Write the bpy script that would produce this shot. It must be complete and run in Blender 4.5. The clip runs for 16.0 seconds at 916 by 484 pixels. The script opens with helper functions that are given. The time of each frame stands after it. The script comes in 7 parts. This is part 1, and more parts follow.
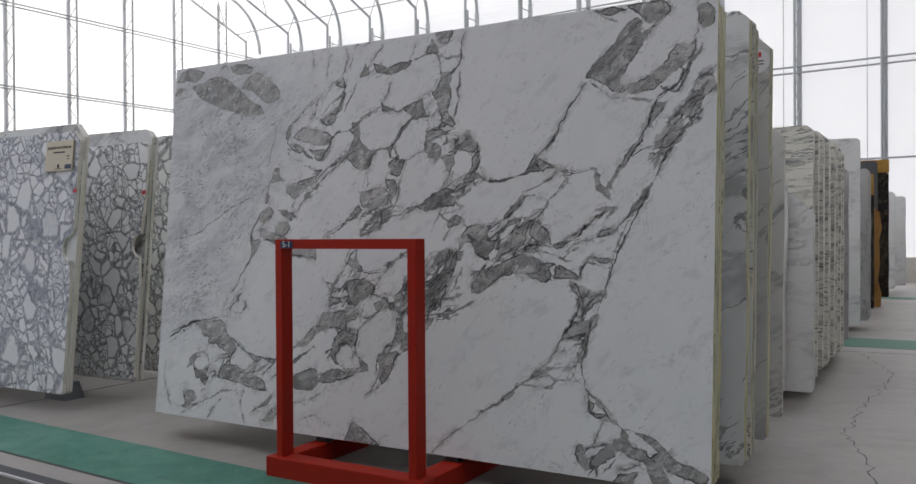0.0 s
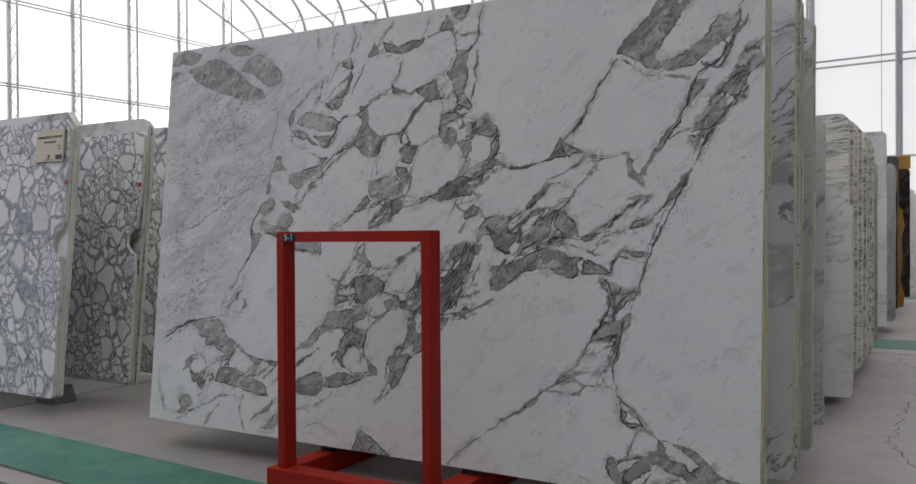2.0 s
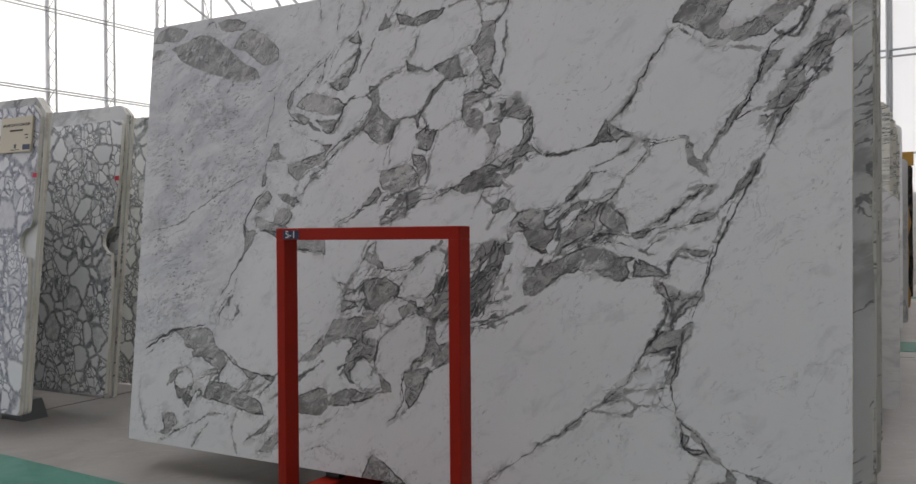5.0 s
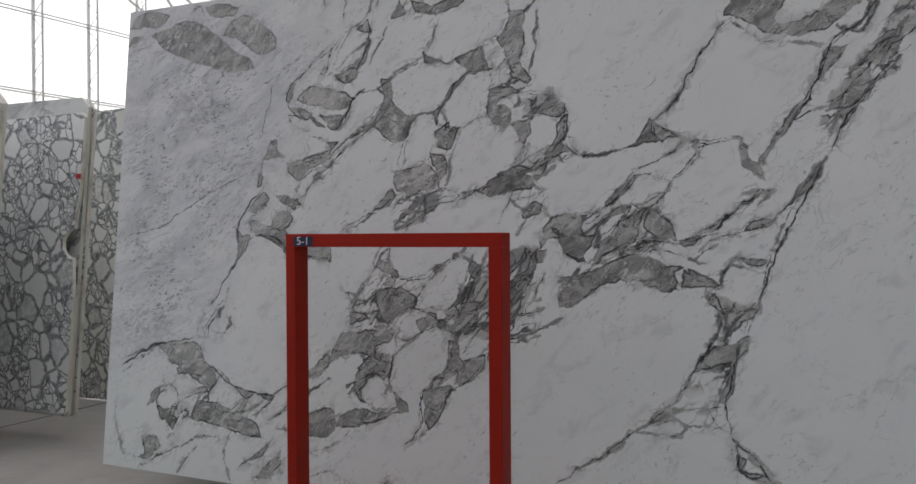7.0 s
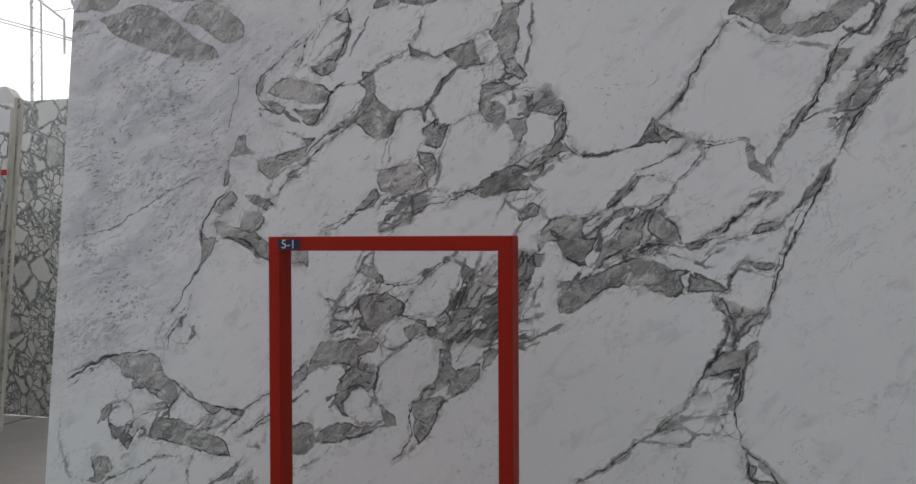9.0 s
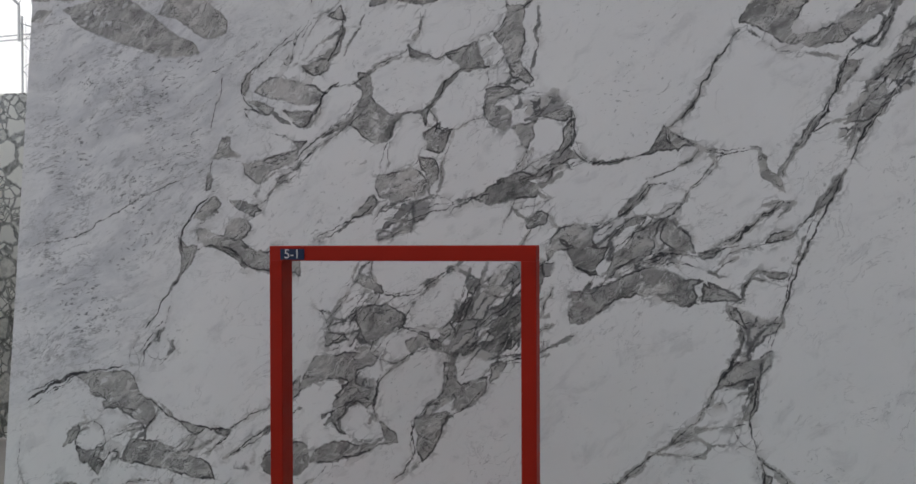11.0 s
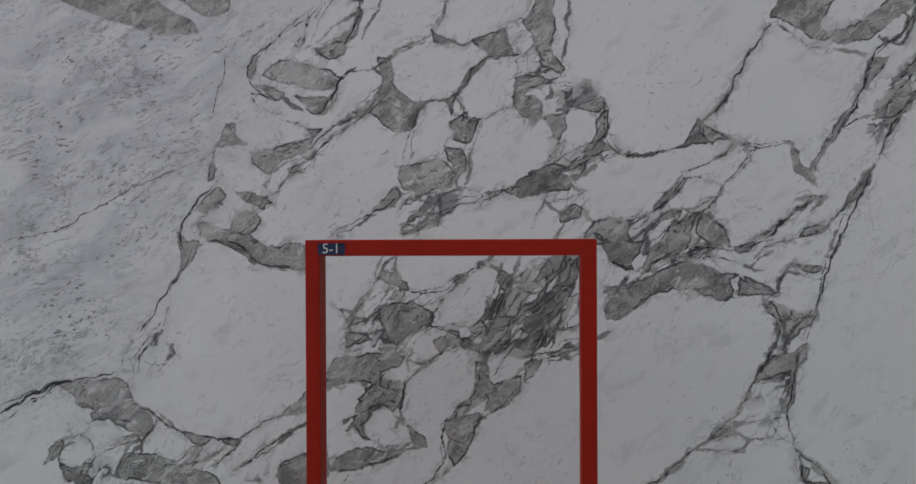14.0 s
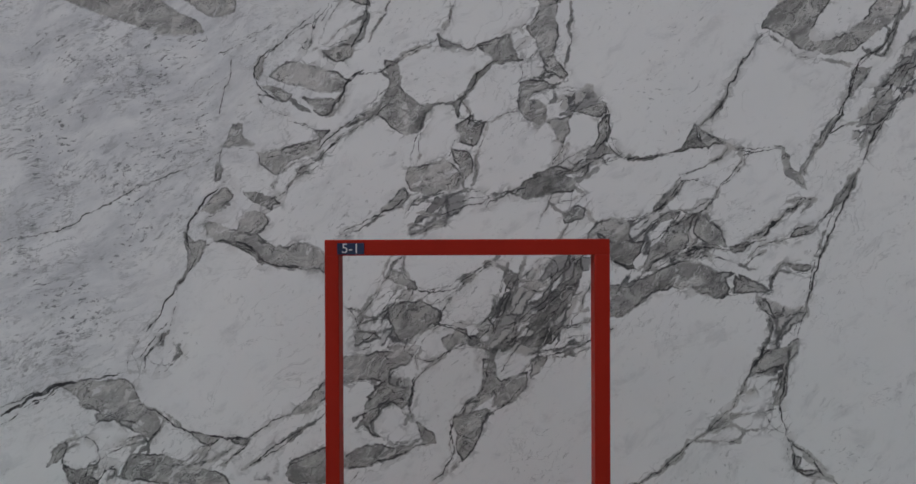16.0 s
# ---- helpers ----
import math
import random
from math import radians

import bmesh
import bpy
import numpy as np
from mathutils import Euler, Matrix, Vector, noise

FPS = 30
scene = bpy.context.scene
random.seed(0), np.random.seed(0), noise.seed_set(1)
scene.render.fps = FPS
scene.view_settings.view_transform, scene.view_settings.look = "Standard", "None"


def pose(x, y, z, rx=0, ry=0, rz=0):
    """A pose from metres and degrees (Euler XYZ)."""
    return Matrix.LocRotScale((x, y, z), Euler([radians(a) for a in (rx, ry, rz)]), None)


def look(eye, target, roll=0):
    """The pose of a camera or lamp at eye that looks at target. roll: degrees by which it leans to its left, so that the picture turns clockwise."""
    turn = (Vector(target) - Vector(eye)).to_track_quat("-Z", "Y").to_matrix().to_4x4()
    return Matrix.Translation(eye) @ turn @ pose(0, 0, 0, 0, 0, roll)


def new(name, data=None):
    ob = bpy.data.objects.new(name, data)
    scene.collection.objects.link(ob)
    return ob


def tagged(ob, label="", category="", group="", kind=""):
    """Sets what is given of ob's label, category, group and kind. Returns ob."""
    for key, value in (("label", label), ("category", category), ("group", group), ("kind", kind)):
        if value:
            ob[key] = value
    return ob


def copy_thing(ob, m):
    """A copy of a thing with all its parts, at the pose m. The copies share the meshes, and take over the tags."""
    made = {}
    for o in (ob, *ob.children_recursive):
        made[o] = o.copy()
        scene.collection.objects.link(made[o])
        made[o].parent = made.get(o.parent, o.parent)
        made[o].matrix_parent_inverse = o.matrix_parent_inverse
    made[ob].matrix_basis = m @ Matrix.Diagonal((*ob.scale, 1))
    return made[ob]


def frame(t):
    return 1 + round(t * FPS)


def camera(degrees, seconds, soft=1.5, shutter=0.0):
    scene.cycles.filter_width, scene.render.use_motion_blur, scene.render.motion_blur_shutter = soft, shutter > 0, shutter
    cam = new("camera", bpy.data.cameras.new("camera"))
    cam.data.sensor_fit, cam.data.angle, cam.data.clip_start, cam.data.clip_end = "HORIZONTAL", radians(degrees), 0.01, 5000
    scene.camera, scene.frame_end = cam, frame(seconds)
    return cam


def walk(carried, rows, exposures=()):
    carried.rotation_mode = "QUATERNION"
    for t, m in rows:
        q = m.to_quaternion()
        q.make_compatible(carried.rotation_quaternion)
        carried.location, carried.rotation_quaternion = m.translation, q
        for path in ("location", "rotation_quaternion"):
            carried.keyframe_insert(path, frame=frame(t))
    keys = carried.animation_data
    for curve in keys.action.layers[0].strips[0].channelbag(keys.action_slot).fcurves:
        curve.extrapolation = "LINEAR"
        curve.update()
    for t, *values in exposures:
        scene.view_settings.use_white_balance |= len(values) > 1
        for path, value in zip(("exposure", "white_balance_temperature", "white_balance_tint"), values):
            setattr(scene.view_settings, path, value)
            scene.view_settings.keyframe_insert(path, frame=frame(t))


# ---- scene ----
cam = camera(58.1, 16.0, soft=1.5)
METRES, EYE, TILT, LEAN, TURN = 2.3, 1.0, 0.0, 0.0, 29.06
ROWS = [
    (0.0, 0.0, 0.0, 0.0, -0.0, -0.43, 0.38),
    (0.5, 0.0091, 0.0326, -0.0043, -0.02, -0.45, 0.34),
    (1.0, 0.0075, 0.0613, -0.008, 0.14, -0.43, 0.38),
    (1.5, -0.0057, 0.0931, -0.0137, 0.28, -0.43, 0.35),
    (2.0, -0.0198, 0.1223, -0.0135, 0.38, -0.4, 0.36),
    (2.5, -0.0268, 0.1477, -0.0104, 0.32, -0.38, 0.38),
    (3.0, -0.0293, 0.1821, -0.0107, 0.12, -0.42, 0.38),
    (3.5, -0.0373, 0.2238, -0.0124, -0.28, -0.41, 0.33),
    (4.0, -0.0451, 0.2527, -0.0149, -0.35, -0.37, 0.34),
    (4.5, -0.0625, 0.2735, -0.0182, -0.44, -0.39, 0.39),
    (7.0, -0.2092, 0.3984, -0.0074, -5.44, -0.46, 0.33),
    (7.5, -0.2314, 0.4175, -0.0076, -6.4, -0.4, 0.32),
    (8.0, -0.2634, 0.4337, -0.004, -8.37, -0.36, 0.24),
    (8.5, -0.2926, 0.4469, 0.0008, -10.37, -0.42, 0.25),
    (9.0, -0.3124, 0.4715, -0.0044, -11.88, -0.43, 0.28),
    (11.5, -0.4423, 0.5543, 0.0046, -19.36, -0.4, 0.22),
    (12.0, -0.4748, 0.5739, 0.0016, -20.92, -0.57, 0.25),
    (12.5, -0.5037, 0.598, -0.0037, -21.83, -0.46, 0.3),
    (13.0, -0.5202, 0.6143, -0.0065, -22.97, -0.35, 0.26),
    (13.5, -0.5378, 0.6275, -0.0042, -24.08, -0.42, 0.27),
    (14.0, -0.5589, 0.6417, -0.0005, -25.45, -0.44, 0.26),
    (14.5, -0.5786, 0.6475, 0.003, -27.07, -0.46, 0.26),
    (15.0, -0.6012, 0.6485, 0.0018, -28.54, -0.47, 0.23),
    (15.5, -0.6247, 0.6526, 0.0006, -29.19, -0.42, 0.23),
    (16.0, -0.6381, 0.657, -0.0016, -29.32, -0.36, 0.23),
]
walk(cam, [(t, pose(0, 0, EYE, TILT, LEAN, TURN) @ pose(METRES * x, METRES * y, METRES * z, 90 + pitch, roll, yaw)) for t, x, y, z, yaw, pitch, roll in ROWS],
     exposures=[(0.0, 0.68, 6750, 12), (4.5, 0.69, 7000, 13), (7.0, 0.73, 6900, 12), (9.0, 0.81, 6850, 12), (16.0, 0.80, 6800, 12)])

# ---- world and sun ----
world = bpy.data.worlds.new("sky")
scene.world = world
world.use_nodes = True
wn = world.node_tree.nodes
sky = wn.new("ShaderNodeTexSky")
sky.sky_type, sky.sun_disc = "NISHITA", False
SUN_ELEVATION, SUN_AZIMUTH = 42.0, -64.0
sky.sun_elevation, sky.sun_rotation = radians(SUN_ELEVATION), radians(SUN_AZIMUTH)
wn["Background"].inputs["Strength"].default_value = 0.15
world.node_tree.links.new(sky.outputs["Color"], wn["Background"].inputs["Color"])
sun = new("sun", bpy.data.lights.new("sun", "SUN"))
sun.data.energy, sun.data.angle, sun.data.color = 5.0, radians(4.0), (1.0, 0.97, 0.93)
a, e = radians(SUN_AZIMUTH), radians(SUN_ELEVATION)
sun.matrix_world = look((40 * math.sin(a) * math.cos(e), 40 * math.cos(a) * math.cos(e), 40 * math.sin(e)), (0, 0, 0))


# ---- materials ----
class Nodes:
    """A small wrapper that builds node trees by calls."""

    def __init__(self, name):
        self.mat = bpy.data.materials.new(name)
        self.mat.use_nodes = True
        self.tree = self.mat.node_tree
        self.bsdf = self.tree.nodes["Principled BSDF"]
        self.out = self.tree.nodes["Material Output"]
        self._co = None

    def put(self, socket, value):
        if isinstance(value, bpy.types.NodeSocket):
            self.tree.links.new(value, socket)
        elif isinstance(value, (tuple, list)) and len(value) == 3 and socket.type == "RGBA":
            socket.default_value = (*value, 1)
        else:
            socket.default_value = value

    def node(self, kind, **inputs):
        n = self.tree.nodes.new(kind)
        for key, value in inputs.items():
            self.put(n.inputs[key.replace("_", " ")], value)
        return n

    def co(self):
        if self._co is None:
            self._co = self.tree.nodes.new("ShaderNodeTexCoord").outputs["Object"]
        return self._co

    def random(self):
        return self.tree.nodes.new("ShaderNodeObjectInfo").outputs["Random"]

    def attr(self, name):
        n = self.tree.nodes.new("ShaderNodeAttribute")
        n.attribute_name = name
        return n.outputs["Fac"]

    def mapped(self, scale=(1, 1, 1), rot=(0, 0, 0), loc=(0, 0, 0), co=None):
        """Turned by rot first, then scaled."""
        n = self.node("ShaderNodeMapping", Vector=co or self.co())
        n.inputs["Rotation"].default_value = [radians(r) for r in rot]
        return self.node("ShaderNodeMapping", Vector=n.outputs[0], Scale=scale, Location=loc).outputs[0]

    def noise(self, scale, detail=4.0, rough=0.55, dist=0.0, co=None, color=False):
        n = self.node("ShaderNodeTexNoise", Vector=co or self.co(), Scale=scale, Detail=detail, Roughness=rough, Distortion=dist)
        return n.outputs["Color" if color else "Fac"]

    def voronoi(self, scale, feature="F1", co=None, out="Distance", rnd=1.0):
        n = self.tree.nodes.new("ShaderNodeTexVoronoi")
        n.feature = feature
        self.put(n.inputs["Vector"], co or self.co())
        self.put(n.inputs["Scale"], scale)
        self.put(n.inputs["Randomness"], rnd)
        return n.outputs[out]

    def math(self, op, a, b=0.0, c=0.0, clamp=False):
        n = self.tree.nodes.new("ShaderNodeMath")
        n.operation, n.use_clamp = op, clamp
        for i, v in enumerate((a, b, c)):
            self.put(n.inputs[i], v)
        return n.outputs[0]

    def vmath(self, op, a, b):
        n = self.tree.nodes.new("ShaderNodeVectorMath")
        n.operation = op
        self.put(n.inputs[0], a)
        if op == "SCALE":
            self.put(n.inputs["Scale"], b)
        else:
            self.put(n.inputs[1], b)
        return n.outputs[0]

    def warp(self, scale, amount, co=None, detail=3.0):
        co = co or self.co()
        n = self.noise(scale, detail, co=co, color=True)
        return self.vmath("ADD", co, self.vmath("SCALE", self.vmath("SUBTRACT", n, (0.5, 0.5, 0.5)), amount))

    def step(self, v, lo, hi):
        """0 at lo, 1 at hi, smooth between."""
        n = self.tree.nodes.new("ShaderNodeMapRange")
        n.interpolation_type = "SMOOTHSTEP"
        if lo > hi:
            lo, hi, t0, t1 = hi, lo, 1.0, 0.0
        else:
            t0, t1 = 0.0, 1.0
        for key, val in zip(("Value", "From Min", "From Max", "To Min", "To Max"), (v, lo, hi, t0, t1)):
            self.put(n.inputs[key], val)
        return n.outputs[0]

    def mix(self, fac, a, b, blend="MIX"):
        n = self.tree.nodes.new("ShaderNodeMix")
        n.data_type, n.blend_type = "RGBA", blend
        self.put(n.inputs[0], fac)
        self.put(n.inputs[6], a)
        self.put(n.inputs[7], b)
        return n.outputs[2]

    def split(self, co=None):
        n = self.node("ShaderNodeSeparateXYZ", Vector=co or self.co())
        return n.outputs

    def bump(self, height, strength=0.3, distance=0.002):
        n = self.node("ShaderNodeBump", Height=height, Strength=strength, Distance=distance)
        self.put(self.bsdf.inputs["Normal"], n.outputs[0])

    def finish(self, color, rough=0.5, metal=0.0, spec=0.5):
        self.put(self.bsdf.inputs["Base Color"], color)
        self.put(self.bsdf.inputs["Roughness"], rough)
        self.put(self.bsdf.inputs["Metallic"], metal)
        self.put(self.bsdf.inputs["Specular IOR Level"], spec)
        return self.mat


def make_arabescato():
    """White marble with grey clasts and dark veins; the large drawing of the stone lies in the mesh's attributes."""
    m = Nodes("arabescato_marble")

    def mul(*v):
        out = v[0]
        for w in v[1:]:
            out = m.math("MULTIPLY", out, w)
        return out

    def sway(scale, amount, detail=5.0, rough=0.65):
        return mul(m.math("SUBTRACT", m.noise(scale, detail, rough), 0.5), amount)

    def crack(scale, width, co, detail=8.0, rough=0.6, dist=0.5):
        """Thin branching lines where a noise crosses its mean."""
        return m.step(m.math("ABSOLUTE", m.math("SUBTRACT", m.noise(scale, detail, rough, dist, co=co), 0.5)), width, width * 0.2)

    fine = m.noise(130, 4)
    shade, crush, mist = m.attr("shade"), m.attr("crush"), m.attr("mist")
    rough_edge = m.math("ADD", sway(38, 0.014, 7.0, 0.70), sway(120, 0.004, 4.0))
    patch = m.math("ADD", m.attr("patch"), rough_edge)
    vein = m.math("ADD", m.attr("vein"), m.math("ADD", sway(60, 0.0058, 7.0, 0.7), sway(17, 0.004, 3.0)))
    clear = m.math("SUBTRACT", 1.0, mul(mist, 0.8))
    along = m.mapped((1, 1, 2.2), (0, 38, 0), co=m.warp(6, 0.10))

    # the white ground: faint clouds, sparse flecks, hairlines
    base = m.mix(m.noise(3.5, 6, 0.6), (0.755, 0.76, 0.77), (0.87, 0.87, 0.865))
    base = m.mix(mul(m.step(m.noise(7, 6, 0.68, 0.4, co=along), 0.52, 0.70), 0.50), base, (0.58, 0.585, 0.595))
    speck = mul(m.step(m.noise(42, 5, 0.7, 0.4, co=along), 0.59, 0.66), m.step(m.noise(4.0, 4), 0.44, 0.60))
    base = m.mix(mul(speck, 0.62), base, (0.33, 0.33, 0.34))
    hair = mul(crack(4.5, 0.0075, along), m.step(m.noise(3.0, 3), 0.48, 0.6))
    base = m.mix(mul(hair, 0.40), base, (0.33, 0.33, 0.34))

    # the misty part: bluish clouds crossed by short dark dashes
    streak_co = m.mapped((1.0, 1.0, 2.7), (0, 25, 0), co=m.warp(3.5, 0.11, detail=4.0))
    cloud = m.noise(4.0, 7, 0.66, 0.3, co=streak_co)
    mistc = m.mix(m.step(cloud, 0.36, 0.66), (0.79, 0.795, 0.805), (0.55, 0.56, 0.59))
    s1 = mul(m.step(m.noise(17, 8, 0.72, 0.3, co=streak_co), 0.53, 0.61), m.step(m.noise(3.5, 4, 0.6), 0.34, 0.56))
    mistc = m.mix(mul(s1, 0.58), mistc, (0.36, 0.37, 0.395))
    s2 = mul(m.step(m.noise(40, 7, 0.70, 0.2, co=streak_co), 0.565, 0.60), m.step(m.noise(5, 5, 0.65), 0.44, 0.56))
    mistc = m.mix(mul(s2, 0.85), mistc, (0.13, 0.135, 0.145))
    s3 = mul(crack(7.0, 0.018, streak_co, 8.0, 0.66, 0.3), m.step(m.noise(4.2, 4, 0.6), 0.44, 0.56))
    mistc = m.mix(mul(s3, 0.60), mistc, (0.20, 0.205, 0.22))
    base = m.mix(mist, base, mistc)

    # broken ground: long shards of two sizes between dark seams of uneven width
    def shards(scale, stretch, seam_lo, seam_hi):
        cell = m.mapped((0.60, 1.0, stretch), (0, 42, 0), co=m.warp(13, 0.065, detail=6.0))
        edge = m.math("ADD", m.voronoi(scale, "DISTANCE_TO_EDGE", co=cell), sway(48, 0.26, 6.0, 0.7))
        tone = m.split(m.voronoi(scale, "F1", co=cell, out="Color"))
        width = m.math("ADD", seam_lo, mul(m.step(m.noise(9, 4, 0.6), 0.38, 0.66), seam_hi - seam_lo))
        seam = m.math("SUBTRACT", 1.0, m.math("DIVIDE", edge, width), clamp=True)
        return tone, seam

    tone, seam = shards(15, 1.9, 0.04, 0.20)
    splinter = m.noise(26, 8, 0.70, 0.5, co=m.mapped((1, 1, 3.2), (0, 42, 0), co=m.warp(9, 0.10)))
    cc = m.mix(mul(m.step(tone[0], 0.50, 0.60), 0.80), base, (0.45, 0.44, 0.43))
    cc = m.mix(mul(m.step(tone[1], 0.78, 0.84), 0.80), cc, (0.20, 0.20, 0.20))
    cc = m.mix(mul(m.step(splinter, 0.53, 0.64), 0.45), cc, (0.27, 0.268, 0.265))
    cc = m.mix(mul(m.step(seam, 0.05, 0.85), 0.90), cc, (0.085, 0.085, 0.09))
    cmask = m.step(m.math("ADD", crush, sway(12, 1.5, 6.0)), 0.34, 0.56)
    base = m.mix(cmask, base, cc)

    # small clasts and twigs that branch off the large seams
    near = m.step(m.math("MINIMUM", m.math("ADD", m.attr("vein"), 0.002), mul(m.attr("patch"), -1.0)), 0.032, 0.004)
    near = mul(near, clear, m.step(m.noise(7, 5, 0.62), 0.42, 0.56))
    tone, seam = shards(24, 1.5, 0.03, 0.15)
    nn = m.mix(mul(m.step(tone[0], 0.66, 0.74), 0.70), base, (0.46, 0.45, 0.44))
    nn = m.mix(mul(m.step(seam, 0.1, 0.9), 0.72), nn, (0.12, 0.12, 0.125))
    base = m.mix(mul(near, 0.65), base, nn)

    # grey clasts: uneven smoky greys, crazed with dark lines and pale threads
    flow_co = m.mapped((1, 1, 2.6), (0, 38, 0), co=m.warp(8, 0.12, detail=5.0))
    flow = m.noise(10, 8, 0.70, 0.4, co=flow_co)
    deep = m.math("ADD", m.math("POWER", shade, 1.25), sway(7.5, 0.70, 5.0), clamp=True)
    light = m.mix(m.step(flow, 0.34, 0.64), (0.62, 0.605, 0.59), (0.33, 0.323, 0.315))
    dark = m.mix(m.step(flow, 0.36, 0.64), (0.27, 0.268, 0.262), (0.05, 0.054, 0.054))
    grey = m.mix(deep, light, dark)
    craze = m.math("MAXIMUM", mul(crack(9, 0.017, flow_co, 8.0, 0.64), m.step(m.noise(8, 4), 0.40, 0.55)),
                   mul(crack(21, 0.020, flow_co, 6.0, 0.62), m.step(m.noise(11, 4), 0.46, 0.60)))
    grey = m.mix(mul(craze, 0.90), grey, (0.065, 0.065, 0.066))
    thread = mul(crack(6, 0.026, m.vmath("ADD", flow_co, (3.0, 1.0, 7.0)), 6.0, 0.6), m.step(m.noise(7, 4), 0.44, 0.58))
    grey = m.mix(mul(thread, 0.70), grey, (0.68, 0.675, 0.665))
    grey = m.mix(mul(m.step(m.noise(150, 3), 0.5, 0.75), 0.22), grey, (0.17, 0.17, 0.17))
    # white shards that float in the grey
    isle = m.step(m.noise(15, 6, 0.66, 0.4, co=along), 0.585, 0.625)
    grey = m.mix(mul(isle, m.math("SUBTRACT", 0.85, mul(shade, 0.75))), grey, base)
    lens_co = m.math("ADD", m.attr("vein"), sway(26, 0.030, 7.0, 0.7))
    lens = mul(m.step(lens_co, 0.0055, 0.0025), m.step(m.math("SUBTRACT", m.noise(8.5, 5, 0.6), mul(mist, 0.3)), 0.47, 0.53))
    color = m.mix(mul(lens, 0.88), base, m.mix(m.step(m.noise(5, 3), 0.42, 0.60), light, dark))
    soft = m.math("ADD", 0.0015, mul(m.step(m.noise(6, 4), 0.46, 0.66), 0.010))
    pmask = m.math("ADD", m.math("DIVIDE", patch, soft), 0.5, clamp=True)
    color = m.mix(mul(pmask, 0.94), color, grey)
    rim = mul(m.step(m.math("ABSOLUTE", m.math("SUBTRACT", patch, 0.001)), 0.0045, 0.0008), m.step(m.noise(11, 5, 0.62), 0.43, 0.56), clear)
    color = m.mix(mul(rim, 0.88), color, (0.048, 0.048, 0.05))

    # veins: a dark broken core in a soft grey halo
    halo = mul(m.step(vein, 0.011, -0.001), m.step(m.noise(18, 6), 0.42, 0.66))
    color = m.mix(mul(halo, 0.30), color, (0.36, 0.36, 0.365))
    core = mul(m.step(vein, 0.0007, -0.0010), m.math("ADD", 0.25, mul(0.75, m.step(m.noise(16, 6, 0.68), 0.38, 0.52))))
    color = m.mix(mul(core, 0.97), color, (0.042, 0.042, 0.045))
    pit = mul(m.step(m.noise(210, 2), 0.74, 0.79), m.step(m.noise(6, 4), 0.52, 0.64))
    color = m.mix(mul(pit, 0.7), color, (0.14, 0.14, 0.14))
    m.bump(m.noise(2.0, 2), 0.04, 0.004)
    return m.finish(color, m.math("ADD", 0.06, m.math("MULTIPLY", fine, 0.05)), spec=0.35)


def make_breccia(name, scale, white, grey, seam_width=0.16, seed=0.0, stretch=1.2, rot=35):
    """Polished breccia: pale clasts of three sizes wedged in a mottled grey ground."""
    m = Nodes(name)
    off = m.node("ShaderNodeCombineXYZ", X=m.math("MULTIPLY", m.random(), 37.0), Z=m.math("MULTIPLY", m.random(), 19.0)).outputs[0]
    co0 = m.vmath("ADD", m.vmath("ADD", m.co(), off), (seed, 0, seed * 1.7))
    co = m.mapped((1, 0.2, 1 / stretch), (0, rot, 0), co=m.warp(8, 0.075, co=co0, detail=4.0))
    wob = m.math("MULTIPLY", m.math("SUBTRACT", m.noise(34, 5, 0.62, co=co0), 0.5), 0.14)
    thick = m.math("ADD", seam_width * 0.55, m.math("MULTIPLY", m.step(m.noise(4.5, 4, 0.6, co=co0), 0.40, 0.66), seam_width * 1.1))

    def layer(freq):
        edge = m.math("ADD", m.voronoi(freq, "DISTANCE_TO_EDGE", co=co), wob)
        body = m.math("MULTIPLY", m.math("SUBTRACT", edge, thick), 16.0, clamp=True)
        return edge, body, m.split(m.voronoi(freq, "F1", co=co, out="Color"))

    e1, b1, r1 = layer(scale * 0.62)
    e2, b2, r2 = layer(scale * 1.25)
    e3, b3, r3 = layer(scale * 2.7)
    big, mid = m.step(r1[0], 0.58, 0.59), m.step(r2[0], 0.34, 0.35)
    b2 = m.math("MULTIPLY", b2, m.step(e1, 0.01, 0.04))
    b3 = m.math("MULTIPLY", m.math("MULTIPLY", b3, m.step(e2, 0.01, 0.05)), m.step(e1, 0.01, 0.04))
    clast = m.mix(big, m.mix(mid, b3, b2), b1)
    hue = m.mix(big, m.mix(mid, r3[1], r2[1]), r1[1])
    tone = m.mix(hue, white, tuple(c * 0.84 for c in white))
    dull = m.math("MULTIPLY", m.step(hue, 0.80, 0.86), m.step(m.noise(30, 6, 0.7, 0.6, co=co0), 0.40, 0.62))
    tone = m.mix(m.math("MULTIPLY", dull, 0.75), tone, tuple(c * 1.15 for c in grey))
    tone = m.mix(m.math("MULTIPLY", m.step(m.noise(16, 6, 0.68, 0.8, co=co0), 0.52, 0.76), 0.35), tone, tuple(c * 0.60 for c in white))
    ground = m.mix(m.step(m.noise(30, 7, 0.72, 0.8, co=co0), 0.36, 0.64), tuple(c * 1.25 for c in grey), tuple(c * 0.45 for c in grey))
    color = m.mix(clast, ground, tone)
    m.bump(m.noise(3.0, 2), 0.04, 0.004)
    return m.finish(color, 0.08, spec=0.6)


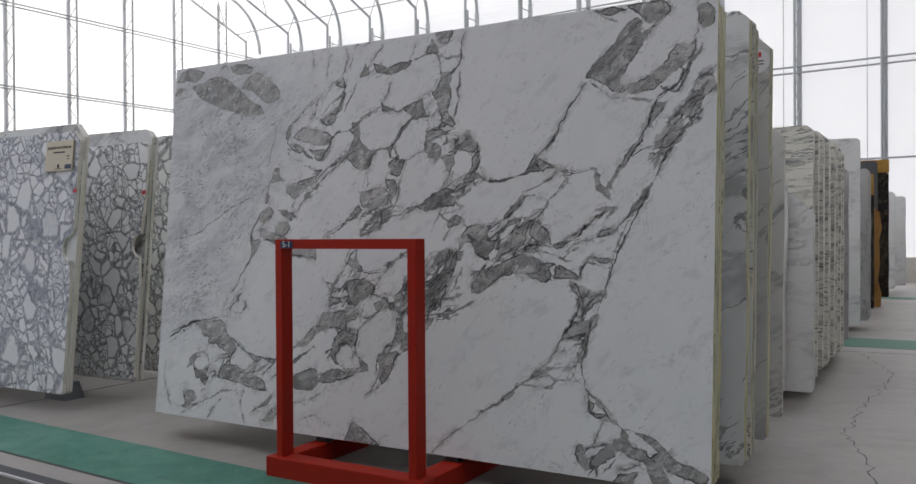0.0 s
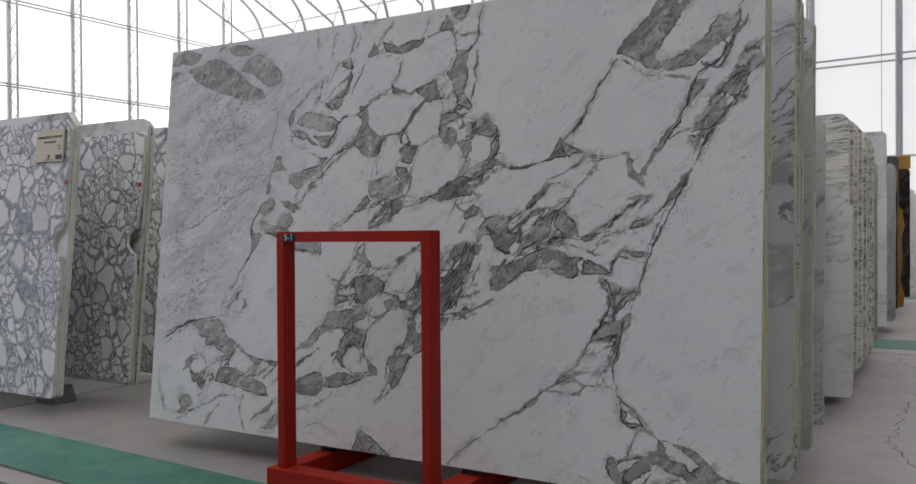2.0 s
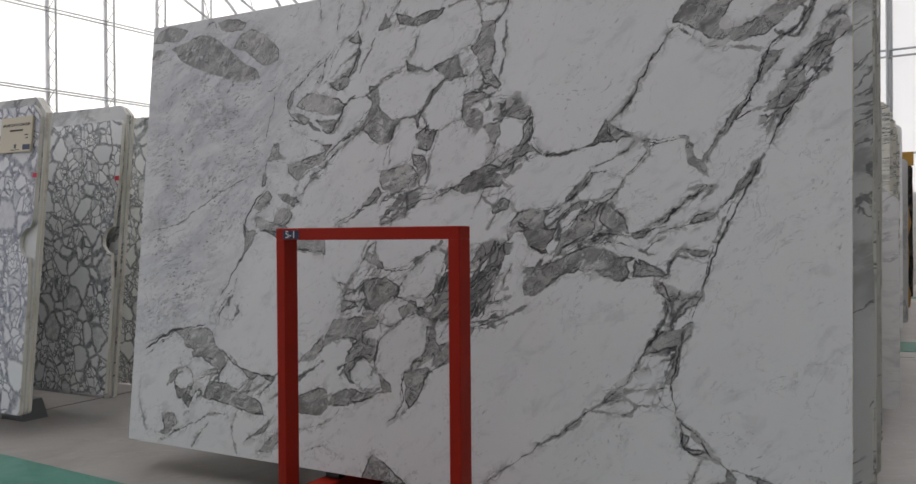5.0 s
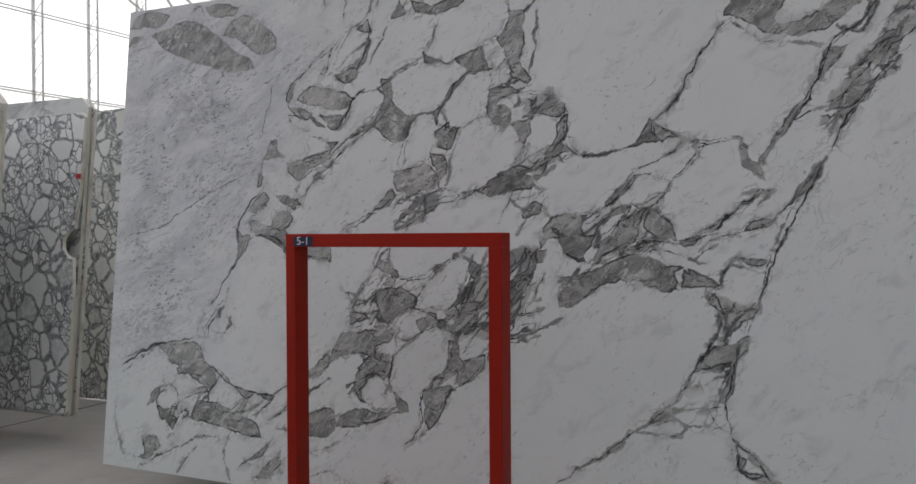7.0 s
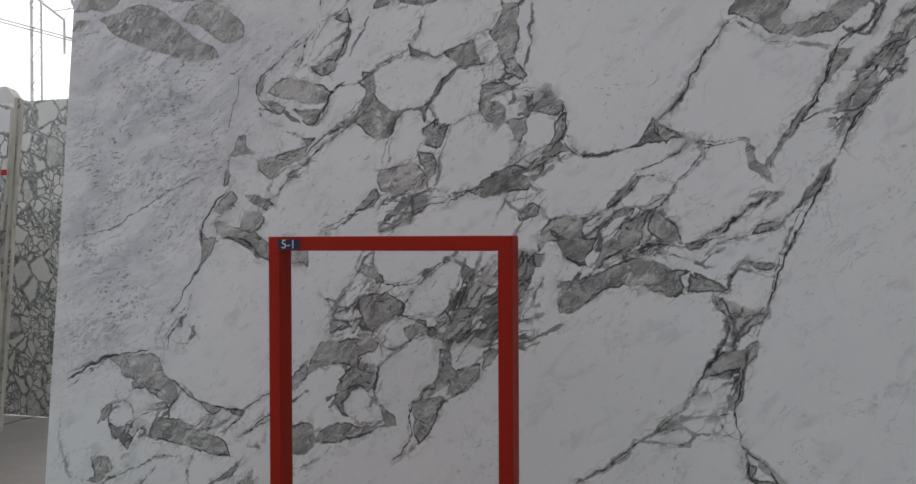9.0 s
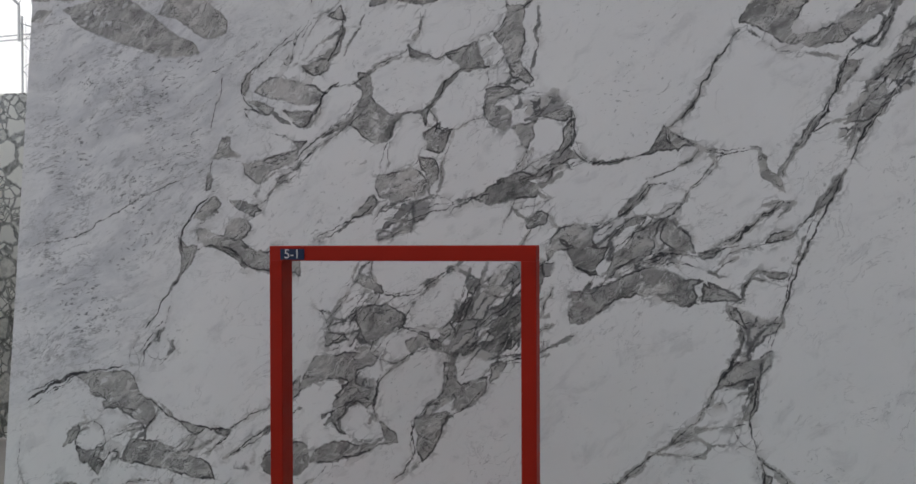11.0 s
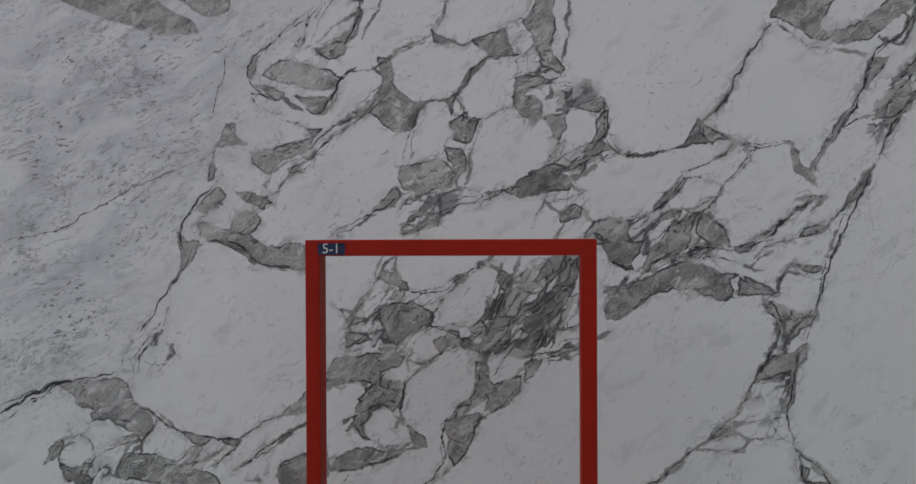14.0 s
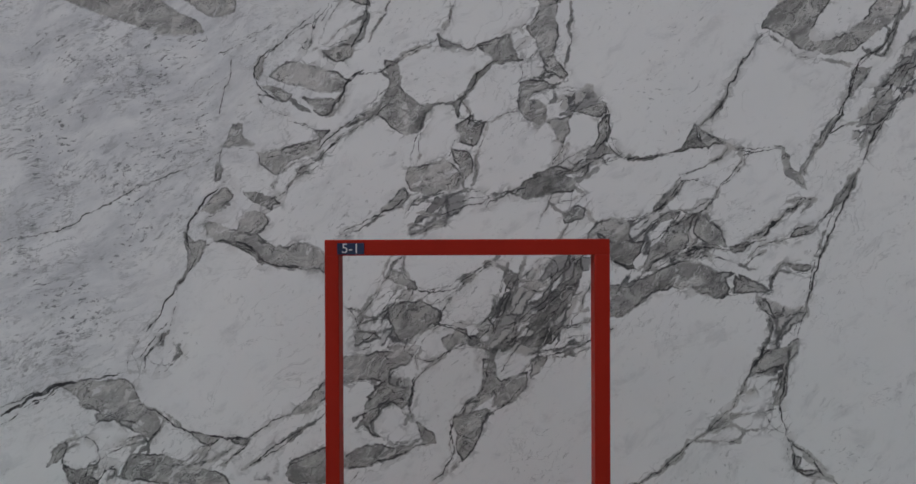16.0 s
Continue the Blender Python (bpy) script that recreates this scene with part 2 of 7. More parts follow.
def make_banded(name, pale, dark, freq, amount, rot=0.0, rough=0.2, gate=0.42, flat=0.35, bend=0.14):
    """Marble with smoky bands and broken dark lines."""
    m = Nodes(name)
    off = m.node("ShaderNodeCombineXYZ", X=m.math("MULTIPLY", m.random(), 31.0), Z=m.math("MULTIPLY", m.random(), 23.0)).outputs[0]
    co0 = m.vmath("ADD", m.co(), off)
    co = m.mapped((flat, flat, 1.0), (0, rot, 0), co=m.warp(3, bend, co=co0, detail=5.0))
    b = m.noise(freq, 7, 0.68, 0.2, co=co)
    thin = m.step(m.math("ABSOLUTE", m.math("SUBTRACT", m.noise(freq * 0.8, 6, 0.62, 0.3, co=co), 0.5)), 0.016, 0.002)
    thin = m.math("MULTIPLY", thin, m.step(m.noise(freq * 0.5, 4, co=co0), gate + 0.02, gate + 0.16))
    broad = m.math("MULTIPLY", m.step(b, 0.49, 0.60), m.step(m.noise(1.7, 4, 0.6, co=co0), gate, gate + 0.15))
    color = m.mix(m.noise(4, 5, 0.6, co=co0), pale, tuple(c * 0.86 for c in pale))
    color = m.mix(m.math("MULTIPLY", broad, amount), color, tuple(0.32 * p + 0.68 * d for p, d in zip(pale, dark)))
    color = m.mix(m.math("MULTIPLY", thin, amount), color, dark)
    return m.finish(color, rough, spec=0.4)


def make_edge(name, pale, stain, dark):
    """A sawn slab edge, streaked along its length with resin and dirt."""
    m = Nodes(name)
    off = m.node("ShaderNodeCombineXYZ", X=m.random(), Z=m.math("MULTIPLY", m.random(), 17.0)).outputs[0]
    co0 = m.vmath("ADD", m.co(), off)
    runs = m.noise(160, 4, 0.6, co=m.mapped((1, 1, 0.03), co=co0))
    blot = m.noise(7, 5, 0.65, co=co0)
    color = m.mix(m.step(runs, 0.38, 0.66), pale, stain)
    color = m.mix(m.math("MULTIPLY", m.step(blot, 0.52, 0.70), 0.75), color, dark)
    m.bump(m.noise(140, 4, co=co0), 0.4, 0.002)
    return m.finish(color, 0.55, spec=0.3)


def make_paint(name, color, worn, rough=0.4):
    m = Nodes(name)
    c = m.mix(m.noise(9, 5), color, tuple(x * 0.82 for x in color))
    c = m.mix(m.math("MULTIPLY", m.step(m.noise(60, 5, 0.7), 0.66, 0.76), 0.45), c, worn)
    m.bump(m.noise(240, 3), 0.12, 0.001)
    return m.finish(c, m.math("ADD", rough, m.math("MULTIPLY", m.noise(25, 4), 0.15)), spec=0.25)


def make_floor_paint(name, color, faded, bare):
    """Painted concrete: faded in drifts, scuffed by wheels, chipped to the floor here and there."""
    m = Nodes(name)
    c = m.mix(m.step(m.noise(2.2, 6, 0.65, 0.6), 0.36, 0.66), color, faded)
    drag = m.step(m.noise(9, 7, 0.72, 0.5, co=m.mapped((0.25, 1, 1), (0, 0, 12))), 0.55, 0.68)
    c = m.mix(m.math("MULTIPLY", drag, 0.45), c, tuple(0.55 * x for x in color))
    scuff = m.step(m.math("ABSOLUTE", m.math("SUBTRACT", m.noise(3.0, 6, 0.6, 1.8, co=m.mapped((0.4, 1, 1), (0, 0, 40))), 0.5)), 0.010, 0.001)
    c = m.mix(m.math("MULTIPLY", scuff, 0.5), c, tuple(1.15 * x for x in faded))
    chip = m.math("MULTIPLY", m.step(m.noise(55, 6, 0.75), 0.64, 0.68), m.step(m.noise(5, 5, 0.6), 0.48, 0.60))
    c = m.mix(m.math("MULTIPLY", chip, 0.8), c, bare)
    m.bump(m.noise(160, 5, 0.7), 0.15, 0.001)
    return m.finish(c, m.math("ADD", 0.30, m.math("MULTIPLY", m.noise(7, 5), 0.25)), spec=0.35)


def make_concrete():
    m = Nodes("concrete_floor")
    c = m.mix(m.noise(0.9, 6, 0.6), (0.325, 0.306, 0.286), (0.41, 0.39, 0.365))
    c = m.mix(m.math("MULTIPLY", m.step(m.noise(5.5, 6, 0.7, 0.8, co=m.mapped((1, 0.5, 1), (0, 0, 30))), 0.52, 0.72), 0.4), c, (0.27, 0.26, 0.245))
    c = m.mix(m.math("MULTIPLY", m.step(m.noise(70, 5, 0.7), 0.60, 0.76), 0.35), c, (0.22, 0.21, 0.2))
    scuff = m.step(m.math("ABSOLUTE", m.math("SUBTRACT", m.noise(2.6, 5, 0.6, 2.2, co=m.mapped((1, 0.3, 1), (0, 0, 60))), 0.5)), 0.012, 0.001)
    c = m.mix(m.math("MULTIPLY", scuff, 0.3), c, (0.5, 0.49, 0.47))
    stain = m.step(m.noise(1.6, 6, 0.65, 1.0), 0.50, 0.66)
    c = m.mix(m.math("MULTIPLY", stain, 0.28), c, (0.20, 0.185, 0.165))
    m.bump(m.noise(120, 5, 0.7), 0.15, 0.002)
    return m.finish(c, m.math("ADD", 0.42, m.math("MULTIPLY", m.noise(6, 4), 0.2)), spec=0.35)


def make_membrane():
    """White coated fabric that lets daylight through."""
    m = Nodes("white_membrane")
    c = m.mix(m.noise(0.5, 4), (0.80, 0.80, 0.80), (0.86, 0.86, 0.86))
    trans = m.node("ShaderNodeBsdfTranslucent", Color=c).outputs[0]
    m.finish(c, 0.6, spec=0.3)
    mixer = m.node("ShaderNodeMixShader", Fac=0.5)
    m.tree.links.new(m.bsdf.outputs[0], mixer.inputs[1])
    m.tree.links.new(trans, mixer.inputs[2])
    m.tree.links.new(mixer.outputs[0], m.out.inputs[0])
    return m.mat


def make_plain(name, color, rough=0.5, metal=0.0, vary=0.15, scale=14.0):
    m = Nodes(name)
    c = m.mix(m.noise(scale, 5), color, tuple(x * (1 - vary) for x in color))
    m.bump(m.noise(scale * 9, 4), 0.1, 0.001)
    return m.finish(c, rough, metal)


ARABESCATO = make_arabescato()
BRECCIA = make_breccia("corchia_breccia", 11.5, (0.85, 0.86, 0.88), (0.38, 0.39, 0.45), 0.055)
BRECCIA_FINE = make_breccia("fine_breccia", 15.5, (0.92, 0.93, 0.93), (0.34, 0.35, 0.36), 0.04, 4.0)
BRECCIA_DIM = make_breccia("green_grey_breccia", 16.0, (0.80, 0.81, 0.77), (0.31, 0.32, 0.31), 0.045, 9.0)
VEINED = make_banded("veined_marble", (0.82, 0.83, 0.82), (0.19, 0.19, 0.195), 4.2, 0.80, 26, 0.15, 0.36, 0.30, 0.24)
GREY_MARBLE = make_banded("grey_marble", (0.68, 0.68, 0.645), (0.2, 0.2, 0.2), 4.5, 0.65, 35, 0.2, 0.36)
STRIPED = make_banded("striped_marble", (0.86, 0.84, 0.75), (0.11, 0.12, 0.13), 15.0, 0.85, 2, 0.25, 0.26, 0.11, 0.06)
WHITE_MARBLE = make_banded("white_marble", (0.82, 0.815, 0.80), (0.34, 0.34, 0.35), 5.0, 0.60, 12, 0.2, 0.44)
SILVER = make_banded("silver_travertine", (0.52, 0.51, 0.50), (0.17, 0.165, 0.16), 9.0, 0.7, 80, 0.4)
BLACK_MARBLE = make_banded("black_marble", (0.025, 0.022, 0.02), (0.22, 0.18, 0.12), 8.0, 0.5, 50, 0.15)
ONYX = make_banded("honey_onyx", (0.42, 0.22, 0.07), (0.22, 0.09, 0.03), 6.0, 0.8, 60, 0.25)
YELLOW_TIMBER = make_banded("yellow_timber", (0.50, 0.27, 0.05), (0.25, 0.13, 0.04), 10.0, 0.6, 0, 0.6)
EDGE_RESIN = make_edge("resined_edge", (0.66, 0.63, 0.38), (0.40, 0.37, 0.15), (0.10, 0.09, 0.06))
EDGE_PALE = make_edge("pale_sawn_edge", (0.76, 0.75, 0.71), (0.60, 0.58, 0.52), (0.34, 0.33, 0.29))
EDGE_STRIPED = make_banded("striped_edge", (0.86, 0.84, 0.75), (0.10, 0.105, 0.11), 34.0, 0.70, 2, 0.45, 0.36, 0.5, 0.03)
EDGE_DIRTY = make_edge("dirty_edge", (0.56, 0.55, 0.44), (0.36, 0.34, 0.22), (0.10, 0.095, 0.085))
EDGE_SAWN = make_edge("sawn_breccia_edge", (0.80, 0.79, 0.74), (0.64, 0.62, 0.55), (0.44, 0.42, 0.37))
EDGE_RUST = make_edge("rusty_broken_edge", (0.60, 0.58, 0.54), (0.46, 0.42, 0.36), (0.30, 0.19, 0.11))
SLATE = make_banded("dark_grey_stone", (0.10, 0.10, 0.105), (0.05, 0.05, 0.05), 6.0, 0.5, 30, 0.3)
RED_PAINT = make_paint("red_paint", (0.41, 0.015, 0.004), (0.45, 0.07, 0.04), 0.5)
FADED_GREEN = make_paint("faded_green_paint", (0.11, 0.24, 0.185), (0.26, 0.32, 0.27), 0.5)
GREEN_PAINT = make_floor_paint("green_floor_paint", (0.05, 0.205, 0.15), (0.11, 0.29, 0.225), (0.33, 0.33, 0.30))
CONCRETE = make_concrete()
MEMBRANE = make_membrane()
STEEL = make_plain("galvanised_steel", (0.42, 0.44, 0.45), 0.42, 0.6)
DARK_STEEL = make_plain("dark_steel", (0.08, 0.085, 0.09), 0.5, 0.4)
RACK_STEEL = make_plain("grey_rack_steel", (0.22, 0.235, 0.25), 0.5, 0.3)
PLINTH = make_plain("plinth_render", (0.55, 0.53, 0.48), 0.8, 0, 0.2, 3)
BACK_WALL = make_plain("unseen_wall_grey", (0.30, 0.30, 0.30), 0.8, 0, 0.2, 1.5)
CRACK = make_plain("crack_dirt", (0.09, 0.08, 0.075), 0.9)
JOINT = make_plain("joint_sealant", (0.10, 0.10, 0.10), 0.8)
PLATE = make_plain("champagne_plate", (0.60, 0.54, 0.42), 0.3, 0.2, 0.06)
INK = make_plain("dark_ink", (0.05, 0.045, 0.04), 0.6)
BLUE_LABEL = make_plain("navy_label", (0.015, 0.03, 0.085), 0.4)
WHITE_INK = make_plain("white_ink", (0.8, 0.8, 0.8), 0.5)
RED_TAPE = make_plain("red_sticker", (0.55, 0.02, 0.03), 0.5)
PAPER = make_plain("white_sticker", (0.78, 0.78, 0.78), 0.5)


# ---- mesh helpers ----
def mesh_of(bm, name, *mats):
    bmesh.ops.recalc_face_normals(bm, faces=bm.faces)
    me = bpy.data.meshes.new(name)
    bm.to_mesh(me)
    bm.free()
    for mat in mats:
        me.materials.append(mat)
    return me


def part(name, bm, material, parent=None, label=""):
    ob = new(name, mesh_of(bm, name, material))
    if parent:
        ob.parent = parent
    return tagged(ob, label)


def block(bm, x0, x1, y0, y1, z0, z1, bevel=0.0):
    m = Matrix.Translation(((x0 + x1) / 2, (y0 + y1) / 2, (z0 + z1) / 2)) @ Matrix.Diagonal((x1 - x0, y1 - y0, z1 - z0, 1))
    made = bmesh.ops.create_cube(bm, size=1, matrix=m)["verts"]
    if bevel:
        edges = {e for v in made for e in v.link_edges}
        bmesh.ops.bevel(bm, geom=list(edges), offset=bevel, segments=2, affect="EDGES", profile=0.6)
    return bm


def tube(bm, p, q, r, sides=8):
    p, q = Vector(p), Vector(q)
    d = q - p
    turn = d.to_track_quat("Z", "Y").to_matrix().to_4x4()
    bmesh.ops.create_cone(bm, cap_ends=True, segments=sides, radius1=r, radius2=r, depth=d.length,
                          matrix=Matrix.Translation((p + q) / 2) @ turn)
    return bm


def run(bm, points, r, sides=8):
    for p, q in zip(points, points[1:]):
        tube(bm, p, q, r, sides)
    return bm


def prism(bm, outline, y0, y1):
    """A closed outline in x and z, extruded from y0 to y1; faces towards y0 and y1 keep slot 0, the rim takes slot 1."""
    front = [bm.verts.new((x, y0, z)) for x, z in outline]
    back = [bm.verts.new((x, y1, z)) for x, z in outline]
    bm.faces.new(front)
    bm.faces.new(back[::-1])
    n = len(outline)
    for i in range(n):
        f = bm.faces.new((front[i], back[i], back[(i + 1) % n], front[(i + 1) % n]))
        f.material_index = 1
    return bm


def empty(name, m, label, category, group="", kind=""):
    ob = new(name)
    ob.matrix_world = m
    return tagged(ob, label, category, group, kind)


# ---- floor ----
part("floor", block(bmesh.new(), -90, 90, -60, 120, -0.3, 0.0), CONCRETE)
tagged(bpy.data.objects["floor"], "grey worn concrete floor of the stone hall", "floor", kind="structure")


def floor_stripe(x0, x1, y0, y1, paint=None):
    ob = part("floor_stripe", block(bmesh.new(), x0, x1, y0, y1, -0.01, 0.004), paint or GREEN_PAINT)
    return tagged(ob, "green painted stripe on the concrete floor", "floor marking", "green floor stripes", "structure")


near_stripe = floor_stripe(-12.0, 9.0, -0.21, 0.20)
near_stripe.matrix_world = pose(-2.76, 2.485, 0, 0, 0, -4.0)
floor_stripe(-9.0, 6.0, 8.03, 8.69, FADED_GREEN)
floor_stripe(-9.0, 6.0, 14.07, 14.5, FADED_GREEN)


def floor_line(name, x0, x1, y0, y1, z, mat, label, category):
    ob = part(name, block(bmesh.new(), x0, x1, y0, y1, -0.02, z), mat)
    return tagged(ob, label, category, kind="structure")


floor_line("floor_joint", -4.757, -4.747, -2.0, 7.7, 0.0015, JOINT, "dark saw-cut joint in the concrete floor", "floor joint")
floor_line("floor_joint", -9.0, 6.0, 7.70, 7.708, 0.0015, JOINT, "dark saw-cut joint in the concrete floor", "floor joint")
ob = floor_line("stripe_edge", -12.0, 9.0, -0.224, -0.212, 0.003, JOINT, "dark dirty line along the green stripe", "floor joint")
ob.matrix_world = pose(-2.76, 2.485, 0, 0, 0, -4.0)
channel = [floor_line("channel_edge", -9.0, 6.0, -0.03, 0.035, 0.006, DARK_STEEL, "worn steel edge of the floor channel", "floor channel"),
           floor_line("channel_lip", -9.0, 6.0, -0.047, -0.038, 0.012, WHITE_INK, "white lip of the floor channel", "floor channel"),
           floor_line("channel_bottom", -9.0, 6.0, -0.22, -0.048, 0.002, INK, "black floor channel", "floor channel")]
for ob in channel:
    ob.matrix_world = pose(-3.2, 2.13, 0, 0, 0, -4.0)


def floor_crack(width, *pts):
    """A jagged crack through the points, as a thin ribbon on the floor."""
    rnd = random.Random(5)
    line = []
    for p, q in zip(pts, pts[1:]):
        n = max(2, int(math.dist(p, q) / 0.045))
        for k in range(n):
            t = k / n
            line.append((p[0] + (q[0] - p[0]) * t + rnd.gauss(0, 0.013), p[1] + (q[1] - p[1]) * t + rnd.gauss(0, 0.010)))
    bm = bmesh.new()
    rows = []
    for x, y in line:
        w = width * rnd.uniform(0.5, 1.3)
        rows.append((bm.verts.new((x - w / 2, y, 0.0012)), bm.verts.new((x + w / 2, y, 0.0012))))
    for (a, b_), (c, d) in zip(rows, rows[1:]):
        bm.faces.new((a, b_, d, c))
    ob = part("floor_crack", bm, CRACK)
    return tagged(ob, "jagged dark crack in the concrete floor", "crack", kind="structure")


floor_crack(0.0055, (-0.40, 7.6), (-0.14, 6.6), (-0.20, 5.9), (-0.29, 5.1), (-0.31, 4.5), (-0.20, 4.1), (-0.13, 3.65), (0.0, 3.0), (0.1, 2.3))

# ---- the tent hall ----
HALL = pose(-22.98, 25.05, 0, 0, 0, -4.94)
BAY, LENGTH, SPAN = 2.0, 32.0, 32.0
EAVE, HAUNCH, SLOPE = 8.3, 2.0, 20.0


def roof_profile(inset=0.0, steps=10):
    """Points (y, z) of one half of the arch from the eave to the ridge."""
    r = HAUNCH - inset
    pts = [(-HAUNCH + r * math.cos(radians(90 - SLOPE) * i / steps), EAVE + r * math.sin(radians(90 - SLOPE) * i / steps)) for i in range(steps + 1)]
    y, z = pts[-1]
    pts.append((-SPAN / 2, z + (SPAN / 2 + y) * math.tan(radians(SLOPE))))
    return pts


def full_profile(inset=0.0):
    half = roof_profile(inset)
    return half + [(-SPAN - y, z) for y, z in half[-2::-1]]


def hall_sheet(name, faces, label):
    bm = bmesh.new()
    for f in faces:
        bm.faces.new([bm.verts.new(p) for p in f])
    ob = part(name, bm, MEMBRANE)
    ob.matrix_world = HALL
    return tagged(ob, label, "tent wall" if "wall" in name else "tent roof", kind="structure")


prof = full_profile()
hall_sheet("wall_north", [[(0, 0, 0.35), (LENGTH, 0, 0.35), (LENGTH, 0, EAVE), (0, 0, EAVE)]], "white translucent fabric side wall glowing with daylight")
hall_sheet("wall_west", [[(0, 0, 0.35)] + [(0, y, z) for y, z in prof] + [(0, -SPAN, 0.35)]], "white translucent fabric gable wall glowing with daylight")
hall_sheet("tent_roof", [[(0, y0, z0), (LENGTH, y0, z0), (LENGTH, y1, z1), (0, y1, z1)] for (y0, z0), (y1, z1) in zip(prof, prof[1:])], "white translucent fabric tent roof over steel ribs")
# Unseen fabric sheet, added to brighten the left stacks and their reflections.
hall_sheet("unseen_wall_south", [[(0, -SPAN, 0.35), (15, -SPAN, 0.35), (15, -SPAN, EAVE), (0, -SPAN, EAVE)]], "white translucent fabric wall added out of view to brighten the left stacks")
# Opaque wall, added unseen to keep light off the slab fronts.
ob = part("unseen_wall_south", block(bmesh.new(), 15, LENGTH, -SPAN - 0.2, -SPAN, 0, EAVE), BACK_WALL)
ob.matrix_world = HALL
tagged(ob, "plain grey wall added out of view to weaken the light from behind", "wall", kind="structure")
# End wall added out of view; it shuts out light from the east.
bm = bmesh.new()
prism(bm, [(-y, z) for y, z in [(0, 0)] + prof + [(-SPAN, 0)]], 0, 0.2)
ob = part("unseen_wall_east", bm, BACK_WALL)
ob.matrix_world = HALL @ pose(LENGTH, 0, 0, 0, 0, -90)
tagged(ob, "plain grey end wall added out of view to shut out light", "wall", kind="structure")
for args in ((0, LENGTH, -0.15, 0.05), (-0.05, 0.15, -SPAN, -0.15)):
    ob = part("plinth", block(bmesh.new(), *args, 0, 0.4, 0.01), PLINTH)
    ob.matrix_world = HALL
    tagged(ob, "low beige plinth under the tent wall", "plinth", kind="structure")


def lattice_column(height, depth=0.38):
    """Two steel chords with zigzag lacing; stands at the origin, reaching inwards along -y."""
    col = empty("steel_column", Matrix(), "galvanised lattice steel column against the tent wall", "column", "tent wall columns")
    part("chord", block(bmesh.new(), -0.06, 0.06, -0.10, -0.02, 0, height, 0.006), STEEL, col)
    part("chord", tube(bmesh.new(), (0, -depth, 0), (0, -depth, height), 0.035), STEEL, col)
    z, side = 0.15, 0
    while z + 0.42 < height:
        y0, y1 = (-0.08, -depth) if side else (-depth, -0.08)
        part("lacing_rod", tube(bmesh.new(), (0, y0, z), (0, y1, z + 0.42), 0.014, 6), STEEL, col)
        z, side = z + 0.46, 1 - side
    return col


def roof_height(y):
    y = max(y, -SPAN - y)
    pts = roof_profile()
    for (y0, z0), (y1, z1) in zip(pts, pts[1:]):
        if y1 <= y <= y0:
            return z0 + (z1 - z0) * (y - y0) / (y1 - y0)
    return pts[-1][1]


side_column = lattice_column(EAVE, 0.62)
side_column.matrix_world = HALL @ pose(BAY + 0.4, 0, 0)
for i in range(2, 16):
    copy_thing(side_column, HALL @ pose(BAY * i + 0.4, 0, 0))
gable_column = lattice_column(EAVE + 1.6, 0.55)
gable_column.matrix_world = HALL @ pose(-0.12, -BAY, 0, 0, 0, 90)
for i in range(2, 15):
    copy_thing(gable_column, HALL @ pose(-0.12, -BAY * i, 0, 0, 0, 90))


def wall_rail(z, along_gable):
    bm = bmesh.new()
    if along_gable:
        tube(bm, (0.12, -0.1, z), (0.12, -SPAN, z), 0.026)
    else:
        tube(bm, (0.1, -0.12, z), (LENGTH, -0.12, z), 0.026)
    ob = part("wall_rail", bm, STEEL)
    ob.matrix_world = HALL
    return tagged(ob, "thin galvanised rail across the tent wall", "rail", "tent wall rails")


for z in (3.0, 5.49, 5.57, 7.98, 8.08):
    wall_rail(z, True)
for z in (2.86, 5.20, 5.36, 7.7, 7.85):
    wall_rail(z, False)


def roof_rib():
    rib = empty("roof_rib", Matrix(), "curved galvanised steel lattice rib under the tent roof", "roof rib", "tent roof ribs")
    outer = [(0, y, z) for y, z in full_profile(0.06)]
    run(bm := bmesh.new(), outer, 0.055)
    part("outer_chord", bm, STEEL, rib)
    # the lower chord is straight with a kink at the eave
    z_in = EAVE + 0.35
    ridge = roof_profile()[-1][1] - 0.75
    lower = [(0, -0.75, z_in - 1.2), (0, -0.75, z_in), (0, -SPAN / 2, ridge), (0, -SPAN + 0.75, z_in), (0, -SPAN + 0.75, z_in - 1.2)]
    run(bm := bmesh.new(), lower, 0.045)
    part("lower_chord", bm, STEEL, rib)
    for sgn in (0, 1):
        for k in range(14):
            y = -0.75 - k * 1.05
            zl = z_in + (ridge - z_in) * (-y - 0.75) / (SPAN / 2 - 0.75)
            yo = y - (0.5 if k % 2 else -0.35)
            zo = roof_height(min(yo, -0.1)) - 0.06
            a, b = (y, zl), (min(yo, -0.1), zo)
            if sgn:
                a, b = (-SPAN - a[0], a[1]), (-SPAN - b[0], b[1])
            part("web_strut", tube(bmesh.new(), (0, *a), (0, *b), 0.018, 6), STEEL, rib)
        y = -0.75 if not sgn else -SPAN + 0.75
        part("web_strut", tube(bmesh.new(), (0, y, z_in - 0.6), (0, -0.1 if not sgn else -SPAN + 0.1, z_in - 0.6), 0.018, 6), STEEL, rib)
    return rib


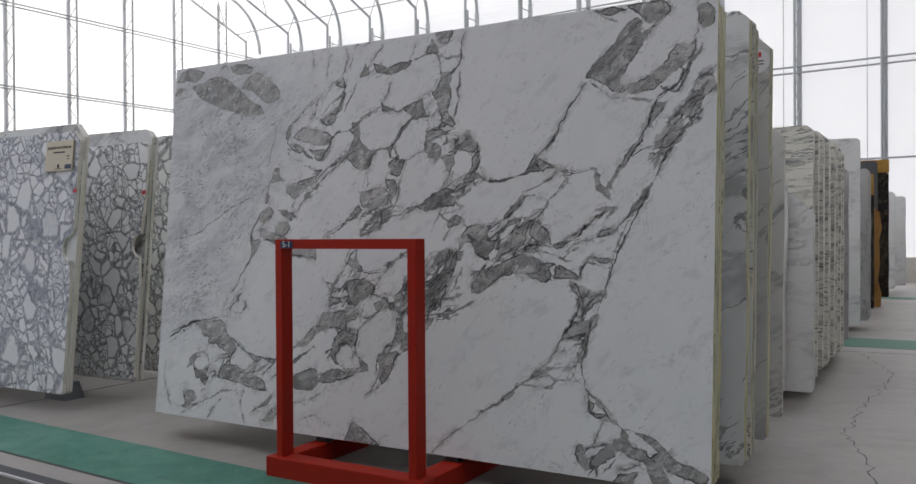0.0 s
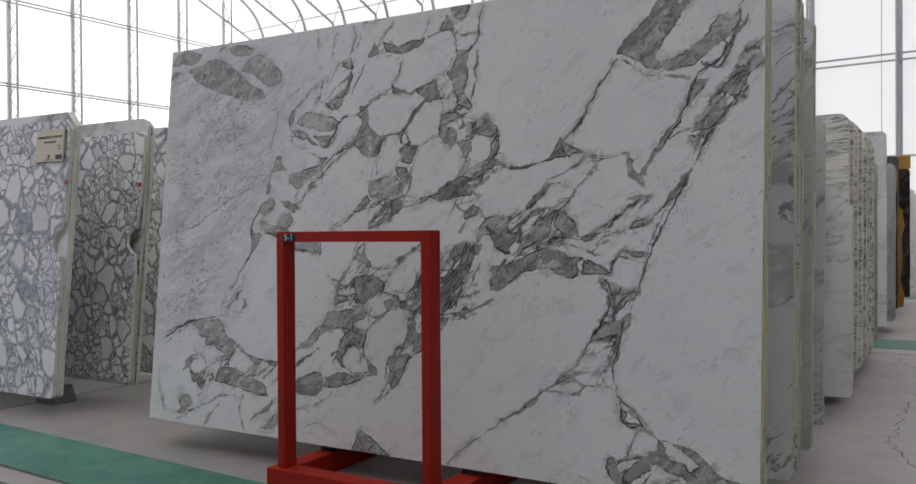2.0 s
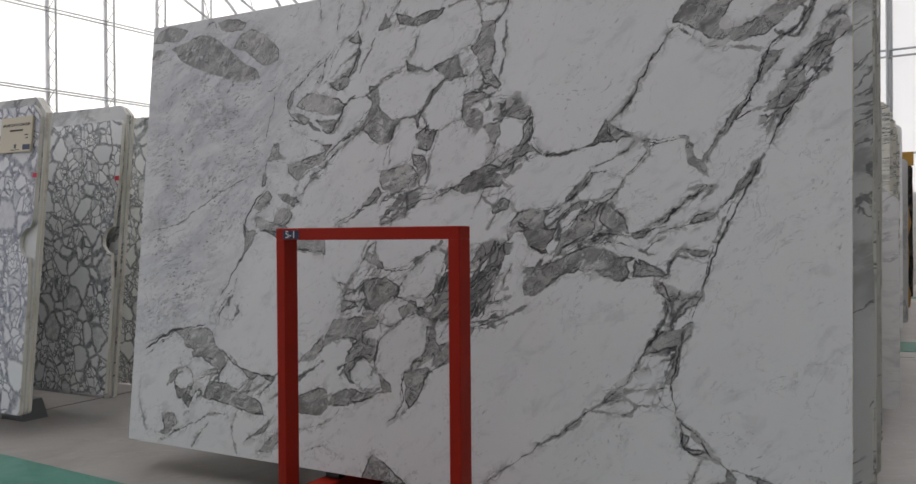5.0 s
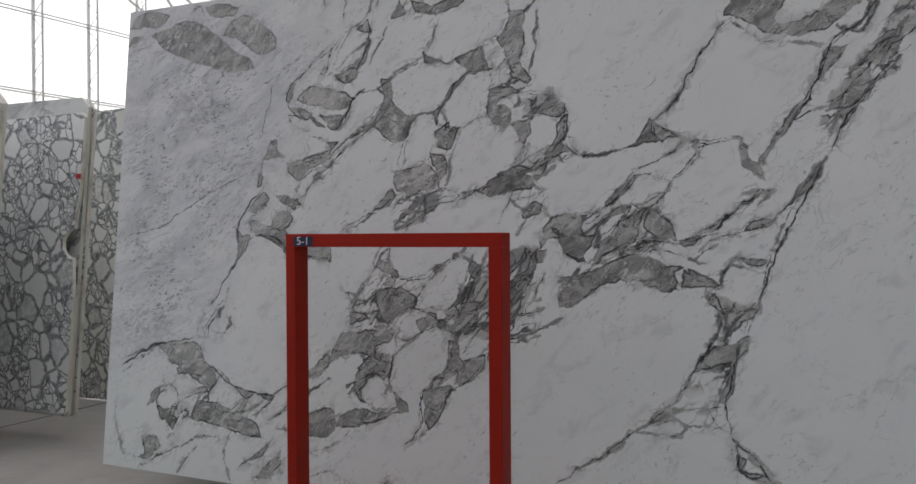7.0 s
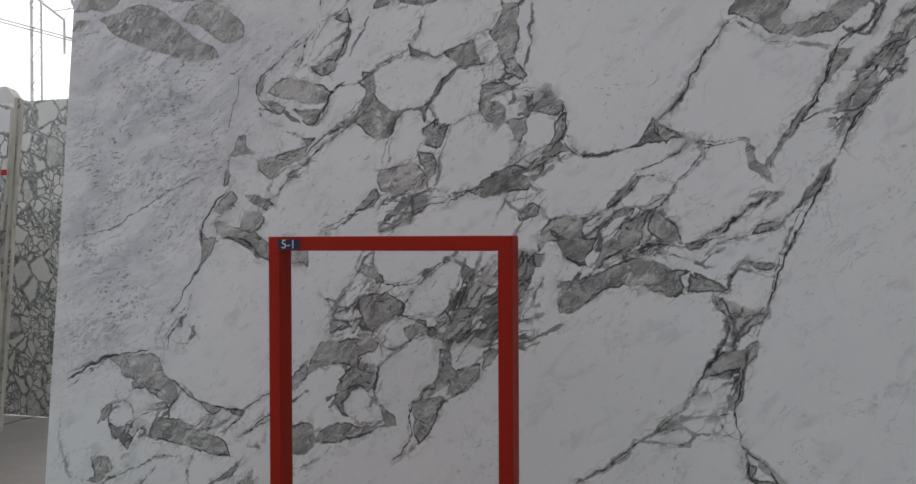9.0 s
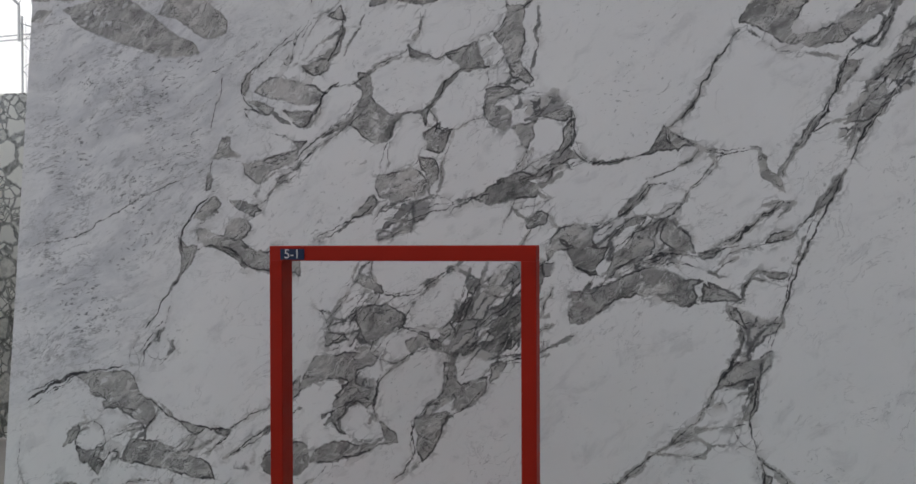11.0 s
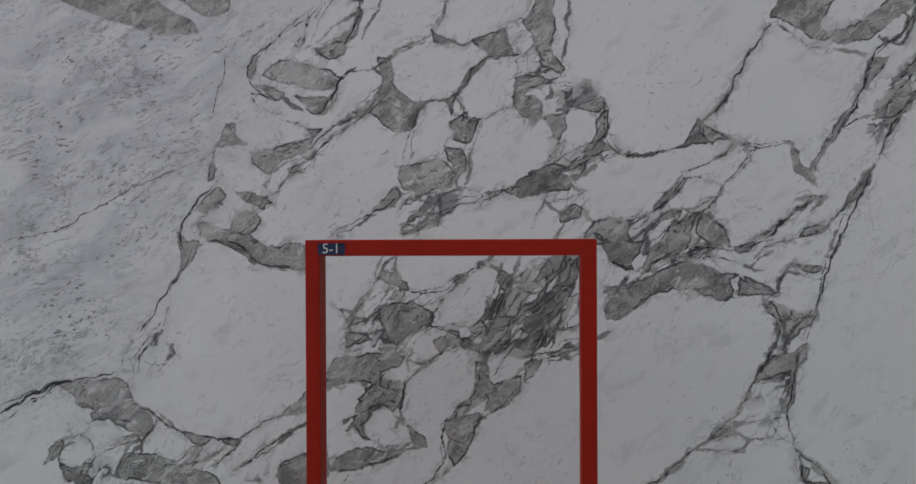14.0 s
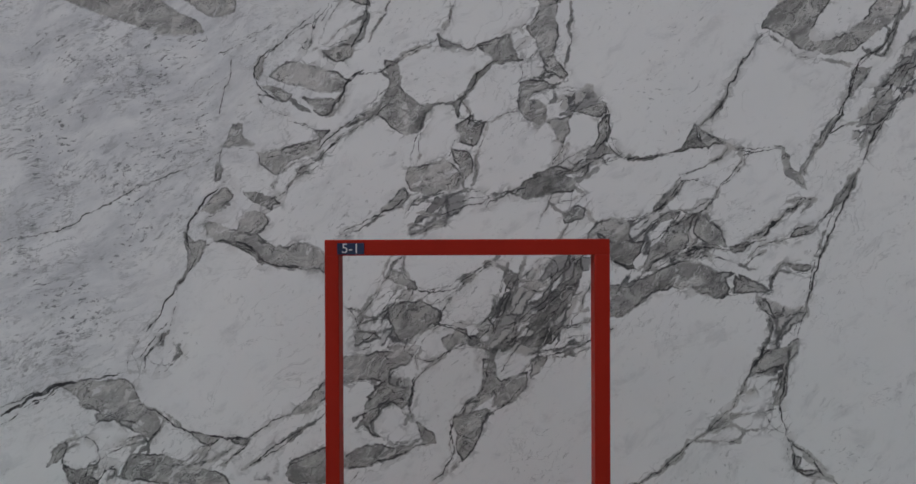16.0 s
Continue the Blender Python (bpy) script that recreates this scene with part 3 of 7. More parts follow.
rib = roof_rib()
rib.matrix_world = HALL @ pose(0.1, 0, 0)
for i in range(1, 16):
    copy_thing(rib, HALL @ pose(BAY * i + 0.4, 0, 0))
for k, y in enumerate((-1.2, -3.6, -6.0, -8.4, -10.8, -13.2)):
    bm = bmesh.new()
    z = EAVE + 0.35 + 0.42 * (-y - 0.75) if y < -2 else EAVE + 0.55
    z = min(z, roof_height(y) - 0.3)
    tube(bm, (0, y, z), (LENGTH, y, z), 0.024)
    ob = part("purlin", bm, STEEL)
    ob.matrix_world = HALL
    tagged(ob, "thin galvanised purlin tying the roof ribs", "purlin", "roof purlins")


ob = part("kerb", block(bmesh.new(), -3.0, 8.0, 18.75, 18.95, 0, 0.28, 0.01), PLINTH)
tagged(ob, "low beige kerb in front of the tent wall", "kerb", kind="structure")

# Fabric seams of the side wall, drawn as thin tubes.
for i in range(1, 16):
    ob = part("wall_seam", tube(bmesh.new(), (BAY * i, -0.05, 0.4), (BAY * i, -0.05, EAVE), 0.009, 6), STEEL)
    ob.matrix_world = HALL
    tagged(ob, "thin grey seam line down the tent wall fabric", "cable", "tent wall cables")

# ---- stone slabs ----
LEAN = -5.2


def outline(x0, x1, z0, z1, cut_r=0.0, cut_l=0.0, slope=0.0, notch=None, seed=0, rough=0.004):
    """Slab outline, anticlockwise from the lower left, with clipped upper corners, an uneven rim and a round notch in the right edge."""
    rnd = random.Random(seed)
    j = lambda: rnd.uniform(-rough, rough)
    pts = [(x0 + j(), z0 + j())]
    for k in range(1, 6):
        pts.append((x0 + (x1 - x0) * k / 6, z0 + j()))
    pts.append((x1 - 0.012, z0))
    pts.append((x1, z0 + 0.012))
    zs = [z0 + (z1 - z0) * k / 8 for k in range(1, 8)]
    if notch:
        zc, r = notch
        zs = [z for z in zs if abs(z - zc) > r + 0.03]
    rim = [(x1 + j(), z) for z in zs]
    if notch:
        rim += [(x1 - 0.02 - r * math.sin(math.pi * k / 8) * 1.0, zc - r * math.cos(math.pi * k / 8)) for k in range(9)]
        rim.sort(key=lambda p: p[1])
    pts += [p for p in rim if p[1] < z1 - cut_r - 0.02]
    pts += [(x1, z1 - cut_r - 0.012), (x1 - cut_r - 0.012, z1)]
    for k in range(5, 0, -1):
        pts.append((x0 + (x1 - x0) * k / 6, z1 + slope * (1 - k / 6) + j()))
    pts += [(x0 + cut_l + 0.012, z1 + slope), (x0, z1 + slope - cut_l - 0.012)]
    return pts


def slab(y, pts, face, edge, label, group, thick=0.02, turn=0.0, lean=LEAN, about=(0, 0)):
    """A stone slab whose front face crosses 1 m height at that y."""
    bm = prism(bmesh.new(), pts, 0, thick)
    ob = new("stone_slab", mesh_of(bm, "stone_slab", face, edge))
    ob.matrix_world = pose(0, y, 1.0, lean) @ Matrix.Translation((about[0], 0, about[1])) @ pose(0, 0, 0, 0, turn, 0) @ Matrix.Translation((-about[0], 0, -about[1]))
    return tagged(ob, label, "stone slab", group)


def bundle(y, count, x0, x1, top, face, edge, label, group, bottom=0.11, pitch=0.024, jitter=0.012, cut=0.02, seed=1, slope=0.0, notch=None):
    """Slabs leaning face to face, the first one in front; heights over the floor."""
    rnd = random.Random(seed)
    for k in range(count):
        xr = x1 + (rnd.uniform(-jitter, jitter) if k else 0)
        pts = outline(x0, xr, (bottom - 1) * 1.004, (top - 1) * 1.004 + (rnd.uniform(-jitter, jitter) if k else 0), cut, 0.02, slope, notch if k < 2 else None, seed * 31 + k)
        slab(y + k * pitch, pts, face, edge, label, group, min(pitch - 0.003, 0.04))


# ---- the large slab in front: a fine sheet that carries the drawing of the stone ----
X0, X1, V0, V1 = -3.362, -0.618, -0.905, 0.877
CELL = 0.003
NX, NZ = int((X1 - X0) / CELL) + 1, int((V1 - V0) / CELL) + 1
gx, gz = np.meshgrid(np.linspace(X0, X1, NX), np.linspace(V0, V1, NZ))
gz = np.where(gz < 0, gz * (1 - 0.026 * (X1 - gx) / (X1 - X0)), gz)


def wave(x, z, size, seed):
    """Smooth random field of about +-1, with features of that size."""
    rnd = np.random.RandomState(seed)
    out = np.zeros_like(x)
    for k in range(14):
        ang, ph = rnd.uniform(0, 2 * math.pi), rnd.uniform(0, 2 * math.pi)
        f = 2 * math.pi / size * rnd.uniform(0.5, 1.6)
        out += np.sin(f * (x * math.cos(ang) + z * math.sin(ang)) + ph)
    return out / 3.2


wx = gx + 0.0022 * wave(gx, gz, 0.075, 1) + 0.0011 * wave(gx, gz, 0.03, 2) + 0.0006 * wave(gx, gz, 0.014, 5)
wz = gz + 0.0022 * wave(gx, gz, 0.075, 3) + 0.0011 * wave(gx, gz, 0.03, 4) + 0.0006 * wave(gx, gz, 0.014, 6)
F_VEIN = np.full(gx.shape, 0.05)
F_PATCH = np.full(gx.shape, -0.05)
F_SHADE = np.zeros(gx.shape)
F_CRUSH = np.zeros(gx.shape)
F_MIST = np.zeros(gx.shape)


def window(pts, pad):
    xs, zs = [p[0] for p in pts], [p[1] for p in pts]
    i0, i1 = np.searchsorted(gx[0], (min(xs) - pad, max(xs) + pad))
    row = np.linspace(V0, V1, NZ)
    j0, j1 = np.searchsorted(row, (min(zs) - pad, max(zs) + pad))
    return slice(max(j0, 0), j1), slice(max(i0, 0), i1)


def seg_dist(x, z, p, q):
    dx, dz = q[0] - p[0], q[1] - p[1]
    t = np.clip(((x - p[0]) * dx + (z - p[1]) * dz) / (dx * dx + dz * dz + 1e-12), 0, 1)
    return np.hypot(x - p[0] - t * dx, z - p[1] - t * dz), t


def rounded(pts):
    """Corner cutting, twice, so that the line runs in smooth bends."""
    for _ in range(2):
        out = [pts[0]]
        for p, q in zip(pts, pts[1:]):
            out += [(p[0] * 0.8 + q[0] * 0.2, p[1] * 0.8 + q[1] * 0.2), (p[0] * 0.2 + q[0] * 0.8, p[1] * 0.2 + q[1] * 0.8)]
        pts = out + [pts[-1]]
    return pts


def cusped(pts):
    """Sharp corners drawn out a little, blunt ones cut: a clast wedged among others."""
    out = []
    n = len(pts)
    for k in range(n):
        o, p, q = Vector(pts[k - 1]), Vector(pts[k]), Vector(pts[(k + 1) % n])
        u, v = o - p, q - p
        if u.length < 1e-4 or v.length < 1e-4:
            continue
        bend = math.degrees(u.angle(v))
        if bend < 95:
            out.append(p - (u.normalized() + v.normalized()).normalized() * 0.005)
        else:
            out.append(p + u * 0.18)
            out.append(p + v * 0.18)
    return [tuple(p) for p in out]


def vein(width, *pts):
    """A dark seam through the points, thin at both ends."""
    pts = rounded(list(pts))
    w = window(pts, 0.06)
    x, z = wx[w], wz[w]
    n = len(pts) - 1
    for k, (p, q) in enumerate(zip(pts, pts[1:])):
        d, t = seg_dist(x, z, p, q)
        s = (k + t) / n
        half = width / 2 * np.clip(0.25 + 3.2 * np.minimum(s, 1 - s), 0.25, 1)
        F_VEIN[w] = np.minimum(F_VEIN[w], d - half)


def inside_distance(x, z, pts):
    """Distance to the closed outline, positive inside."""
    dist, inside = np.full(x.shape, 9.0), np.zeros(x.shape, bool)
    for p, q in zip(pts, pts[1:] + pts[:1]):
        dist = np.minimum(dist, seg_dist(x, z, p, q)[0])
        if p[1] != q[1]:
            inside ^= ((p[1] > z) != (q[1] > z)) & (x < p[0] + (z - p[1]) * (q[0] - p[0]) / (q[1] - p[1]))
    return np.where(inside, dist, -dist)


def patch(shade, *pts):
    """A grey clast; shade 0 is pale grey, 1 nearly black."""
    pts = cusped(list(pts))
    w = window(pts, 0.05)
    d = np.clip(inside_distance(wx[w], wz[w], pts) + 0.001, -0.05, 0.05)
    closer = d > F_PATCH[w]
    F_PATCH[w] = np.where(closer, d, F_PATCH[w])
    F_SHADE[w] = np.where(closer, shade, F_SHADE[w])


def crushed(amount, *pts):
    """A zone of small broken clasts."""
    w = window(pts, 0.1)
    d = inside_distance(gx[w], gz[w], list(pts))
    F_CRUSH[w] = np.maximum(F_CRUSH[w], amount * np.clip(0.5 + d / 0.05, 0, 1))


def misty(amount, *pts):
    """A zone of bluish streaks with soft borders."""
    w = window(pts, 0.25)
    d = inside_distance(gx[w], gz[w], list(pts))
    F_MIST[w] = np.maximum(F_MIST[w], amount * np.clip(0.5 + d / 0.3, 0, 1))


# the drawing of the stone
# top left
vein(0.0040, (-3.315, -0.010), (-3.183, 0.010), (-3.117, 0.029), (-3.060, 0.073), (-2.985, 0.106), (-2.936, 0.141), (-2.861, 0.169), (-2.820, 0.189), (-2.770, 0.203), (-2.711, 0.231), (-2.686, 0.241))
vein(0.0020, (-2.936, 0.141), (-2.962, 0.161), (-2.975, 0.203))
patch(0.30, (-2.654, 0.327), (-2.632, 0.325), (-2.633, 0.292), (-2.603, 0.265), (-2.623, 0.262), (-2.650, 0.265), (-2.678, 0.262), (-2.667, 0.292))
vein(0.0030, (-2.678, 0.262), (-2.690, 0.236), (-2.699, 0.202), (-2.705, 0.163))
patch(0.65, (-2.699, 0.211), (-2.686, 0.202), (-2.688, 0.168), (-2.705, 0.163))
vein(0.0020, (-2.678, 0.262), (-2.619, 0.251), (-2.585, 0.244), (-2.565, 0.202), (-2.534, 0.176), (-2.542, 0.134), (-2.516, 0.122))
vein(0.0020, (-2.688, 0.163), (-2.659, 0.151), (-2.651, 0.134))
patch(0.30, (-2.585, 0.241), (-2.535, 0.248), (-2.485, 0.261), (-2.409, 0.281), (-2.408, 0.247), (-2.467, 0.234), (-2.501, 0.210), (-2.517, 0.180), (-2.537, 0.176), (-2.559, 0.197))
patch(0.20, (-2.693, 0.135), (-2.671, 0.140), (-2.650, 0.117), (-2.675, 0.088), (-2.716, 0.066), (-2.742, 0.075))
patch(0.60, (-2.617, 0.126), (-2.584, 0.129), (-2.558, 0.099), (-2.533, 0.108), (-2.541, 0.082), (-2.566, 0.091), (-2.600, 0.108))
patch(0.35, (-2.624, 0.061), (-2.599, 0.071), (-2.574, 0.057), (-2.582, 0.016), (-2.615, 0.007), (-2.640, 0.016))
patch(0.40, (-2.732, 0.033), (-2.699, 0.044), (-2.665, 0.016), (-2.615, 0.004), (-2.582, 0.007), (-2.561, -0.016), (-2.648, -0.013), (-2.723, -0.001))
vein(0.0060, (-2.693, 0.140), (-2.734, 0.108), (-2.763, 0.067), (-2.782, 0.025), (-2.781, -0.015), (-2.764, -0.059))
vein(0.0030, (-2.516, 0.122), (-2.483, 0.159), (-2.450, 0.184), (-2.408, 0.201), (-2.390, 0.240))
patch(0.30, (-2.590, 0.520), (-2.570, 0.529), (-2.572, 0.494), (-2.585, 0.460), (-2.601, 0.465))
vein(0.0040, (-2.421, 0.652), (-2.489, 0.604), (-2.531, 0.558), (-2.573, 0.529), (-2.593, 0.503), (-2.601, 0.468), (-2.580, 0.434), (-2.554, 0.408), (-2.520, 0.396))
patch(0.25, (-2.550, 0.468), (-2.525, 0.499), (-2.488, 0.508), (-2.419, 0.499), (-2.360, 0.476), (-2.320, 0.454), (-2.351, 0.419), (-2.410, 0.421), (-2.478, 0.442), (-2.524, 0.454))
patch(0.55, (-2.572, 0.434), (-2.529, 0.434), (-2.495, 0.413), (-2.506, 0.394), (-2.537, 0.408))
patch(0.40, (-2.452, 0.399), (-2.385, 0.399), (-2.359, 0.395), (-2.381, 0.355), (-2.401, 0.350), (-2.427, 0.377))
vein(0.0080, (-2.280, 0.485), (-2.317, 0.459), (-2.334, 0.433), (-2.354, 0.395), (-2.376, 0.358))
vein(0.0020, (-2.486, 0.347), (-2.434, 0.316), (-2.390, 0.295), (-2.341, 0.312))
vein(0.0030, (-2.520, 0.396), (-2.588, 0.417))
vein(0.0030, (-2.666, 0.521), (-2.670, 0.451), (-2.693, 0.391), (-2.702, 0.347))
vein(0.0030, (-2.379, 0.695), (-2.412, 0.643), (-2.429, 0.598), (-2.437, 0.555), (-2.454, 0.542), (-2.464, 0.558), (-2.448, 0.576))
vein(0.0020, (-2.367, 0.695), (-2.390, 0.660), (-2.407, 0.622))
vein(0.0040, (-2.264, 0.695), (-2.276, 0.642), (-2.287, 0.606), (-2.309, 0.563), (-2.318, 0.544))
vein(0.0020, (-2.445, 0.544), (-2.411, 0.546), (-2.369, 0.563), (-2.335, 0.572), (-2.306, 0.589))
crushed(0.80, (-2.411, 0.546), (-2.318, 0.580), (-2.292, 0.606), (-2.318, 0.537), (-2.334, 0.511), (-2.385, 0.502))
patch(0.20, (-2.394, 0.537), (-2.335, 0.563), (-2.309, 0.554), (-2.318, 0.523), (-2.369, 0.511))
vein(0.0025, (-2.058, 0.585), (-2.113, 0.554), (-2.164, 0.533), (-2.207, 0.493), (-2.275, 0.471))
vein(0.0015, (-2.202, 0.695), (-2.224, 0.651), (-2.246, 0.611), (-2.263, 0.572))
patch(0.75, (-2.062, 0.588), (-2.053, 0.576), (-2.019, 0.559), (-1.990, 0.550), (-2.028, 0.548), (-2.058, 0.562))
vein(0.0025, (-1.994, 0.550), (-1.959, 0.544), (-1.934, 0.553))
vein(0.0015, (-2.013, 0.694), (-2.027, 0.650), (-2.053, 0.597))
patch(0.60, (-1.942, 0.553), (-1.908, 0.574), (-1.851, 0.588), (-1.840, 0.544), (-1.832, 0.518), (-1.857, 0.509), (-1.891, 0.501), (-1.900, 0.518), (-1.925, 0.539))
patch(0.70, (-1.883, 0.509), (-1.926, 0.487), (-1.957, 0.456), (-1.972, 0.427), (-1.984, 0.401), (-1.998, 0.394), (-1.980, 0.432), (-1.951, 0.473), (-1.909, 0.504))
patch(0.45, (-2.190, 0.450), (-2.164, 0.419), (-2.122, 0.389), (-2.079, 0.377), (-2.110, 0.345), (-2.117, 0.302), (-2.147, 0.291), (-2.181, 0.303), (-2.210, 0.332), (-2.223, 0.346), (-2.249, 0.354), (-2.283, 0.354), (-2.257, 0.373), (-2.223, 0.398), (-2.207, 0.433))
patch(0.80, (-2.174, 0.367), (-2.110, 0.359), (-2.117, 0.301), (-2.150, 0.294), (-2.191, 0.322))
patch(0.30, (-2.212, 0.493), (-2.185, 0.502), (-2.178, 0.458), (-2.195, 0.441), (-2.207, 0.459))
vein(0.0040, (-2.283, 0.354), (-2.308, 0.337), (-2.341, 0.312), (-2.375, 0.291), (-2.397, 0.261), (-2.417, 0.244))
vein(0.0025, (-2.122, 0.294), (-2.133, 0.260), (-2.144, 0.226), (-2.138, 0.209))
vein(0.0015, (-2.011, 0.377), (-2.003, 0.328), (-2.012, 0.276), (-2.025, 0.234), (-2.063, 0.209), (-2.113, 0.200))
patch(0.80, (-2.025, 0.389), (-1.998, 0.385), (-2.008, 0.352), (-2.016, 0.367))
vein(0.0030, (-1.994, 0.394), (-1.977, 0.372), (-1.969, 0.336), (-1.978, 0.319))
patch(0.60, (-2.006, 0.319), (-1.978, 0.336), (-1.964, 0.319), (-1.944, 0.319), (-1.978, 0.302), (-2.003, 0.302))
patch(0.25, (-2.003, 0.304), (-1.952, 0.316), (-1.927, 0.324), (-1.944, 0.276), (-1.953, 0.259), (-1.986, 0.268), (-2.007, 0.276))
vein(0.0020, (-1.952, 0.319), (-1.918, 0.331), (-1.893, 0.345), (-1.833, 0.366))
vein(0.0015, (-1.832, 0.509), (-1.818, 0.475), (-1.824, 0.449), (-1.828, 0.405), (-1.835, 0.371))
patch(0.12, (-2.147, 0.200), (-2.079, 0.205), (-2.029, 0.217), (-1.995, 0.174), (-1.987, 0.157), (-2.012, 0.132), (-2.054, 0.132), (-2.080, 0.114), (-2.105, 0.124), (-2.147, 0.133), (-2.160, 0.166))
patch(0.35, (-2.164, 0.133), (-2.147, 0.115), (-2.164, 0.081), (-2.222, 0.069), (-2.214, 0.090))
vein(0.0030, (-2.164, 0.081), (-2.214, 0.073), (-2.247, 0.048), (-2.297, 0.014), (-2.339, -0.011))
crushed(0.80, (-2.155, 0.120), (-1.979, 0.119), (-1.979, 0.089), (-2.030, 0.022), (-2.147, -0.015), (-2.164, 0.039))
vein(0.0030, (-2.122, 0.098), (-2.080, 0.114), (-2.046, 0.124))
vein(0.0030, (-2.122, 0.069), (-2.063, 0.055), (-2.021, 0.072), (-1.987, 0.089), (-1.945, 0.089))
vein(0.0030, (-2.147, 0.031), (-2.080, 0.025), (-2.029, 0.038))
patch(0.08, (-2.020, 0.251), (-1.970, 0.239), (-1.962, 0.191), (-1.987, 0.166), (-2.004, 0.200))
vein(0.0015, (-1.979, 0.123), (-1.937, 0.127), (-1.912, 0.105), (-1.945, 0.089), (-1.979, 0.085))
patch(0.85, (-1.861, 0.128), (-1.827, 0.143), (-1.802, 0.165), (-1.742, 0.177), (-1.709, 0.173), (-1.667, 0.165), (-1.667, 0.131), (-1.693, 0.122), (-1.726, 0.123), (-1.760, 0.113), (-1.811, 0.102), (-1.827, 0.113))
vein(0.0020, (-1.912, 0.114), (-1.869, 0.126), (-1.844, 0.136))
crushed(0.80, (-1.734, 0.173), (-1.708, 0.224), (-1.572, 0.275), (-1.565, 0.215), (-1.658, 0.173))
vein(0.0030, (-1.734, 0.173), (-1.683, 0.190), (-1.641, 0.215), (-1.573, 0.237))
patch(0.80, (-1.707, 0.062), (-1.660, 0.088), (-1.638, 0.079), (-1.643, 0.050), (-1.686, 0.037), (-1.702, 0.041))
vein(0.0030, (-1.686, 0.034), (-1.708, 0.004), (-1.720, -0.020))
vein(0.0020, (-1.735, 0.113), (-1.761, 0.063), (-1.778, 0.021))
patch(0.50, (-1.797, 0.605), (-1.770, 0.650), (-1.756, 0.667), (-1.745, 0.641), (-1.728, 0.615), (-1.720, 0.561), (-1.737, 0.544), (-1.758, 0.553), (-1.780, 0.579))
patch(0.35, (-1.761, 0.694), (-1.718, 0.693), (-1.716, 0.623), (-1.711, 0.570), (-1.724, 0.526), (-1.696, 0.474), (-1.705, 0.457), (-1.738, 0.483), (-1.746, 0.518), (-1.754, 0.553), (-1.740, 0.587), (-1.757, 0.641))
vein(0.0020, (-1.675, 0.693), (-1.671, 0.649), (-1.677, 0.605), (-1.672, 0.570), (-1.686, 0.526), (-1.691, 0.483))
patch(0.45, (-1.819, 0.452), (-1.756, 0.457), (-1.730, 0.440), (-1.747, 0.431), (-1.807, 0.405), (-1.828, 0.371), (-1.824, 0.414))
patch(0.50, (-1.828, 0.388), (-1.782, 0.393), (-1.748, 0.379), (-1.744, 0.344), (-1.766, 0.318), (-1.800, 0.336), (-1.825, 0.361))
patch(0.25, (-1.744, 0.335), (-1.706, 0.344), (-1.681, 0.318), (-1.699, 0.275), (-1.716, 0.284), (-1.732, 0.310))
vein(0.0030, (-1.699, 0.284), (-1.704, 0.258), (-1.716, 0.233), (-1.734, 0.199))
crushed(0.85, (-1.722, 0.405), (-1.620, 0.431), (-1.570, 0.361), (-1.580, 0.301), (-1.621, 0.361), (-1.706, 0.361))
vein(0.0040, (-1.570, 0.379), (-1.562, 0.335), (-1.572, 0.283), (-1.606, 0.249), (-1.640, 0.224))
vein(0.0020, (-1.831, 0.544), (-1.797, 0.588))
vein(0.0020, (-1.807, 0.466), (-1.798, 0.518), (-1.763, 0.553))
patch(0.35, (-1.591, 0.335), (-1.570, 0.343), (-1.563, 0.301), (-1.575, 0.275))
# top right
vein(0.0025, (-1.563, 0.283), (-1.547, 0.249), (-1.530, 0.232), (-1.488, 0.220), (-1.438, 0.227), (-1.395, 0.237))
patch(0.85, (-1.317, 0.317), (-1.309, 0.283), (-1.284, 0.257), (-1.335, 0.248), (-1.378, 0.240), (-1.352, 0.260))
vein(0.0025, (-1.369, 0.242), (-1.421, 0.230))
vein(0.0060, (-1.115, 0.589), (-1.148, 0.533), (-1.183, 0.490), (-1.202, 0.455), (-1.214, 0.429), (-1.229, 0.395), (-1.256, 0.360), (-1.291, 0.325), (-1.313, 0.312))
patch(0.50, (-1.308, 0.312), (-1.283, 0.291), (-1.225, 0.260), (-1.259, 0.270), (-1.276, 0.253), (-1.301, 0.274))
vein(0.0020, (-1.300, 0.300), (-1.250, 0.274), (-1.203, 0.257))
vein(0.0030, (-1.217, 0.257), (-1.243, 0.223), (-1.286, 0.202), (-1.329, 0.185), (-1.363, 0.175))
vein(0.0030, (-1.158, 0.243), (-1.193, 0.205), (-1.219, 0.171), (-1.246, 0.141), (-1.272, 0.094), (-1.302, 0.066))
vein(0.0025, (-1.208, 0.257), (-1.166, 0.239), (-1.115, 0.243), (-1.061, 0.246))
vein(0.0030, (-1.363, 0.155), (-1.321, 0.163), (-1.288, 0.141), (-1.241, 0.131))
vein(0.0020, (-1.321, 0.163), (-1.245, 0.172))
patch(0.70, (-1.363, 0.163), (-1.372, 0.138), (-1.407, 0.095), (-1.438, 0.073), (-1.438, 0.087), (-1.406, 0.120))
vein(0.0035, (-1.341, 0.163), (-1.381, 0.130), (-1.416, 0.087), (-1.459, 0.053), (-1.509, 0.036), (-1.560, 0.028))
vein(0.0020, (-1.290, 0.073), (-1.324, 0.056), (-1.357, 0.066))
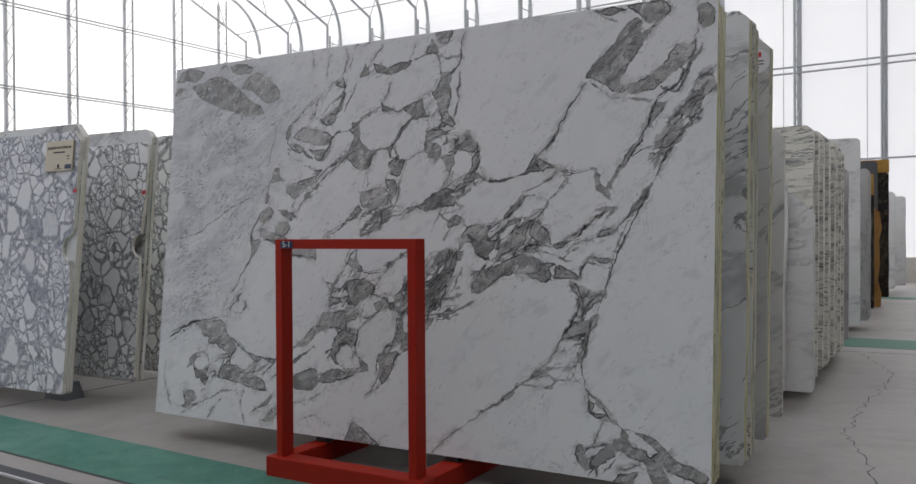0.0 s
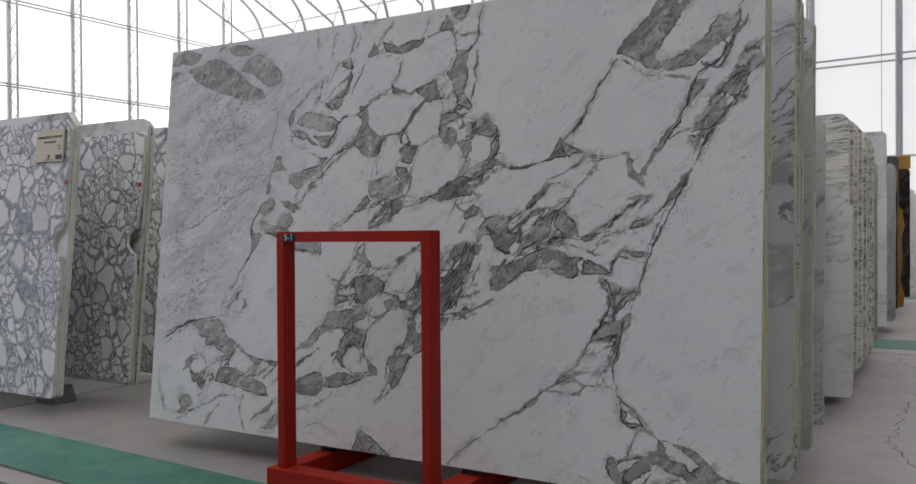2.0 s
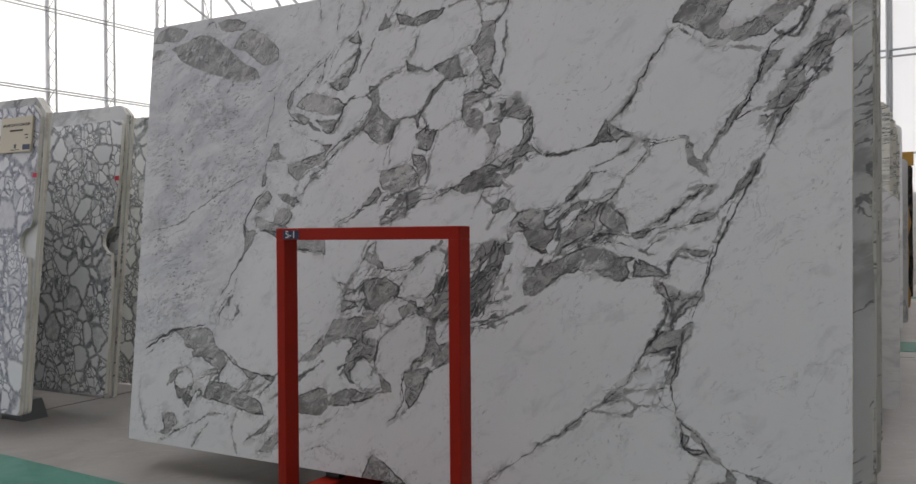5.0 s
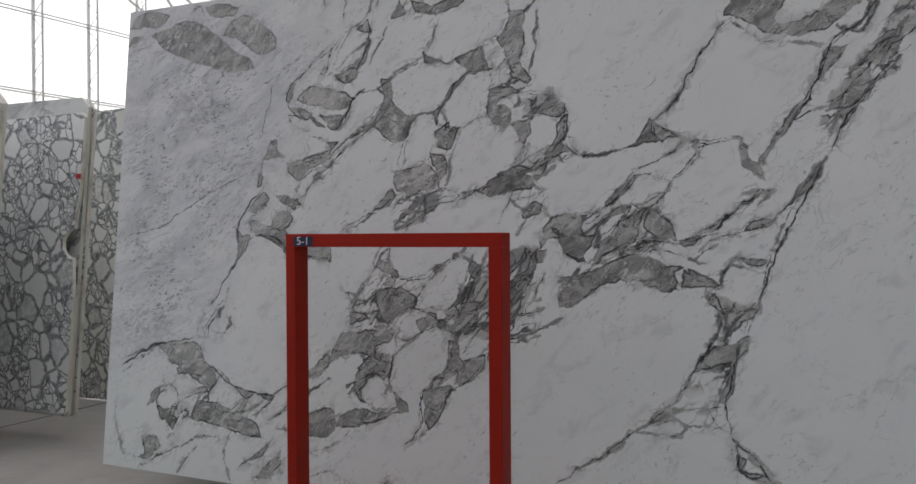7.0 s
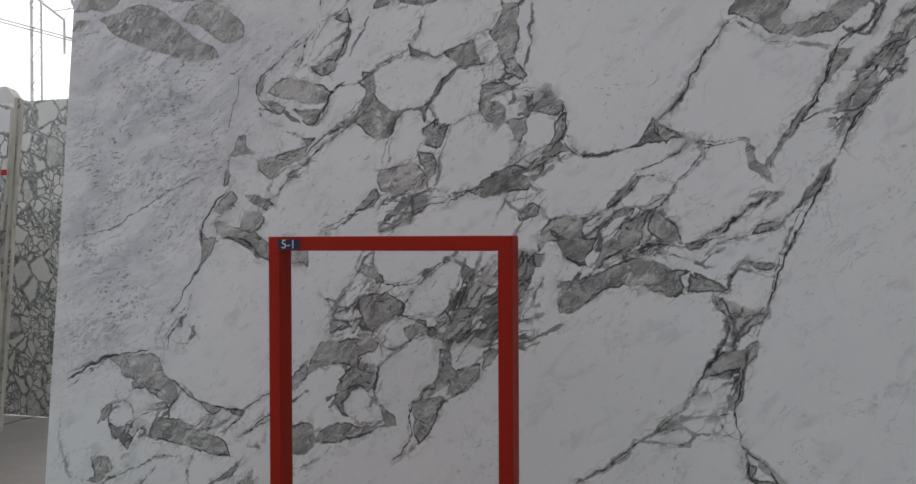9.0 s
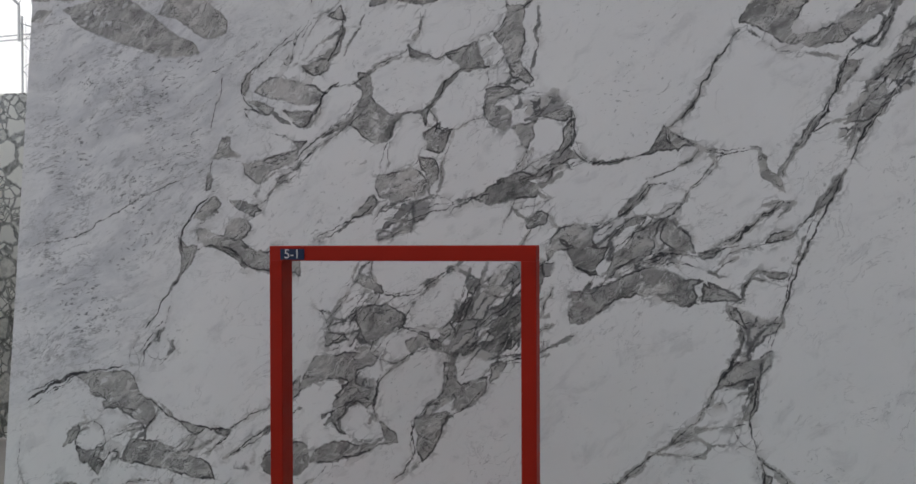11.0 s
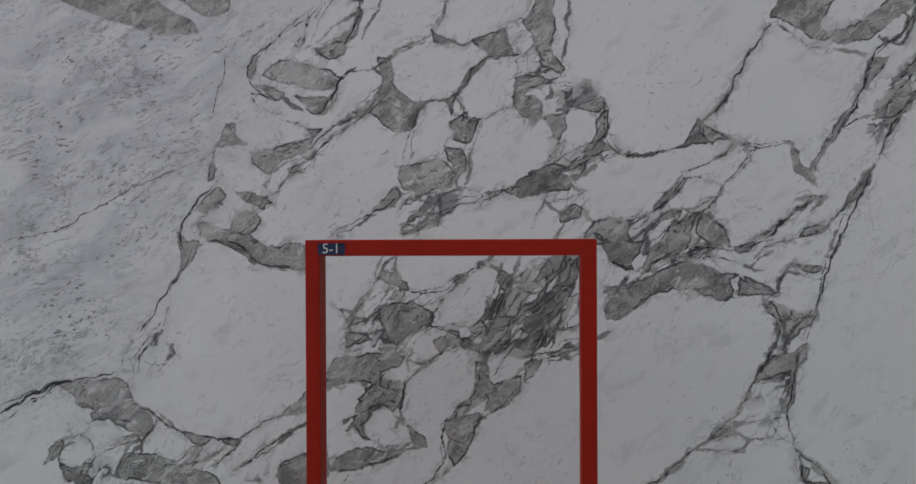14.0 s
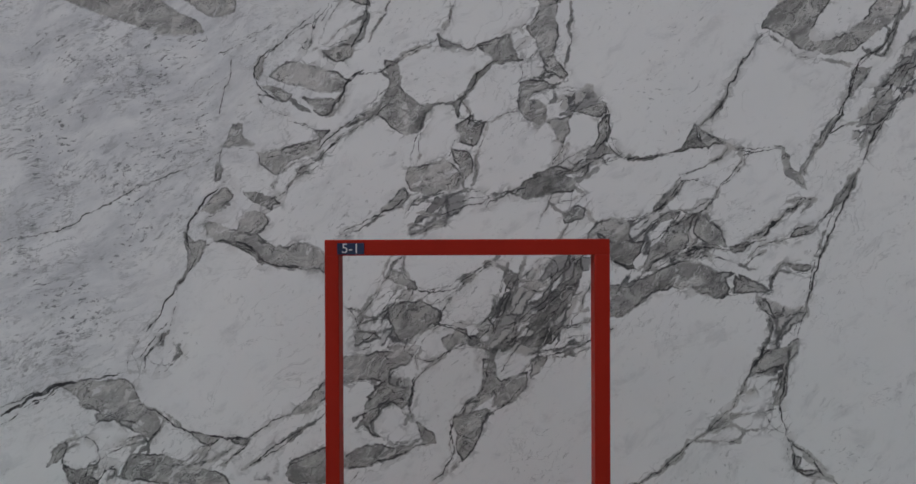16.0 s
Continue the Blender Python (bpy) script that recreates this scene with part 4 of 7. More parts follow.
crushed(1.00, (-1.585, 0.028), (-1.442, 0.050), (-1.290, 0.061), (-1.242, 0.002), (-1.268, -0.048), (-1.395, -0.081), (-1.578, -0.030))
patch(0.25, (-1.068, 0.242), (-1.045, 0.235), (-1.041, 0.184), (-1.008, 0.171), (-1.005, 0.133), (-1.042, 0.157), (-1.064, 0.179))
vein(0.0040, (-1.008, 0.171), (-0.990, 0.205), (-0.971, 0.242), (-0.945, 0.273), (-0.909, 0.315), (-0.890, 0.350), (-0.871, 0.402), (-0.855, 0.446), (-0.843, 0.489))
patch(0.50, (-0.971, 0.256), (-0.943, 0.307), (-0.908, 0.341), (-0.890, 0.350), (-0.918, 0.312), (-0.953, 0.264))
patch(0.40, (-0.850, 0.489), (-0.799, 0.489), (-0.817, 0.454), (-0.839, 0.428), (-0.863, 0.402))
crushed(0.85, (-0.662, 0.549), (-0.669, 0.410), (-0.773, 0.315), (-0.844, 0.255), (-0.866, 0.315), (-0.805, 0.358), (-0.785, 0.428), (-0.721, 0.497))
patch(0.35, (-0.831, 0.341), (-0.787, 0.368), (-0.763, 0.349), (-0.798, 0.315), (-0.841, 0.320))
patch(0.40, (-0.722, 0.488), (-0.664, 0.506), (-0.681, 0.445), (-0.725, 0.428), (-0.750, 0.445))
patch(0.40, (-0.785, 0.428), (-0.742, 0.428), (-0.735, 0.393), (-0.778, 0.376))
vein(0.0045, (-0.667, 0.462), (-0.709, 0.410), (-0.745, 0.367), (-0.790, 0.306), (-0.809, 0.264), (-0.837, 0.204), (-0.856, 0.170), (-0.875, 0.118), (-0.912, 0.051), (-0.930, 0.017), (-0.949, -0.023), (-0.976, -0.083), (-0.996, -0.150), (-1.015, -0.217), (-1.034, -0.266), (-1.070, -0.331))
patch(0.75, (-0.861, 0.174), (-0.852, 0.153), (-0.876, 0.110), (-0.902, 0.085), (-0.928, 0.076), (-0.918, 0.110), (-0.891, 0.136))
vein(0.0030, (-0.918, 0.093), (-0.946, 0.051), (-0.981, 0.018), (-1.023, 0.001))
patch(0.40, (-1.039, 0.018), (-0.972, 0.026), (-0.981, 0.009), (-1.024, -0.007), (-1.049, -0.007))
vein(0.0030, (-0.977, 0.098), (-1.020, 0.094), (-1.055, 0.060), (-1.098, 0.035), (-1.124, 0.001), (-1.167, -0.019))
vein(0.0070, (-1.075, 0.048), (-1.131, -0.002))
vein(0.0030, (-0.832, 0.332), (-0.892, 0.315), (-0.927, 0.290), (-0.963, 0.247))
vein(0.0020, (-0.805, 0.358), (-0.826, 0.272), (-0.845, 0.221))
# bottom right
patch(0.45, (-1.572, -0.148), (-1.522, -0.148), (-1.463, -0.123), (-1.412, -0.089), (-1.361, -0.078), (-1.311, -0.082), (-1.254, -0.115), (-1.230, -0.166), (-1.256, -0.182), (-1.305, -0.166), (-1.363, -0.149), (-1.430, -0.157), (-1.481, -0.181), (-1.515, -0.214), (-1.549, -0.239), (-1.569, -0.231))
patch(0.75, (-1.320, -0.081), (-1.245, -0.118), (-1.239, -0.174), (-1.289, -0.166), (-1.313, -0.132))
vein(0.0030, (-1.237, -0.124), (-1.209, -0.133), (-1.222, -0.163), (-1.247, -0.182))
patch(0.60, (-1.578, -0.027), (-1.477, -0.022), (-1.495, -0.064), (-1.512, -0.089), (-1.545, -0.081), (-1.570, -0.064))
patch(0.40, (-1.452, -0.022), (-1.377, -0.031), (-1.419, -0.056), (-1.462, -0.089), (-1.479, -0.114), (-1.465, -0.073))
vein(0.0040, (-1.579, -0.064), (-1.537, -0.089), (-1.504, -0.101))
vein(0.0030, (-1.403, -0.081), (-1.369, -0.056), (-1.318, -0.040), (-1.243, -0.040), (-1.227, -0.065))
vein(0.0030, (-1.235, -0.048), (-1.176, -0.032), (-1.125, -0.012))
patch(0.30, (-1.212, -0.125), (-1.163, -0.150), (-1.121, -0.158), (-1.130, -0.166), (-1.180, -0.166), (-1.217, -0.163))
vein(0.0030, (-1.122, -0.166), (-1.103, -0.116), (-1.077, -0.082), (-1.027, -0.091), (-0.985, -0.080))
patch(0.30, (-1.068, -0.083), (-1.010, -0.083), (-0.985, -0.091), (-1.028, -0.113))
crushed(0.75, (-1.155, -0.175), (-1.015, -0.217), (-1.045, -0.332), (-1.081, -0.414), (-1.138, -0.397), (-1.114, -0.266))
vein(0.0035, (-1.151, -0.196), (-1.124, -0.224), (-1.114, -0.266), (-1.136, -0.323), (-1.171, -0.373), (-1.189, -0.414), (-1.224, -0.470))
patch(0.35, (-1.128, -0.331), (-1.078, -0.331), (-1.071, -0.365), (-1.138, -0.389), (-1.180, -0.397), (-1.153, -0.356))
vein(0.0050, (-1.071, -0.356), (-1.090, -0.430), (-1.101, -0.495), (-1.086, -0.544), (-1.087, -0.568))
patch(0.30, (-1.078, -0.340), (-1.072, -0.398), (-1.092, -0.479), (-1.117, -0.487), (-1.098, -0.414))
vein(0.0015, (-1.172, -0.410), (-1.091, -0.373))
vein(0.0030, (-1.241, -0.514), (-1.159, -0.503), (-1.109, -0.495))
patch(0.40, (-1.241, -0.503), (-1.217, -0.514), (-1.250, -0.535), (-1.309, -0.551), (-1.283, -0.518))
vein(0.0030, (-1.242, -0.535), (-1.202, -0.551), (-1.211, -0.575), (-1.252, -0.588))
vein(0.0030, (-1.142, -0.503), (-1.119, -0.552), (-1.087, -0.560))
vein(0.0015, (-1.202, -0.551), (-1.095, -0.552))
vein(0.0030, (-1.215, -0.465), (-1.249, -0.502), (-1.309, -0.555), (-1.351, -0.587), (-1.393, -0.616), (-1.426, -0.647), (-1.460, -0.671), (-1.501, -0.700))
vein(0.0020, (-1.359, -0.583), (-1.293, -0.583), (-1.219, -0.588))
vein(0.0040, (-1.087, -0.568), (-1.063, -0.600), (-1.023, -0.625), (-1.000, -0.658), (-0.961, -0.698))
patch(0.40, (-1.068, -0.625), (-1.048, -0.633), (-1.057, -0.657), (-1.000, -0.666), (-1.025, -0.677), (-1.066, -0.665))
# bottom left
patch(0.30, (-2.773, -0.015), (-2.745, -0.016), (-2.755, -0.059), (-2.772, -0.084), (-2.795, -0.134), (-2.803, -0.143), (-2.783, -0.084), (-2.781, -0.050))
vein(0.0050, (-2.740, -0.016), (-2.755, -0.067), (-2.783, -0.109), (-2.803, -0.143), (-2.836, -0.184), (-2.867, -0.241), (-2.891, -0.274))
vein(0.0015, (-2.803, -0.143), (-2.810, -0.209), (-2.825, -0.258))
patch(0.30, (-2.615, -0.016), (-2.573, -0.035), (-2.550, -0.073), (-2.497, -0.090), (-2.430, -0.090), (-2.387, -0.102), (-2.387, -0.044), (-2.448, -0.013), (-2.497, -0.043), (-2.539, -0.035), (-2.581, -0.013))
vein(0.0050, (-2.748, -0.026), (-2.690, -0.012), (-2.631, -0.016), (-2.581, -0.043), (-2.555, -0.073), (-2.497, -0.093), (-2.405, -0.097))
crushed(0.28, (-2.962, -0.389), (-2.891, -0.274), (-2.834, -0.258), (-2.806, -0.356), (-2.871, -0.406))
vein(0.0040, (-2.834, -0.266), (-2.857, -0.307), (-2.890, -0.331), (-2.896, -0.381))
vein(0.0020, (-2.808, -0.307), (-2.791, -0.332), (-2.823, -0.365), (-2.855, -0.389))
vein(0.0090, (-3.294, -0.504), (-3.246, -0.477), (-3.198, -0.449), (-3.134, -0.421), (-3.077, -0.405))
vein(0.0040, (-3.295, -0.481), (-3.214, -0.449), (-3.150, -0.421), (-3.052, -0.402), (-2.970, -0.389))
vein(0.0020, (-3.293, -0.530), (-3.197, -0.472), (-3.133, -0.434))
patch(0.25, (-3.134, -0.417), (-3.085, -0.405), (-2.970, -0.405), (-2.928, -0.413), (-2.902, -0.470), (-2.852, -0.511), (-2.843, -0.543), (-2.875, -0.567), (-2.925, -0.543), (-2.967, -0.510), (-2.991, -0.518), (-3.025, -0.486), (-3.066, -0.486), (-3.075, -0.453), (-3.108, -0.434))
vein(0.0020, (-3.066, -0.486), (-3.081, -0.518), (-3.088, -0.550))
patch(0.60, (-3.024, -0.505), (-2.975, -0.502), (-2.983, -0.521), (-3.015, -0.518))
vein(0.0040, (-2.910, -0.470), (-2.860, -0.495), (-2.819, -0.527), (-2.753, -0.555), (-2.703, -0.560), (-2.638, -0.571), (-2.597, -0.576))
patch(0.35, (-2.753, -0.555), (-2.687, -0.565), (-2.695, -0.592), (-2.719, -0.592))
patch(0.50, (-2.646, -0.568), (-2.597, -0.572), (-2.613, -0.592), (-2.638, -0.581))
vein(0.0015, (-2.597, -0.572), (-2.564, -0.544), (-2.508, -0.512), (-2.459, -0.489))
patch(0.30, (-2.475, -0.497), (-2.426, -0.456), (-2.377, -0.408), (-2.377, -0.457), (-2.418, -0.497), (-2.450, -0.505))
vein(0.0040, (-2.612, -0.657), (-2.555, -0.618), (-2.490, -0.569), (-2.442, -0.545), (-2.376, -0.497))
vein(0.0030, (-2.875, -0.580), (-2.859, -0.548), (-2.838, -0.532))
vein(0.0030, (-2.956, -0.575), (-2.891, -0.559), (-2.874, -0.583))
patch(0.35, (-2.923, -0.608), (-2.874, -0.616), (-2.824, -0.640), (-2.799, -0.672), (-2.815, -0.693), (-2.896, -0.683), (-2.953, -0.671), (-2.946, -0.640))
patch(0.25, (-2.816, -0.648), (-2.783, -0.648), (-2.718, -0.633), (-2.734, -0.657), (-2.782, -0.693), (-2.807, -0.680))
patch(0.35, (-3.150, -0.639), (-3.147, -0.598), (-3.111, -0.579), (-3.103, -0.598), (-3.126, -0.623))
patch(0.50, (-3.109, -0.639), (-3.076, -0.655), (-3.044, -0.647), (-3.020, -0.639), (-3.042, -0.692), (-3.091, -0.691))
vein(0.0040, (-3.055, -0.558), (-3.021, -0.582), (-3.009, -0.623), (-3.028, -0.647))
vein(0.0030, (-3.009, -0.623), (-2.964, -0.599), (-2.923, -0.583), (-2.883, -0.575))
vein(0.0040, (-2.995, -0.655), (-2.962, -0.644), (-2.975, -0.676))
vein(0.0020, (-2.718, -0.633), (-2.670, -0.617), (-2.637, -0.587))
patch(0.65, (-2.489, -0.650), (-2.457, -0.618), (-2.400, -0.601), (-2.351, -0.594), (-2.334, -0.651), (-2.375, -0.695), (-2.472, -0.695), (-2.497, -0.674))
vein(0.0020, (-2.783, -0.645), (-2.743, -0.600), (-2.711, -0.592))
# middle, inside the red frame
patch(0.40, (-2.337, -0.342), (-2.246, -0.334), (-2.213, -0.326), (-2.147, -0.335), (-2.155, -0.359), (-2.213, -0.392), (-2.221, -0.409), (-2.262, -0.400), (-2.311, -0.416), (-2.377, -0.440))
patch(0.50, (-2.213, -0.119), (-2.200, -0.094), (-2.172, -0.103), (-2.138, -0.137), (-2.138, -0.146), (-2.180, -0.137))
vein(0.0030, (-2.160, -0.053), (-2.188, -0.078), (-2.205, -0.119), (-2.230, -0.145), (-2.246, -0.186), (-2.271, -0.211), (-2.296, -0.236))
vein(0.0030, (-2.346, -0.194), (-2.326, -0.206), (-2.296, -0.236), (-2.287, -0.277))
vein(0.0030, (-2.296, -0.236), (-2.271, -0.211), (-2.329, -0.206))
vein(0.0040, (-2.147, -0.145), (-2.113, -0.162), (-2.063, -0.162), (-2.022, -0.154), (-1.980, -0.120), (-1.947, -0.096), (-1.896, -0.062))
crushed(1.00, (-2.221, -0.195), (-2.080, -0.195), (-2.047, -0.229), (-2.064, -0.261), (-2.147, -0.277), (-2.163, -0.335), (-2.229, -0.310))
patch(0.50, (-2.205, -0.203), (-2.113, -0.187), (-2.072, -0.228), (-2.113, -0.261), (-2.163, -0.277), (-2.196, -0.261))
patch(0.75, (-2.089, -0.228), (-2.060, -0.220), (-2.072, -0.253))
vein(0.0030, (-2.221, -0.261), (-2.246, -0.285), (-2.295, -0.309))
vein(0.0030, (-2.072, -0.154), (-2.113, -0.187), (-2.147, -0.195))
vein(0.0035, (-2.147, -0.294), (-2.072, -0.253), (-2.014, -0.270), (-1.964, -0.286), (-1.931, -0.303))
patch(0.75, (-1.981, -0.295), (-1.951, -0.286), (-1.945, -0.311), (-1.973, -0.311))
crushed(1.00, (-1.931, -0.311), (-1.898, -0.229), (-1.864, -0.147), (-1.813, -0.113), (-1.712, -0.063), (-1.620, -0.047), (-1.621, -0.114), (-1.681, -0.197), (-1.707, -0.279), (-1.650, -0.312), (-1.766, -0.336), (-1.849, -0.336), (-1.915, -0.336))
patch(0.85, (-1.807, -0.262), (-1.765, -0.222), (-1.722, -0.180), (-1.706, -0.189), (-1.748, -0.246), (-1.790, -0.279))
patch(0.85, (-1.807, -0.312), (-1.765, -0.287), (-1.732, -0.279), (-1.741, -0.304), (-1.782, -0.320))
patch(0.60, (-1.714, -0.164), (-1.672, -0.156), (-1.689, -0.189))
patch(0.70, (-1.764, -0.164), (-1.739, -0.147), (-1.756, -0.180))
patch(0.60, (-1.671, -0.088), (-1.655, -0.113), (-1.672, -0.147), (-1.680, -0.113))
patch(0.60, (-1.872, -0.130), (-1.847, -0.122), (-1.850, -0.155), (-1.867, -0.155))
vein(0.0030, (-1.915, -0.295), (-1.881, -0.229), (-1.855, -0.163))
vein(0.0030, (-2.147, -0.343), (-2.080, -0.359), (-2.031, -0.327), (-1.981, -0.303))
vein(0.0025, (-2.114, -0.393), (-2.097, -0.369), (-2.031, -0.327), (-1.965, -0.311), (-1.932, -0.327), (-1.923, -0.360), (-1.929, -0.410), (-1.949, -0.459), (-1.998, -0.491), (-2.031, -0.523))
vein(0.0020, (-1.923, -0.344), (-1.898, -0.311), (-1.865, -0.295))
patch(0.30, (-1.929, -0.369), (-1.907, -0.360), (-1.899, -0.394), (-1.916, -0.434), (-1.949, -0.475), (-1.974, -0.483), (-1.941, -0.434))
patch(0.30, (-1.916, -0.434), (-1.866, -0.402), (-1.816, -0.394), (-1.825, -0.435), (-1.867, -0.475), (-1.908, -0.483), (-1.900, -0.459))
vein(0.0025, (-1.817, -0.411), (-1.850, -0.459), (-1.916, -0.507), (-1.982, -0.523), (-2.015, -0.507))
patch(0.22, (-2.023, -0.515), (-1.982, -0.499), (-1.925, -0.499), (-1.941, -0.547), (-1.958, -0.588), (-1.991, -0.628), (-2.015, -0.603), (-2.007, -0.563), (-2.023, -0.547))
vein(0.0045, (-2.031, -0.523), (-2.028, -0.563), (-2.019, -0.595), (-2.032, -0.636), (-2.057, -0.668), (-2.078, -0.693))
vein(0.0030, (-1.808, -0.386), (-1.766, -0.345), (-1.716, -0.337), (-1.650, -0.312), (-1.557, -0.260))
patch(0.40, (-2.262, -0.457), (-2.212, -0.409), (-2.179, -0.441), (-2.138, -0.433), (-2.146, -0.474), (-2.163, -0.490), (-2.196, -0.466), (-2.229, -0.473))
crushed(0.80, (-2.245, -0.409), (-2.138, -0.393), (-2.138, -0.490), (-2.245, -0.490))
vein(0.0040, (-2.130, -0.393), (-2.138, -0.442), (-2.146, -0.474), (-2.138, -0.514), (-2.100, -0.542))
patch(0.60, (-2.122, -0.526), (-2.097, -0.547), (-2.073, -0.563), (-2.073, -0.584), (-2.105, -0.579), (-2.117, -0.555))
patch(0.65, (-2.334, -0.635), (-2.302, -0.602), (-2.253, -0.586), (-2.212, -0.594), (-2.163, -0.595), (-2.117, -0.579), (-2.146, -0.606), (-2.195, -0.627), (-2.244, -0.643), (-2.293, -0.651), (-2.334, -0.654))
vein(0.0040, (-2.270, -0.530), (-2.253, -0.562), (-2.204, -0.570), (-2.187, -0.586))
vein(0.0040, (-2.302, -0.518), (-2.245, -0.490), (-2.220, -0.474), (-2.199, -0.457))
patch(0.35, (-2.270, -0.473), (-2.245, -0.457), (-2.221, -0.465), (-2.245, -0.498), (-2.270, -0.514))
# upper left clasts
patch(0.30, (-3.239, 0.771), (-3.150, 0.792), (-3.099, 0.811), (-3.018, 0.800), (-2.956, 0.759), (-2.906, 0.725), (-2.853, 0.676), (-2.775, 0.641), (-2.754, 0.604), (-2.790, 0.590), (-2.885, 0.597), (-2.965, 0.628), (-3.066, 0.659), (-3.150, 0.696), (-3.202, 0.731))
patch(0.20, (-2.896, 0.738), (-2.861, 0.787), (-2.805, 0.802), (-2.748, 0.782), (-2.689, 0.733), (-2.650, 0.693), (-2.659, 0.659), (-2.712, 0.641), (-2.758, 0.662), (-2.798, 0.700), (-2.845, 0.719))
patch(0.25, (-2.982, 0.851), (-2.944, 0.861), (-2.885, 0.855), (-2.838, 0.828), (-2.851, 0.807), (-2.920, 0.808), (-2.968, 0.819))
patch(0.15, (-3.357, 0.812), (-3.310, 0.864), (-3.226, 0.867), (-3.162, 0.839), (-3.200, 0.797), (-3.263, 0.809))
patch(0.20, (-3.364, 0.745), (-3.332, 0.779), (-3.289, 0.769), (-3.320, 0.729))
vein(0.0030, (-3.041, 0.847), (-3.011, 0.862), (-2.992, 0.830))
vein(0.0015, (-3.361, 0.714), (-3.235, 0.728))
# top edge
vein(0.0035, (-2.281, 0.876), (-2.255, 0.826), (-2.269, 0.787), (-2.273, 0.747), (-2.321, 0.711), (-2.370, 0.689))
patch(0.40, (-2.320, 0.698), (-2.278, 0.721), (-2.263, 0.679), (-2.303, 0.688))
vein(0.0020, (-2.356, 0.852), (-2.370, 0.798), (-2.378, 0.717))
vein(0.0020, (-2.467, 0.879), (-2.456, 0.802))
vein(0.0020, (-2.200, 0.888), (-2.229, 0.823), (-2.249, 0.771))
vein(0.0025, (-2.104, 0.887), (-2.182, 0.859), (-2.215, 0.876))
vein(0.0030, (-2.070, 0.845), (-2.130, 0.785), (-2.168, 0.723))
patch(0.40, (-2.181, 0.724), (-2.161, 0.770), (-2.137, 0.733), (-2.168, 0.718))
patch(0.55, (-2.113, 0.770), (-2.034, 0.748), (-1.958, 0.766), (-1.913, 0.761), (-1.956, 0.727), (-2.032, 0.714), (-2.095, 0.729))
vein(0.0015, (-1.896, 0.837), (-1.914, 0.787), (-1.928, 0.763))
patch(0.50, (-1.840, 0.792), (-1.813, 0.839), (-1.783, 0.810), (-1.787, 0.785), (-1.825, 0.785))
vein(0.0020, (-1.913, 0.761), (-1.854, 0.780), (-1.788, 0.791), (-1.765, 0.732), (-1.761, 0.657))
patch(0.25, (-1.800, 0.877), (-1.714, 0.866), (-1.726, 0.829), (-1.769, 0.821))
vein(0.0045, (-1.652, 0.870), (-1.669, 0.809), (-1.661, 0.758), (-1.679, 0.723), (-1.706, 0.689), (-1.762, 0.669))
vein(0.0015, (-1.781, 0.772), (-1.723, 0.753), (-1.667, 0.759))
vein(0.0020, (-2.031, 0.696), (-2.020, 0.656), (-2.056, 0.575))
vein(0.0025, (-2.413, 0.555), (-2.393, 0.623), (-2.353, 0.687))
# upper right
patch(0.60, (-0.917, 0.819), (-0.894, 0.805), (-0.900, 0.761), (-0.867, 0.768), (-0.892, 0.715), (-0.936, 0.654), (-0.962, 0.612), (-0.979, 0.579), (-0.945, 0.554), (-0.967, 0.533), (-1.001, 0.548), (-1.048, 0.581), (-1.084, 0.601), (-1.108, 0.611), (-1.085, 0.659), (-1.028, 0.702), (-0.994, 0.739), (-0.973, 0.781), (-0.950, 0.801))
patch(0.20, (-0.968, 0.567), (-0.911, 0.572), (-0.868, 0.590), (-0.803, 0.639), (-0.783, 0.680), (-0.762, 0.700), (-0.729, 0.685), (-0.698, 0.703), (-0.708, 0.650), (-0.739, 0.621), (-0.781, 0.592), (-0.823, 0.553), (-0.866, 0.535), (-0.922, 0.525), (-0.955, 0.537))
patch(0.50, (-1.079, 0.865), (-1.021, 0.875), (-0.963, 0.860), (-1.009, 0.843), (-1.055, 0.855))
patch(0.35, (-0.952, 0.870), (-0.874, 0.874), (-0.808, 0.869), (-0.785, 0.834), (-0.828, 0.796), (-0.872, 0.791), (-0.906, 0.829))
patch(0.80, (-0.860, 0.773), (-0.834, 0.790), (-0.867, 0.752))
patch(0.30, (-0.690, 0.831), (-0.659, 0.842), (-0.628, 0.818), (-0.633, 0.759), (-0.668, 0.742), (-0.683, 0.765))
vein(0.0035, (-0.686, 0.853), (-0.685, 0.798), (-0.693, 0.745), (-0.694, 0.681), (-0.718, 0.619), (-0.738, 0.577), (-0.780, 0.538), (-0.833, 0.510), (-0.843, 0.468), (-0.875, 0.405))
crushed(0.80, (-0.619, 0.629), (-0.617, 0.523), (-0.695, 0.487), (-0.756, 0.375), (-0.818, 0.292), (-0.866, 0.316), (-0.799, 0.410), (-0.737, 0.491), (-0.686, 0.582))
vein(0.0030, (-0.619, 0.612), (-0.675, 0.560), (-0.716, 0.511))
vein(0.0030, (-0.617, 0.523), (-0.674, 0.496), (-0.715, 0.436), (-0.756, 0.375))
vein(0.0020, (-1.091, 0.867), (-1.043, 0.841), (-0.996, 0.818))
